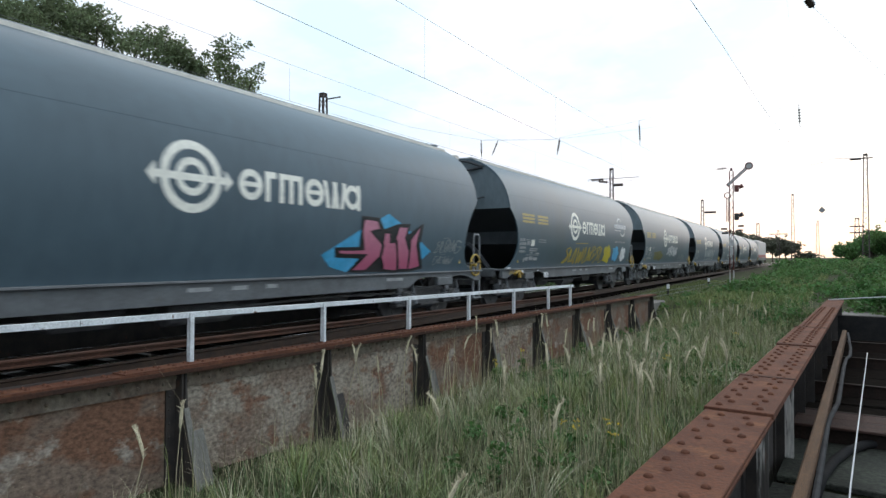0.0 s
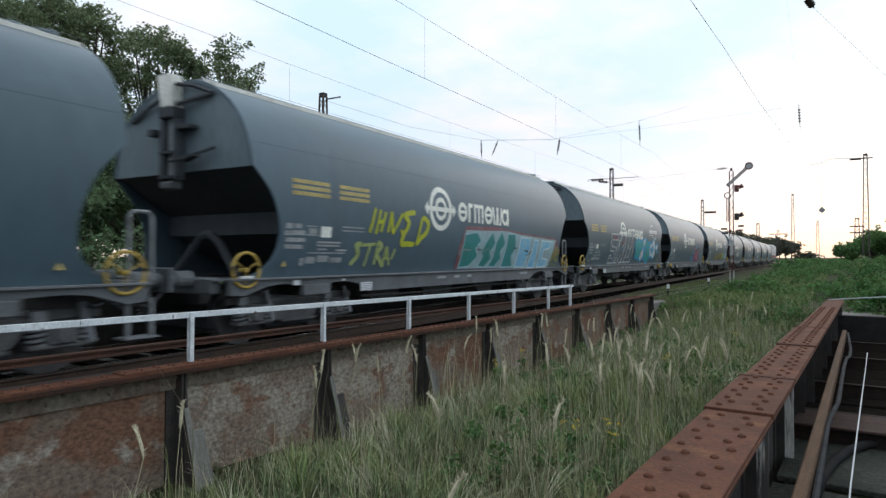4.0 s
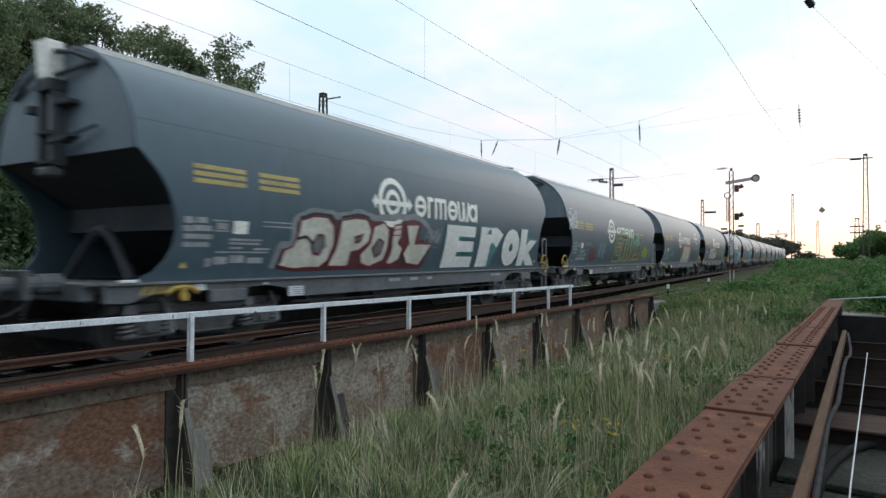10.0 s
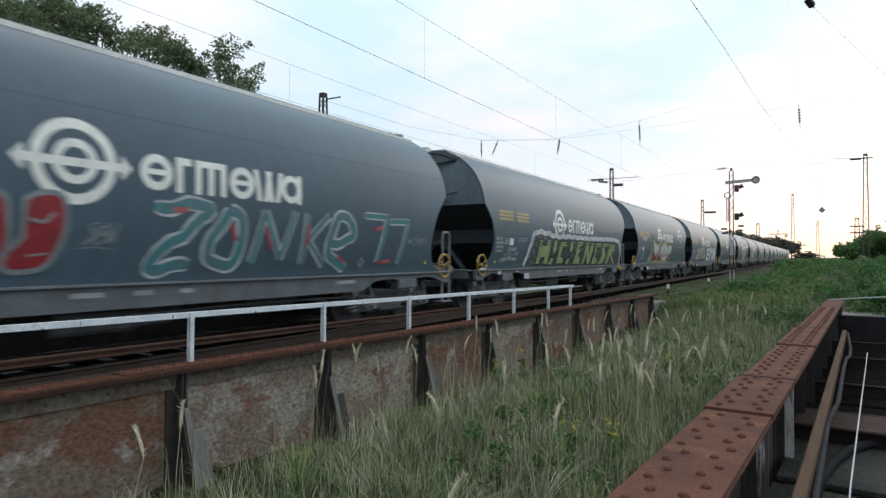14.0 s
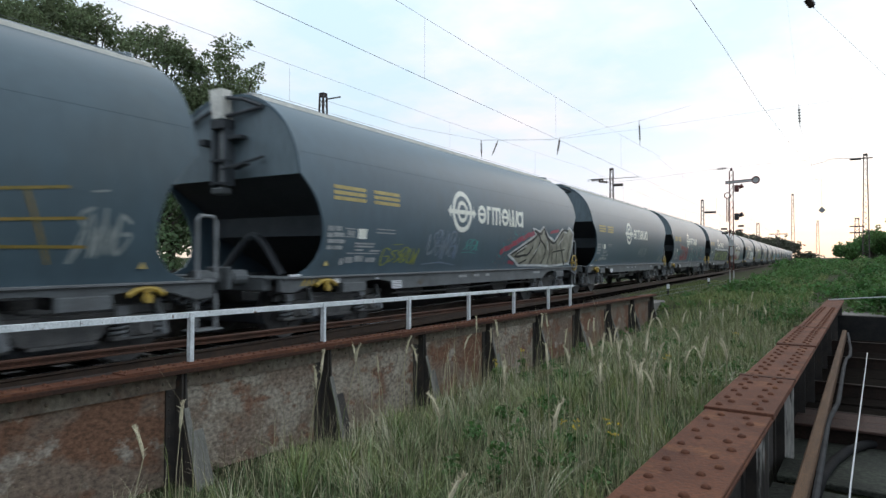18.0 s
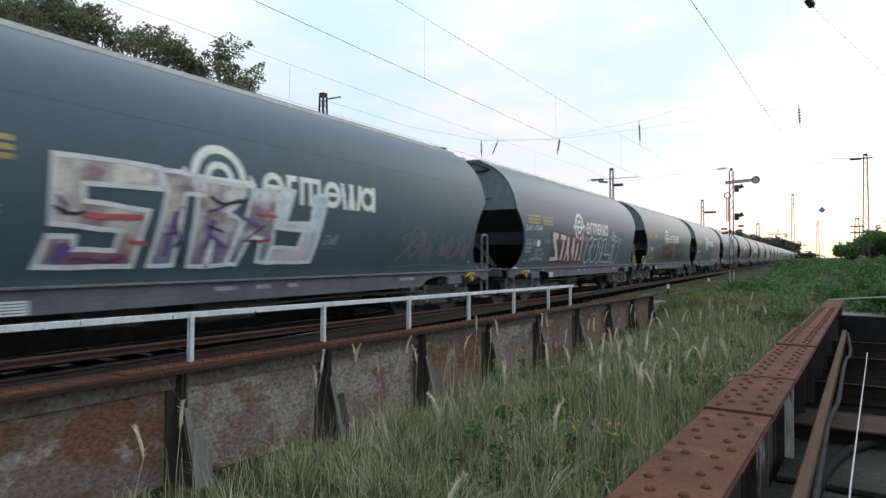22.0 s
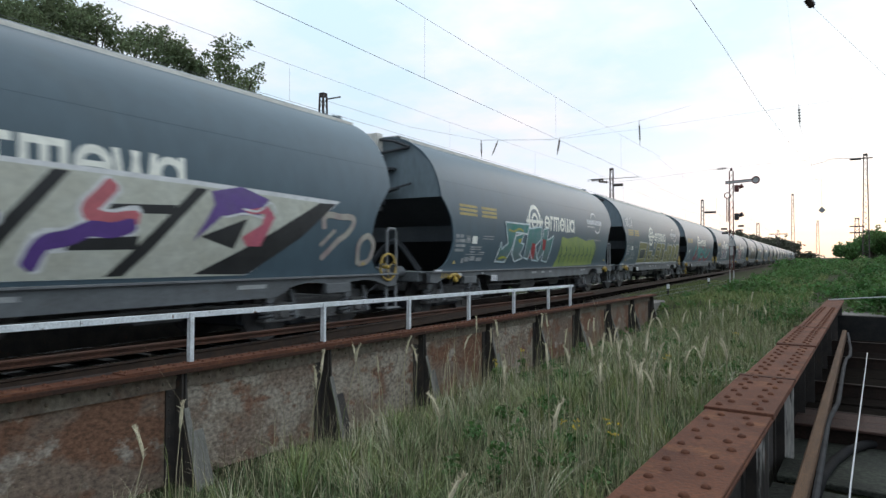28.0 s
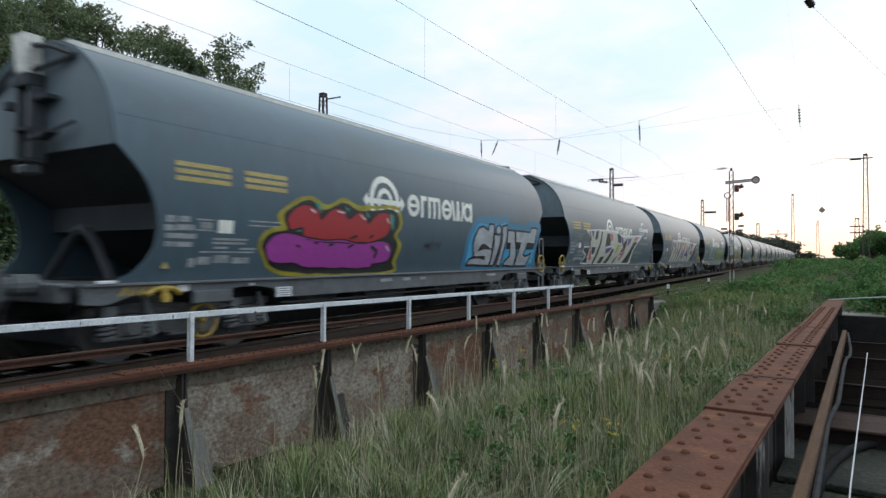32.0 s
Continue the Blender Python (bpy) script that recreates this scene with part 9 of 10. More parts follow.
        g_panel(w, [(10.7, 1.95), (11.61, 1.94), (11.68, 2.07), (12.12, 2.05), (11.98, 1.63), (11.48, 1.64), (11.3, 1.34), (11.46, 1.3), (11.81, 1.38), (11.61, 1.04), (10.87, 1.05), (10.94, 1.39), (11.04, 1.63), (10.72, 1.65)], ('steel', 'grey'), ('black', 'char'), 0.05, 0.004)
        g_panel(w, [(9.78, 1.94), (9.77, 1.89), (9.73, 1.84), (9.67, 1.82), (9.61, 1.81), (9.56, 1.83), (9.52, 1.87), (9.5, 1.92), (9.51, 1.97), (9.55, 2.01), (9.6, 2.03), (9.66, 2.04), (9.72, 2.02), (9.76, 1.99)], ('steel', 'grey'), ('black', 'char'), 0.045, 0.012, True)
        g_flat(w, [(8.68, 1.41), (8.71, 1.5), (8.81, 1.57), (8.96, 1.59), (9.16, 1.53), (9.37, 1.45), (8.98, 1.46)], ('black', 'char'), 0.012)
        g_flat(w, [(8.27, 1.2), (8.36, 1.26), (8.56, 1.3), (9.09, 1.31), (9.08, 1.21), (8.78, 1.25), (8.49, 1.24)], ('black', 'char'), 0.012)
        g_tag(w, 75, 3.0, 3.8, 0.79, 0.93, ("mint",), 4)
        g_tag(w, 76, 6.3, 7.0, 1.4, 1.6, ("char",), 5)


first = hopper_wagon()
train = []
WAGONS = list(range(-6, 23))
for k in WAGONS:
    w = first if k == WAGONS[0] else copy_thing(first, pose(TRACK_X, -PITCH * k, 0))
    train.append((k, w))
# things that differ from wagon to wagon
HAND_REAR = (1, 2, 5, 7, 8, 12, 14, 19)
FRONT_LEVER = (1, 5, 7, 8, 12, 14, 17, 19)
rear_wheel = None
front_wheel = None
lever_bm = B()
tube(lever_bm, [(1.50, 0.42, 0.84), (1.50, 0.52, 0.90), (1.50, 0.65, 0.92), (1.50, 0.78, 0.90), (1.50, 0.88, 0.84)], 0.035, 6)
box(lever_bm, 1.49, 1.53, 0.62, 0.68, 0.76, 0.92)
rod(lever_bm, (1.50, 0.65, 0.80), (1.56, 0.65, 0.80), 0.055, seg=10)
lever = None
stripe_bm = B()
for i in range(4):
    y = 0.10 + 0.11 * i
    stripe_bm.faces.new([stripe_bm.verts.new((1.4835, a, b)) for a, b in ((y, 0.84), (y + 0.055, 0.84), (y + 0.125, 0.945), (y + 0.07, 0.945))])
stripes = None


def lever_at(w, y, old):
    if old is None:
        return part("brake_lever", lever_bm, M["yellow"], w, "yellow brake lever")
    same("brake_lever", old, w, pose(0, y, 0))
    return old


for k, w in train:
    wagon_art(k, w)
    if k in HAND_REAR:
        if rear_wheel is None:
            rear_wheel = part("handwheel", handwheel_bm(-0.05, 1.10, 1.50, 0.235), M["yellow"], w, "yellow brake handwheel", True)
        else:
            same("handwheel", rear_wheel, w)
    else:
        lever = lever_at(w, 0.0, lever)
        if stripes is None:
            stripes = part("hazard_stripes", stripe_bm, M["yellow"], w, "yellow hazard stripes on the sill")
        else:
            same("hazard_stripes", stripes, w)
    if k == 5:
        y = BODY + 0.10
        for y0, y1, z1 in ((y, y + 0.34, 1.92), (y + 0.40, y + 0.76, 1.92)):
            part("platform_rail", tube(B(), [(1.38, y0, 1.0), (1.38, y0, z1 - 0.06), (1.38, y0 + 0.06, z1), (1.38, y1 - 0.06, z1), (1.38, y1, z1 - 0.06), (1.38, y1, 1.0)], 0.024, 6), M["loop_grey"], w, "grey platform railing")
        part("platform_rail", tube(B(), [(1.38, y, 1.48), (1.38, y + 0.76, 1.48)], 0.02, 6), M["loop_grey"], w, "grey platform railing")
        part("platform_rail", tube(B(), [(1.30, y + 0.76, 1.0), (1.30, y + 0.76, 1.85), (-1.30, y + 0.76, 1.85), (-1.30, y + 0.76, 1.0)], 0.024, 6), M["loop_grey"], w, "grey platform railing")
        part("platform_floor", box(B(), -1.40, 1.42, y - 0.1, y + 0.80, 0.96, 1.0), M["sill"], w, "steel end platform")
    if k in (15, 20):
        part("handwheel", handwheel_bm(1.33, 0.47, 1.34, 0.21), M["yellow"], w, "yellow handwheel low on the bogie", True)
    if k in FRONT_LEVER:
        lever = lever_at(w, BODY - 1.3, lever)
    elif front_wheel is None:
        front_wheel = part("handwheel", handwheel_bm(BODY + 0.02, 1.10, 1.50), M["yellow"], w, "yellow brake handwheel", True)
    else:
        same("handwheel", front_wheel, w)
LABELS = {0: "dark grey hopper wagon with pink letters on blue", 1: "dark grey hopper wagon with teal bubble graffiti", 2: "dark grey hopper wagon with green block graffiti",
          3: "dark grey hopper wagon with white and red graffiti", 4: "dark grey hopper wagon with red-edged beige graffiti", 5: "dark grey hopper wagon with green outlined graffiti",
          6: "dark grey hopper wagon with two cream graffiti pieces", 7: "dark grey hopper wagon with silver and red graffiti", 8: "dark grey hopper wagon with long green graffiti",
          9: "dark grey hopper wagon with dark red graffiti", 11: "dark grey hopper wagon with spiky silver graffiti", 12: "dark grey hopper wagon with orange outlined graffiti",
          13: "dark grey hopper wagon with white star graffiti", 14: "dark grey hopper wagon with violet and white graffiti", 15: "dark grey hopper wagon with teal and red strokes",
          16: "dark grey hopper wagon with khaki block graffiti", 17: "dark grey hopper wagon with green and teal graffiti", 18: "dark grey hopper wagon with silver slashed graffiti",
          19: "dark grey hopper wagon with silver and violet graffiti", 20: "dark grey hopper wagon with red and magenta graffiti"}
for k, w in train:
    if k in LABELS:
        w["label"] = LABELS[k]

# the locomotive at the head
loco = thing("locomotive", pose(TRACK_X, PITCH * 7, 0), "pale boxy electric locomotive with red ends", "locomotive")
lb = B()
box(lb, -1.45, 1.45, 0.3, 17.5, 1.15, 3.75, bevel=0.18)
part("car_body", lb, M["loco"], loco, "pale painted car body")
part("front_panel", box(B(), -1.30, 1.30, 17.5, 17.6, 1.3, 3.4), M["loco_red"], loco, "red end panel")
part("back_panel", box(B(), -1.30, 1.30, 0.22, 0.30, 1.3, 2.3), M["loco_red"], loco, "red end panel")
part("window", box(B(), -1.1, 1.1, 0.22, 0.30, 2.5, 3.2), M["pane"], loco, "dark cab window")
part("underframe", box(B(), -1.40, 1.40, 0.1, 17.7, 0.85, 1.16), M["sill"], loco, "grimy underframe")
part("side_stripe", box(B(), 1.45, 1.47, 0.6, 17.2, 1.25, 1.7), M["loco_red"], loco, "red side stripe")
for y in (3.6, 14.2):
    bogie(loco, y)

# ---- signal, masts and wires ----
ARM_Z = 6.02
sig = thing("semaphore_signal", pose(-4.05, 40.5, -0.35), "red and white lattice semaphore signal with one arm", "signal")
for x in (-0.10, 0.10):
    # Upper sections take the dark red: backlit darkness is put into their colour.
    for a, b, m_ in ((0.0, 0.9, "mast_white"), (0.9, 2.3, "mast_red"), (2.3, 2.9, "mast_white"), (2.9, 4.9, "mast_red"), (4.9, 5.4, "mast_white"), (5.4, 6.7, "mast_red")):
        part("mast_rail", box(B(), x - 0.028, x + 0.028, -0.04, 0.04, a, b), M[m_], sig, "dark red mast section" if m_ == "mast_red" else "white painted mast section")
for i in range(16):
    la = B()
    z = 0.25 + i * 0.4
    rod(la, (-0.10, 0, z), (0.10, 0, z + 0.4 if z < 6 else z + 0.3), 0.012, seg=5)
    part("lacing", la, M["mast_red"], sig)
part("foot", box(B(), -0.3, 0.3, -0.3, 0.3, -0.1, 0.12, bevel=0.03), M["concrete"], sig, "concrete footing")
part("finial", box(B(), -0.06, 0.06, -0.06, 0.06, 6.7, 6.85), M["mast_red"], sig)
signal_arm = None
ab = B()
box(ab, -0.30, 1.10, -0.03, 0.0, -0.085, -0.055)
box(ab, -0.30, 1.10, -0.03, 0.0, 0.055, 0.085)
box(ab, -0.30, -0.26, -0.03, 0.0, -0.055, 0.055)
signal_arm = part("signal_arm", ab, M["mast_red"], sig, "red-edged white semaphore arm")
ri = B()
tube(ri, [(1.30 + 0.19 * math.cos(a), -0.02, 0.19 * math.sin(a)) for a in np.linspace(0, math.tau, 18, endpoint=False)], 0.035, 6, closed=True)
part("arm_ring", ri, M["mast_red"], signal_arm, "red ring at the arm's end")
di = B()
rod(di, (1.30, -0.012, 0), (1.30, 0.0, 0), 0.16, seg=18)
box(di, -0.26, 1.10, -0.018, -0.005, -0.055, 0.055)
part("arm_plate", di, M["mast_white"], signal_arm, "white plate of the arm")
lo = B()
tube(lo, [(-0.2 + 0.16 * math.cos(a), -0.16, 5.25 + 0.16 * math.sin(a)) for a in np.linspace(0, math.tau, 16, endpoint=False)], 0.03, 6, closed=True)
box(lo, -0.26, -0.22, -0.16, -0.12, 3.7, 5.1)
box(lo, -0.18, -0.14, -0.16, -0.12, 3.7, 5.1)
part("lower_arm", lo, M["mast_red"], sig, "second arm hanging down the mast")
for z, m_ in ((5.65, "mast_red"), (4.0, "pipe")):
    ln = B()
    box(ln, 0.16, 0.40, -0.14, 0.14, z - 0.20, z + 0.20, m=None, bevel=0.04)
    rod(ln, (0.40, 0, z + 0.05), (0.62, 0, z + 0.16), 0.10, 0.13, 10)
    part("lantern", ln, M[m_], sig, "signal lantern in its hood")
pl = B()
box(pl, -0.09, 0.09, -0.08, -0.05, 1.75, 2.25)
part("signal_plate", pl, M["mast_white"], sig, "white mast plate")
tri = B()
prism(tri, [(-0.2, 2.3), (0.2, 2.3), (0.0, 2.75)], "y", -0.10, -0.085)
part("triangle_plate", tri, M["mast_white"], sig, "white triangular plate")
bx = B()
for x, z in ((-0.4, 3.3), (0.45, 3.2), (0.5, 3.45), (-0.35, 3.05)):
    box(bx, x - 0.16, x + 0.16, -0.1, 0.1, z - 0.05, z + 0.05)
part("bracket", bx, M["dark"], sig, "dark wire brackets")


def lattice_mast(x, y, z0, top, foot_w, top_w, label, steps=14, arms=()):
    m = thing("catenary_mast", pose(x, y, z0), label, "mast", "catenary masts")
    h = top - z0

    def at(k, sx, sy):
        w_ = foot_w + (top_w - foot_w) * k
        return Vector((sx * w_ / 2, sy * w_ / 2, h * k))
    t = max(0.035, foot_w * 0.075)
    for sx in (-1, 1):
        for sy in (-1, 1):
            b = B()
            rod(b, at(0, sx, sy), at(1, sx, sy), t, seg=4)
            part("mast_leg", b, M["mast"], m)
    for fx, fy in (((-1, -1), (1, -1)), ((1, -1), (1, 1)), ((1, 1), (-1, 1)), ((-1, 1), (-1, -1))):
        b = B()
        tube(b, [at(i / steps, *(fx if i % 2 else fy)) for i in range(steps + 1)], t * 0.6, 4)
        part("mast_lacing", b, M["mast"], m)
    part("mast_head", box(B(), -top_w * 0.6, top_w * 0.6, -top_w * 0.6, top_w * 0.6, h - 0.05, h + 0.12), M["mast"], m)
    part("footing", box(B(), -foot_w * 0.8, foot_w * 0.8, -foot_w * 0.8, foot_w * 0.8, -0.6, 0.15, bevel=0.05), M["concrete"], m)
    for zz, x0, x1, r_ in arms:
        b = B()
        rod(b, (x0, 0, zz - z0), (x1, 0, zz - z0), r_, seg=8)
        part("insulator_arm", b, M["insul"], m, "dark insulator arm")
    return m


lattice_mast(4.0, 64.7, -0.3, 10.0, 0.52, 0.26, "tall lattice catenary mast of brown steel", 22, [(9.75, -1.15, 0.55, 0.05), (9.73, -1.1, -0.3, 0.10)])
lattice_mast(-2.25, 100.4, -0.3, 10.0, 0.52, 0.22, "tall lattice catenary mast of brown steel", 20)
lattice_mast(1.25, 176.5, -0.3, 10.0, 0.8, 0.35, "distant lattice catenary mast of brown steel", 16)
lattice_mast(-16.9, 61.8, -0.4, 9.9, 0.42, 0.28, "lattice catenary mast of brown steel behind the train", 18, [(9.0, -2.4, 2.6, 0.03), (8.98, -2.0, -0.8, 0.10), (8.35, 0.2, 1.1, 0.14)])
lattice_mast(-17.3, 19.9, -0.4, 7.9, 0.50, 0.20, "lattice catenary mast of brown steel behind the train", 14, [(7.75, 0.2, 0.9, 0.03)])
lattice_mast(-14.3, 102.7, -0.4, 9.9, 0.6, 0.32, "distant lattice catenary mast of brown steel", 16, [(8.1, 0.3, 1.9, 0.16)])
lattice_mast(6.2, 119.3, -0.3, 7.4, 0.8, 0.5, "distant lattice mast of brown steel", 14, [(6.2, -1.0, 1.0, 0.1), (5.2, -1.0, 1.0, 0.1)])
lattice_mast(-12.5, 190.0, -0.4, 10.4, 1.0, 0.6, "distant lattice catenary mast of brown steel", 12)
lattice_mast(-10.5, 260.0, -0.4, 11.0, 1.0, 0.6, "distant lattice catenary mast of brown steel", 12, [(9.8, -3, 3, 0.15)])


def wire(label, pts, r=0.014, sag=0.0, n=12):
    a, b = Vector(pts[0]), Vector(pts[-1])
    if len(pts) == 2:
        pts = [a.lerp(b, i / n) - Vector((0, 0, 4 * sag * (i / n) * (1 - i / n))) for i in range(n + 1)]
    return tagged(link("wire", tube(B(), pts, r * 0.62, 5), M["wire"]), label, "wire", "overhead wires")


def dropper(parent, a, b):
    d = B()
    rod(d, a, b, 0.003, seg=4)
    part("dropper", d, M["wire"], parent)


def catenary(x0, x1, y0, y1, zc, zm, spans, label):
    c = wire("thin contact wire over " + label, [(x0, y0, zc), (x1, y1, zc)], 0.0085)
    m = wire("sagging carrier wire over " + label, [(x0, y0, zm), (x1, y1, zm)], 0.0065, 0.35 if spans else 0.0, 24)
    for k in range(1, spans):
        u = k / spans
        x, y = x0 + (x1 - x0) * u, y0 + (y1 - y0) * u
        zt = zm - 4 * 0.35 * u * (1 - u)
        dropper(m, (x, y, zc + 0.01), (x, y, zt - 0.01))
    return c, m


for ya, yb in ((-14, 40), (40, 95), (95, 180)):
    catenary(TRACK_X - 0.15, TRACK_X + 0.1, ya, yb, 5.62, 7.45, 6, "the train's track")
    catenary(TRACK_X - 4.5, TRACK_X - 4.4, ya, yb, 5.62, 7.0, 6, "the neighbouring track")
wire("thin contact wire over the disused bridge", [(-1.65, 4.0, 4.3), (-1.55, 10.03, 5.14), (-1.66, 15.16, 5.93), (-1.53, 24.5, 6.63), (-1.09, 39.78, 7.71), (-0.07, 57.73, 8.55)], 0.007)
wire("registration arm of the contact wire", [(-0.07, 57.73, 8.55), (1.01, 58.36, 8.86), (1.21, 58.47, 9.04), (1.7, 59.5, 9.2), (3.8, 64.6, 9.72)], 0.022)
# the cross-spans and their insulators
SPAN = [(-17.3, 19.9, 7.75), (-17.2, 26.2, 7.75), (-16.2, 32.1, 7.95), (-14.2, 37.91, 8.73), (-10.55, 45.8, 10.99), (-7.9, 50.8, 12.8)]
wire("upper cross-span wire behind the train", SPAN, 0.010)
wire("lower cross-span wire behind the train", [(-16.2, 32.1, 7.93), (-14.21, 37.91, 8.70), (-10.56, 45.8, 10.4), (-2.9, 53.5, 12.4), (12, 68, 16)], 0.008)
wire("long cross-span wire between the masts", [(-18.33, 58.66, 8.5), (-16.9, 61.4, 8.6), (-14.39, 60.95, 8.61), (-7.64, 62.56, 9.35), (-1.11, 64.05, 9.87), (1.46, 64.39, 9.76), (3.93, 64.67, 9.76)], 0.012)
span_wire = wire("thin far cross-span wire with a hanging sign", [(-1.2, 68.65, 8.29), (2.97, 71.07, 9.2), (5.75, 72.67, 10.16)], 0.008)


def insulator(p, q, r=0.07, n=5):
    p, q = Vector(p), Vector(q)
    t = tagged(link("insulator", rod(B(), p, q, 0.02, seg=6), M["insul"]), "dark ribbed insulator hanging in the wires", "insulator", "insulators")
    for i in range(n):
        b = B()
        c = p.lerp(q, 0.25 + 0.5 * i / max(1, n - 1))
        d = (q - p).normalized() * 0.03
        rod(b, c - d * 1.3, c + d * 1.3, r * 1.4, r * 0.9, 8)
        part("rib", b, M["insul"], t)
    return t


insulator((-16.2, 32.1, 7.95), (-16.2, 32.15, 7.0), 0.045, 4)
insulator((-15.75, 33.4, 8.1), (-16.15, 33.4, 7.25), 0.05, 4)
insulator((-13.85, 38.6, 8.95), (-14.02, 38.55, 7.85), 0.06, 5)
insulator((-10.55, 45.8, 11.0), (-10.50, 45.85, 9.28), 0.06, 6)
insulator((-0.65, 45.78, 10.95), (-0.59, 45.83, 9.52), 0.06, 5)
wire("carrier wire hanging over the disused bridge", [(-1.3, 44.0, 18.0), (-0.82, 45.65, 12.98), (-0.65, 45.78, 10.95)], 0.004)
wire("carrier wire hanging over the disused bridge", [(-0.59, 45.83, 9.52), (-0.23, 46.06, 8.2), (0.31, 46.41, 5.95)], 0.007)
insulator((-0.09, 18.37, 7.84), (0.09, 18.48, 7.58), 0.075, 4)
wire("stay wire above the bridge", [(-0.65, 18.03, 8.64), (-0.09, 18.37, 7.84), (0.09, 18.48, 7.58), (0.81, 18.91, 6.78), (1.65, 19.41, 5.86), (4, 20.8, 3.2)], 0.004)
insulator((-17.73, 59.6, 8.55), (-16.94, 61.4, 8.6), 0.10, 4)
insulator((-7.64, 62.56, 9.35), (-6.5, 62.8, 9.43), 0.10, 4)
plate = B()
prism(plate, [(-0.32, 0), (0, -0.30), (0.32, 0), (0, 0.30)], "y", -0.01, 0.01)
sign = link("diamond_sign", plate, M["sign_grey"], span_wire, "grey diamond-shaped hanging sign", pose(0.86, 69.9, 5.77))
part("hanger", rod(B(), (0, 0, 0.25), (0.0, -0.05, 2.99), 0.012, seg=6), M["wire"], sign, "thin hanger wire")
# small marker posts beside the track
for x, y in ((-5.2, 27.6), (-4.8, 36.6)):
    mk = thing("marker_post", pose(x, y, -0.45), "small white-topped marker post beside the track", "post", "marker posts")
    part("stake", box(B(), -0.03, 0.03, -0.03, 0.03, 0, 0.42), M["dark"], mk)
    part("top", box(B(), -0.05, 0.05, -0.05, 0.05, 0.42, 0.60), M["label"], mk, "white top")
wire("signal wire along the track", [(-5.5, 22.6, -0.1), (-4.3, 40.0, -0.08)], 0.012)
wire("signal wire along the track", [(-5.3, 22.6, -0.22), (-4.2, 40.0, -0.2)], 0.012)

# ---- trees and bushes ----
def leaf_cloud(spots, rng, size, per):
    """Many small leaf quads around the spots: (x, y, z, radius)."""
    vs, fs = [], []
    for x, y, z, r in spots:
        for _ in range(max(3, int(per * r * r))):
            while True:
                d = Vector((rng.uniform(-1, 1), rng.uniform(-1, 1), rng.uniform(-1, 1)))
                if 0.15 < d.length < 1:
                    break
            d *= r * (0.55 + 0.45 * rng.random())
            d.z *= 0.8
            c = Vector((x, y, z)) + d
            a = Vector((rng.gauss(0, 1), rng.gauss(0, 1), rng.gauss(0, 0.7))).normalized()
            b = a.orthogonal().normalized()
            b.rotate(Matrix.Rotation(rng.uniform(0, 6.3), 3, a))
            s = size * rng.uniform(0.6, 1.4)
            k = len(vs)
            vs += [c - a * s, c + b * s * 0.5, c + a * s, c - b * s * 0.5]
            fs.append((k, k + 1, k + 2, k + 3))
    me_ = bpy.data.meshes.new("leaves")
    me_.from_pydata([tuple(v) for v in vs], [], fs)
    return me_


def tree(x, y, z0, h, spread_, seed, label, mat_leaf, size=0.16, per=60, trunk_r=0.25, clumps=26):
    rng = random.Random(seed)
    t = thing("tree", pose(x, y, z0, 0, 0, rng.uniform(0, 360)), label, "tree", "trees")
    tr = B()
    pts = [Vector((0, 0, -0.3))]
    for i in range(1, 6):
        pts.append(Vector((rng.uniform(-0.2, 0.2) * i * 0.3, rng.uniform(-0.2, 0.2) * i * 0.3, h * 0.75 * i / 5)))
    for i, (a, b) in enumerate(zip(pts, pts[1:])):
        rod(tr, a, b, trunk_r * (1 - 0.15 * i), trunk_r * (1 - 0.15 * (i + 1)), 9)
    part("trunk", tr, M["bark"], t, "bark-covered trunk")
    spots = []
    lm = B()
    for i in range(clumps):
        # clumps fill a domed crown, thickest near its surface
        while True:
            d = Vector((rng.uniform(-1, 1), rng.uniform(-1, 1), rng.uniform(-0.9, 1)))
            if 0.45 < d.length < 1:
                break
        mid, high = 0.63 * h, 0.37 * h - 0.22 * spread_
        lump = 1 + 0.16 * math.sin(3 * math.atan2(d.y, d.x) + seed) + 0.10 * math.sin(5 * d.z + seed * 2)
        c = Vector((d.x * spread_ * 0.85 * lump, d.y * spread_ * 0.85 * lump, mid + d.z * high))
        zc = c.z
        base = pts[min(4, 1 + int(4 * zc / h * 0.7))]
        rod(lm, base, c, 0.05 + trunk_r * 0.12, 0.02, 5)
        r = rng.uniform(0.75, 1.25) * spread_ * 0.35
        spots.append((c.x, c.y, c.z, r))
        for _ in range(3):
            q = c + Vector([max(-1.4, min(1.4, rng.gauss(0, g_))) for g_ in (1, 1, 0.7)]) * r * 0.62
            spots.append((q.x, q.y, q.z, r * rng.uniform(0.3, 0.55)))
    part("branchwork", lm, M["bark"], t)
    me_ = leaf_cloud(spots, rng, size, per)
    me_.materials.append(mat_leaf)
    cr = new("crown", me_)
    cr.parent = t
    return t


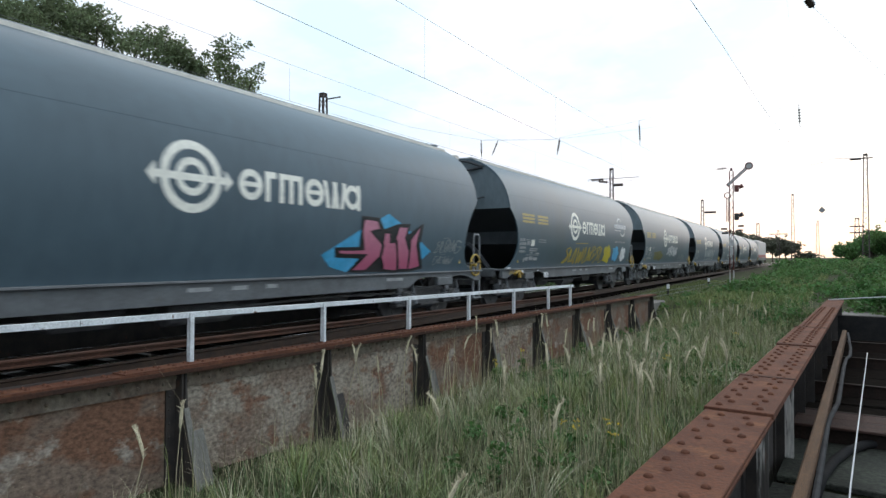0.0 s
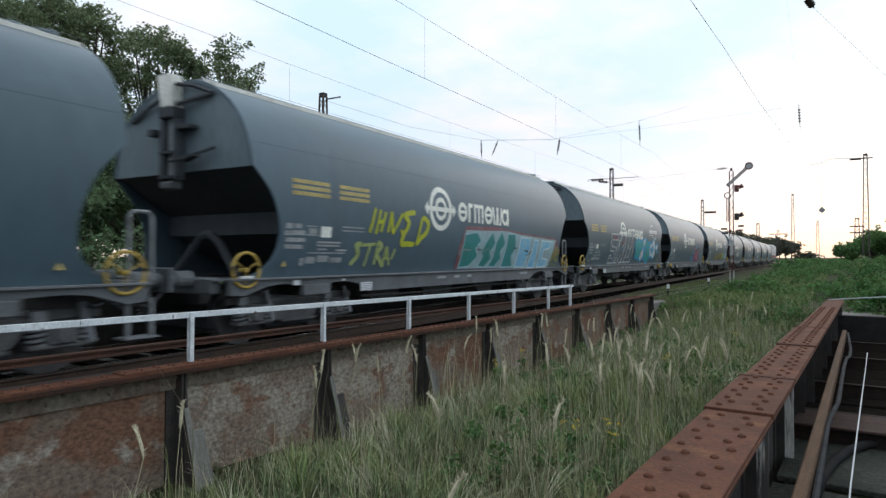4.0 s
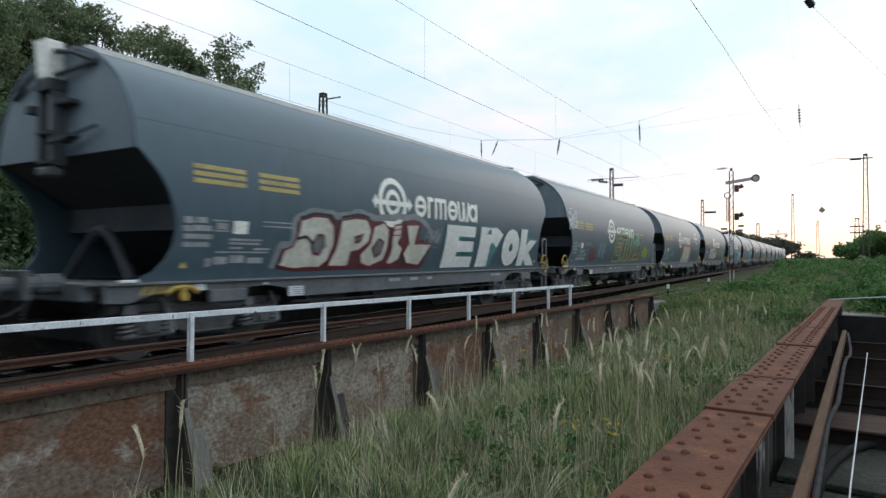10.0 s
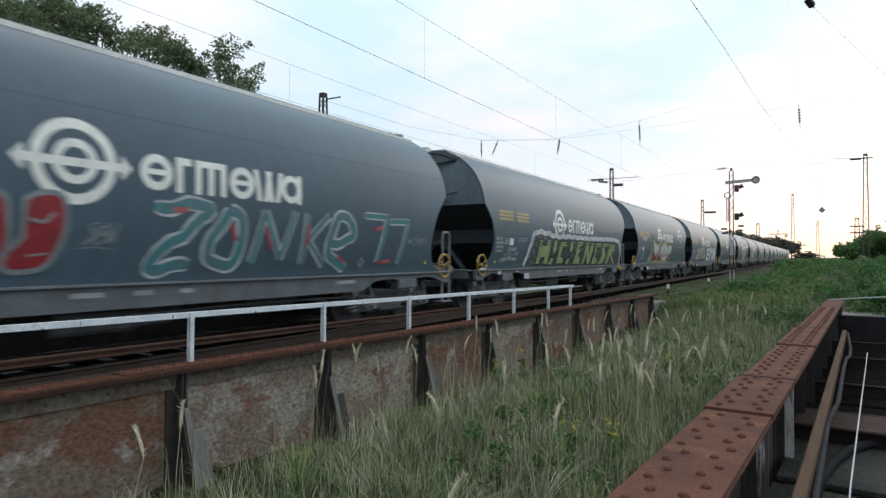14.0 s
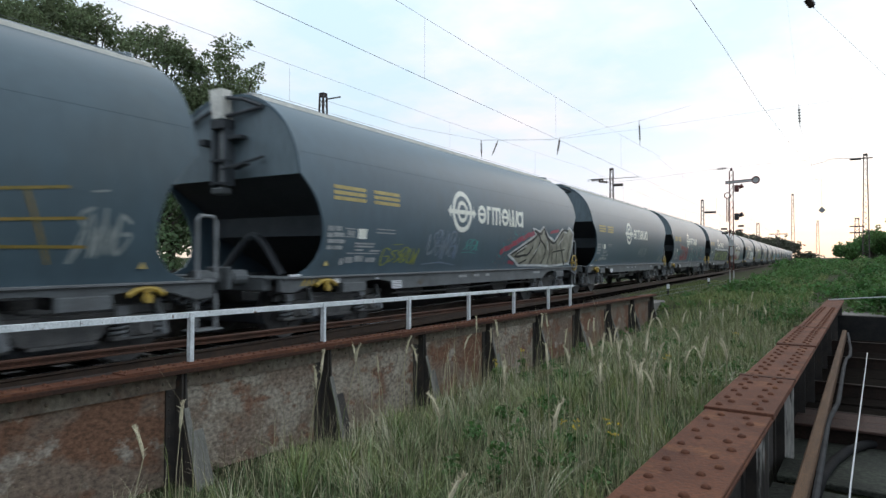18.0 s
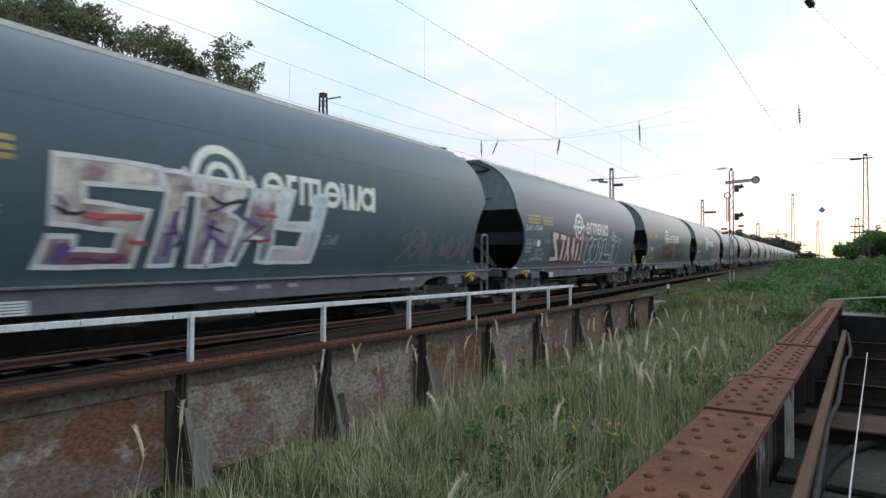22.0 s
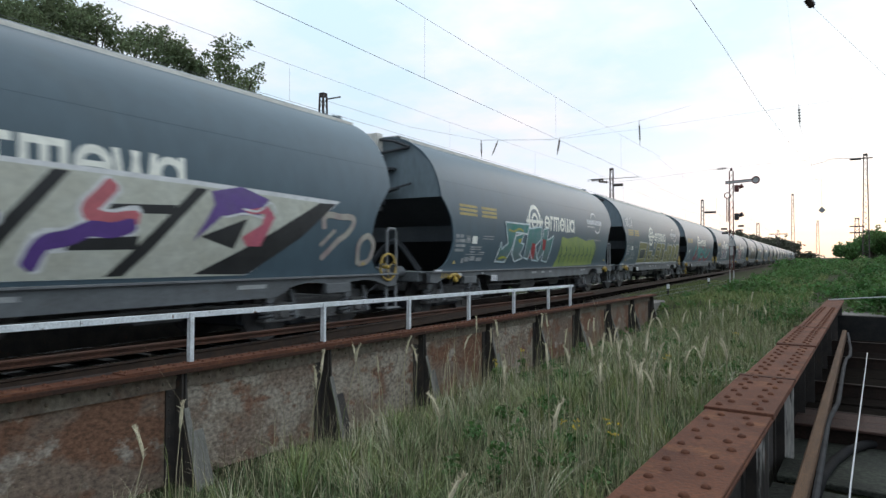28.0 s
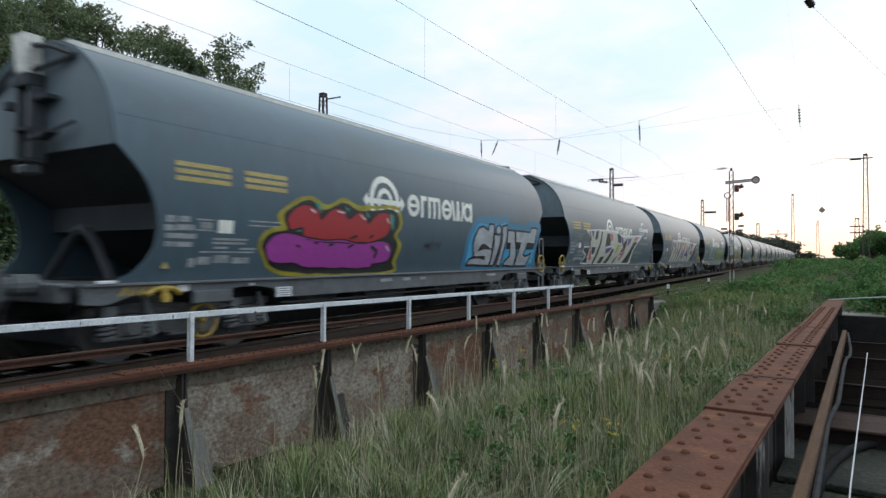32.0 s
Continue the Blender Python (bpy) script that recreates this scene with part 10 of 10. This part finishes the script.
OAK = "leafy green oak behind the train"
for i, (x, y, h, s) in enumerate(((-27.5, 9.0, 13.6, 3.6), (-28.8, 13.0, 14.0, 2.6), (-28.9, 15.0, 14.3, 2.3), (-27.8, 16.3, 14.0, 2.1), (-25.3, 17.6, 13.0, 2.6), (-23.7, 20.6, 12.2, 2.3),
                                  (-29.0, 3.0, 12.5, 4.0), (-24.5, 6.5, 9.0, 3.4), (-22.5, 11.0, 7.0, 2.8), (-22.0, 15.0, 6.5, 2.6), (-21.5, 19.0, 6.0, 2.4), (-21.5, 7.5, 8.0, 3.0), (-22.0, 3.5, 8.5, 3.2), (-26.5, 10.0, 12.4, 3.0), (-20.5, 10.0, 5.5, 2.4), (-21.0, 0.0, 7.5, 3.0))):
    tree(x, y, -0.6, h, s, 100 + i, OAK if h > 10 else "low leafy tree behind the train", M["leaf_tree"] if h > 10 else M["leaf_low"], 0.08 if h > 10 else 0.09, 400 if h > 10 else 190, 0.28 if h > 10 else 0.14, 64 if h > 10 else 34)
for i in range(9):
    tree(-33 - (i % 3) * 2, -6 + i * 4.2, -0.6, 9.8 + (i % 4) * 0.5 - 0.35 * i, 3.6, 120 + i, "dense leafy tree in the wood behind the train", M["leaf_tree"], 0.22, 40, 0.3, 40)
for i, (x, y, h, s) in enumerate(((-17.0, 112, 7.6, 3.4), (-15.2, 118, 6.6, 3.2), (-14.0, 130, 6.0, 3.2), (-19.5, 120, 7.4, 3.6))):
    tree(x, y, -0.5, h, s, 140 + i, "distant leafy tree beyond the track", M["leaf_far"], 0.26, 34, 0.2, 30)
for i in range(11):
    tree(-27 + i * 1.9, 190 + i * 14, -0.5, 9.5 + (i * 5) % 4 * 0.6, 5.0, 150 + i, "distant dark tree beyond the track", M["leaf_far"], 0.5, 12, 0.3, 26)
for i, (x, y, h, s) in enumerate(((5.5, 79, 4.6, 1.7), (7.0, 77, 5.6, 2.3), (9.0, 73, 6.4, 3.0), (4.6, 98, 4.0, 2.2), (12.5, 68, 7.0, 3.6), (7.4, 104, 5.0, 3.0), (6.2, 88, 4.8, 2.2))):
    tree(x, y, -0.3, h, s, 170 + i, "dense green tree beside the line", M["leaf"], 0.15, 90, 0.16, 34)
for i in range(20):
    tree(-2 + i * 11 + (i % 3) * 4, 330 + (i * 53) % 120, -0.8, 4.5 + (i * 7) % 5 * 0.9, 5.0, 190 + i, "distant tree on the skyline with haze-greyed leaves", M["leaf_far"], 0.5, 9, 0.2, 22)

# leafy weeds beyond the bridge ends
rng = random.Random(4)


def weed_top(x, y):
    n = 1.5 * noise.noise(Vector((x * 0.35, y * 0.22, 1.7))) + 0.6 * noise.noise(Vector((x * 0.9, y * 0.6, 5.0)))
    return max(0.12, (0.42 + 0.50 * n) * smooth(-5.2, -1.5, x) + 0.55 * smooth(-0.5, 3.5, x - 0.02 * y))


for seed, mat_, share, label in ((4, "leaf", 3600, "dense leafy green weeds beyond the bridges"), (8, "weed_pale", 900, "paler nettle tops among the weeds")):
    rng = random.Random(seed)
    spots = []
    while len(spots) < share:
        y = 19.6 + 71 * rng.random() ** 2.3
        x = rng.uniform(-4.6, 5 + 0.32 * y)
        front = smooth(18.6, 22.6, y + 3.2 * noise.noise(Vector((x * 0.55, y * 0.3, 8.0))) + 0.5 * x)
        top = weed_top(x, y) * rng.uniform(0.5, 1.25) * (0.25 + 0.75 * front)
        if rng.random() > 0.25 + 0.75 * front:
            continue
        if top < 0.22 and rng.random() < 0.7:
            continue
        z = ground_z(x, y)
        spots.append((x, y, z + top * 0.6, (0.14 + 0.36 * top) * rng.uniform(0.7, 1.2)))
    me_ = leaf_cloud(spots, rng, 0.082 if mat_ == "leaf" else 0.055, 250)
    me_.materials.append(M[mat_])
    tagged(new("weeds", me_), label, "weeds", kind="stuff")
rng = random.Random(14)
spots = []
for _ in range(900):
    y = rng.uniform(80, 230)
    x = rng.uniform(-4.6, 50)
    top = 0.9 + 0.7 * noise.noise(Vector((x * 0.15, y * 0.08, 2.0))) + 0.5 * smooth(4, 14, x)
    spots.append((x, y, ground_z(x, y) + top * 0.5, rng.uniform(0.5, 1.0) * top))
me_ = leaf_cloud(spots, rng, 0.20, 34)
me_.materials.append(M["leaf"])
tagged(new("far_scrub", me_), "far green scrub along the line", "scrub", kind="stuff")
spots = []
for _ in range(1500):
    y = rng.uniform(-8, 60)
    x = rng.uniform(-23, -13.5)
    spots.append((x, y, ground_z(x, y) + rng.uniform(0.2, 2.4 * smooth(-13, -18, x) + 0.4), rng.uniform(0.4, 0.9)))
me_ = leaf_cloud(spots, rng, 0.09, 95)
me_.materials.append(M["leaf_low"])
tagged(new("undergrowth", me_), "green undergrowth behind the train", "scrub", kind="stuff")


# ---- meadow grass between the bridges ----
def grown(x, y):
    """Grass stays short along the foot of the girder."""
    return 0.32 + 0.68 * smooth(0.25, 1.15, x + 5.55 - 0.035 * y)


def blades(name, count, where, hgt, wid, lean_, mat_, label, seed):
    r = np.random.RandomState(seed)
    vs, fs = [], []
    n = 0
    while n < count:
        x, y, ok = where(r)
        if not ok:
            continue
        n += 1
        z = ground_z(x, y) - 0.02
        h = hgt * r.uniform(0.45, 1.25) * grown(x, y)
        a = r.uniform(0, math.tau)
        lx, ly = math.cos(a), math.sin(a)
        bend = h * lean_ * r.uniform(0.1, 1.0)
        w_ = wid * r.uniform(0.6, 1.3) / 2
        px, py = -ly * w_, lx * w_
        k = len(vs)
        vs += [(x - px, y - py, z), (x + px, y + py, z),
               (x + lx * bend * 0.35 + px * 0.7, y + ly * bend * 0.35 + py * 0.7, z + h * 0.6), (x + lx * bend * 0.35 - px * 0.7, y + ly * bend * 0.35 - py * 0.7, z + h * 0.6),
               (x + lx * bend, y + ly * bend, z + h * (1 - 0.25 * lean_))]
        fs += [(k, k + 1, k + 2, k + 3), (k + 3, k + 2, k + 4)]
    me_ = bpy.data.meshes.new(name)
    me_.from_pydata(vs, [], fs)
    me_.materials.append(mat_)
    return tagged(new(name, me_), label, "grass", kind="stuff")


def lawn_spot(r):
    y = 1.0 + 21 * r.rand() ** 1.25
    x = r.uniform(-5.45 + 0.035 * y, -0.80 + 0.061 * y)
    return x, y, True


def tuft_spot(r):
    x, y, ok = lawn_spot(r)
    return x, y, noise.noise(Vector((x * 0.9, y * 0.9, 7.0))) + 0.25 * r.randn() > 0.05


def far_spot(r):
    y = r.uniform(19, 46)
    x = -6.9 + (5.5 + 0.05 * y) * r.rand() ** 1.3
    return x, y, True


def tussocks(name, count, where, per, hgt, wid, mat_, label, seed):
    """Tufts of arching blades that spread from one foot."""
    r = np.random.RandomState(seed)
    vs, fs = [], []
    n = 0
    while n < count:
        x, y, ok = where(r)
        if not ok:
            continue
        n += 1
        size = r.uniform(0.55, 1.25) * grown(x, y)
        wind = r.uniform(-0.25, 0.25, 2)
        z = ground_z(x, y) - 0.02
        for _ in range(int(per * size * (1.0 if y < 9 else 0.6))):
            a = r.uniform(0, math.tau)
            out = r.rand() ** 0.6
            bx, by = x + 0.05 * size * out * math.cos(a), y + 0.05 * size * out * math.sin(a)
            h = hgt * size * r.uniform(0.5, 1.15)
            reach = h * (0.15 + 0.75 * out) * r.uniform(0.5, 1.1)
            ux, uy = math.cos(a) * reach + wind[0] * h, math.sin(a) * reach + wind[1] * h
            w_ = wid * r.uniform(0.6, 1.3) * (1.0 if y < 9 else 1.5) / 2
            px, py = -math.sin(a) * w_, math.cos(a) * w_
            k = len(vs)
            for u, ww in ((0.0, 1.0), (0.4, 0.9), (0.75, 0.6)):
                cx, cy, cz = bx + ux * u * u, by + uy * u * u, z + h * (u - 0.28 * out * u ** 3)
                vs += [(cx - px * ww, cy - py * ww, cz), (cx + px * ww, cy + py * ww, cz)]
            vs.append((bx + ux, by + uy, z + h * (1 - 0.30 * out)))
            fs += [(k, k + 1, k + 3, k + 2), (k + 2, k + 3, k + 5, k + 4), (k + 4, k + 5, k + 6)]
    me_ = bpy.data.meshes.new(name)
    me_.from_pydata(vs, [], fs)
    me_.materials.append(mat_)
    return tagged(new(name, me_), label, "grass", kind="stuff")


blades("grass", 38000, lawn_spot, 0.30, 0.0062, 0.9, M["grass"], "low tangled meadow grass, half dry", 1)
tussocks("grass_tufts", 430, lawn_spot, 52, 0.46, 0.0055, M["grass"], "arching tufts of half-dry meadow grass", 11)
tussocks("grass_tufts", 330, tuft_spot, 56, 0.46, 0.007, M["grass_green"], "fresh green grass tufts", 12)
tussocks("grass_tufts", 150, lawn_spot, 34, 0.58, 0.005, M["grass_pale"], "bleached dry grass tufts", 13)
blades("grass", 7500, lawn_spot, 0.66, 0.0045, 0.9, M["straw"], "thin dry grass stalks", 3)
def web_spot(r):
    y = r.uniform(3.5, 17.0)
    return -5.02 + 0.035 * y + abs(r.randn()) * 0.16, y, noise.noise(Vector((0.0, y * 0.8, 3.0))) + 0.3 * r.randn() > -0.1


blades("grass", 170, web_spot, 1.9, 0.006, 0.35, M["straw"], "tall dry stalks along the girder", 21)
blades("grass", 120, web_spot, 1.2, 0.008, 0.6, M["grass_green"], "tall green stalks along the girder", 22)
blades("grass", 30000, far_spot, 0.36, 0.016, 0.6, M["grass_green"], "grass on the slope beyond the bridge", 5)


def stem_spot(r):
    x, y, ok = lawn_spot(r)
    return x, y, noise.noise(Vector((x * 0.5, y * 0.4, 21.0))) + 0.35 * smooth(-3.5, -1.5, x) + 0.2 * r.randn() > 0.18


blades("grass", 2300, stem_spot, 0.70, 0.0055, 0.3, M["stem"], "thin upright brownish grass stems", 23)
blades("grass", 1500, stem_spot, 0.9, 0.0045, 0.35, M["straw"], "tall straw-coloured grass stems", 24)
def tall_spot(r):
    y = r.uniform(6.0, 16.0)
    x = r.uniform(-2.6, -0.86 + 0.061 * y)
    return x, y, noise.noise(Vector((x * 0.9, y * 0.5, 41.0))) + 0.25 * r.randn() > 0.0


blades("grass", 700, tall_spot, 0.75, 0.009, 0.4, M["grass_green"], "tall green reedy stems beside the girder", 25)
rng = random.Random(33)
patches = []
while len(patches) < 170:
    y = rng.uniform(5, 20)
    x = rng.uniform(-4.8, -0.9 + 0.05 * y)
    if noise.noise(Vector((x * 0.6, y * 0.45, 31.0))) > 0.08:
        patches.append((x, y, ground_z(x, y) + rng.uniform(0.08, 0.34), rng.uniform(0.08, 0.17)))
herbs = leaf_cloud(patches, rng, 0.032, 2600)
herbs.materials.append(M["leaf"])
tagged(new("herbs", herbs), "small leafy green herbs among the grass", "herbs", kind="stuff")


def seed_stalk_parts(h, seed):
    r = random.Random(seed)
    top = Vector((r.uniform(-0.12, 0.12), r.uniform(-0.12, 0.12), h))
    mid = Vector((top.x * 0.3, top.y * 0.3, h * 0.6))
    s = B()
    tube(s, [(0, 0, -0.05), mid, top], 0.004, 4)
    e = B()
    droop = Vector((r.uniform(-0.045, 0.045), r.uniform(-0.045, 0.045), 0.0)) * (0.9 if seed % 2 == 0 else 0.4)
    pts = [top, top + Vector((droop.x * 0.5, droop.y * 0.5, 0.09)), top + Vector((droop.x * 1.5, droop.y * 1.5, 0.18)), top + Vector((droop.x * 3.0, droop.y * 3.0, 0.235))]
    for i, (a, b) in enumerate(zip(pts, pts[1:])):
        rod(e, a, b, (0.005, 0.014, 0.011)[i], (0.014, 0.011, 0.003)[i], 6)
    for _ in range(44):
        k = r.random() * 2.8
        i = int(k)
        c = pts[i].lerp(pts[i + 1], k - i)
        rod(e, c, c + Vector((r.gauss(0, 0.015), r.gauss(0, 0.015), 0.035)), 0.005, 0.001, 4)
    return s, e


protos = []
for i in range(5):
    t = thing("seeding_grass", pose(-3 + i * 0.3, 5 + i, ground_z(-3 + i * 0.3, 5 + i)), "tall dry grass stalk with a pale seed head", "grass stalk", "seeding grass stalks")
    s, e = seed_stalk_parts((0.66, 0.82, 0.92, 1.02, 0.76)[i], 40 + i)
    part("stalk", s, M["straw"], t)
    part("seed_head", e, M["seed"], t, "pale feathery seed head")
    protos.append(t)
rr = random.Random(12)
spots_ = [(-5.0, 6.2), (-4.95, 6.5), (-4.39, 4.85), (-5.0, 7.0), (-4.79, 7.03), (-4.69, 7.3), (-4.7, 8.78), (-4.62, 8.88), (-3.88, 8.43), (-3.48, 7.79), (-3.82, 10.31), (-2.19, 8.54),
          (-1.79, 7.48), (-1.61, 6.78), (-1.66, 6.72), (-1.43, 6.14), (-1.92, 11.0), (-1.56, 9.47), (-1.27, 8.34), (-1.17, 8.18), (-1.99, 15.81), (-1.76, 15.23), (-1.64, 17.64), (-1.44, 20.18),
          (-2.0, 14.44), (-4.41, 2.93), (-4.31, 4.75), (-1.89, 3.36), (-4.32, 3.24), (-0.94, 8.53), (-2.77, 12.83), (-2.58, 14.1), (-3.15, 10.7), (-2.68, 10.16), (-1.03, 18.0)]
spots_ += [(rr.uniform(-4.6, -1.1), rr.uniform(4.0, 18)) for _ in range(12)] + [(rr.uniform(-2.4, -1.0), rr.uniform(6.5, 9.5)) for _ in range(12)]
for x, y in spots_:
    copy_thing(rr.choice(protos), pose(x, y, ground_z(x, y), 0, 0, rr.uniform(0, 360)))

for i, (x, y, h) in enumerate(((-2.11, 6.14, 0.48), (-1.78, 6.52, 0.48), (-4.37, 9.22, 0.55), (-4.52, 10.6, 0.6), (-2.1, 11.0, 0.55), (-1.68, 6.31, 0.42), (-1.46, 14.85, 0.6))):
    f = thing("ragwort", pose(x, y, ground_z(x, y), 0, 0, i * 50), "green weed with small yellow flower heads", "wildflower", "yellow wildflowers")
    r = random.Random(70 + i)
    st, fl_ = B(), B()
    for _ in range(3):
        a = Vector((r.uniform(-0.07, 0.07), r.uniform(-0.10, 0.10), h * r.uniform(0.85, 1.0)))
        tube(st, [(0, 0, -0.03), a * 0.6, a], 0.005, 4)
        for _ in range(6):
            c = a + Vector((r.gauss(0, 0.018), r.gauss(0, 0.018), r.gauss(0.01, 0.01)))
            rod(fl_, c, c + Vector((0, 0, 0.008)), 0.010, 0.007, 6)
    part("stem", st, M["grass_green"], f)
    tagged(part("flower_cluster", fl_, M["flower"], f, "small yellow flower heads"), kind="stuff")
    lv = leaf_cloud([(0, 0, h * k, 0.09) for k in (0.25, 0.45, 0.65)], r, 0.05, 1500)
    lv.materials.append(M["leaf"])
    o = new("leaves", lv)
    o.parent = f



# ---- motion: the train rolls away, its wheels turn, the signal arm falls to stop ----
ROLL = [(0, 0.11), (2, 17.15), (4, 34.87), (6, 53.21), (8, 71.92), (10, 90.77), (12, 109.59), (14, 128.3), (16, 146.9), (18, 165.39), (20, 183.8), (22, 202.12), (24, 220.27), (26, 238.2),
        (28, 255.9), (30, 273.63), (32, 292.12)]


def rolled(t):
    """How far the train has come at t seconds, along a smooth curve through ROLL."""
    i = min(int(t // 2), len(ROLL) - 2)
    (t0, p0), (t1, p1) = ROLL[i], ROLL[i + 1]
    a = ROLL[i - 1] if i else (t0 - 2, 2 * p0 - p1)
    b = ROLL[i + 2] if i + 2 < len(ROLL) else (t1 + 2, 2 * p1 - p0)
    m0, m1 = (p1 - a[1]) / 2, (b[1] - p0) / 2
    u = (t - t0) / 2
    return (2 * u ** 3 - 3 * u * u + 1) * p0 + (u ** 3 - 2 * u * u + u) * m0 + (-2 * u ** 3 + 3 * u * u) * p1 + (u ** 3 - u * u) * m1


def motions():
    times = [float(t) for t in range(33)]
    for k, w in train:
        walk(w, [(t, pose(TRACK_X, rolled(t) - PITCH * k, 0)) for t in times])
    walk(loco, [(t, pose(TRACK_X, rolled(t) + PITCH * 6 + 14.4 - 0.2, 0)) for t in times])
    sets = [o for o in scene.objects if o.name.split(".")[0] == "wheelset"]
    spin = [(i / 15, pose(0, 0, 0, -math.degrees((rolled(i / 15) - rolled(0)) / 0.46), 0, 0)) for i in range(481)]
    walk(sets[0], spin)
    turning = sets[0].animation_data
    for o in sets[1:]:
        o.rotation_mode = "QUATERNION"
        o.animation_data_create()
        o.animation_data.action = turning.action
        o.animation_data.action_slot = turning.action_slot
    arm_rows = [(0.0, 43), (9.1, 43), (9.3, 38), (9.5, 27), (9.65, 16), (9.8, 9), (10.0, 7), (10.2, 5), (10.4, 3.5), (10.8, 2.5), (32.0, 2.5)]
    walk(signal_arm, [(t, pose(0, -0.12, ARM_Z, 0, -a, 0)) for t, a in arm_rows])


motions()
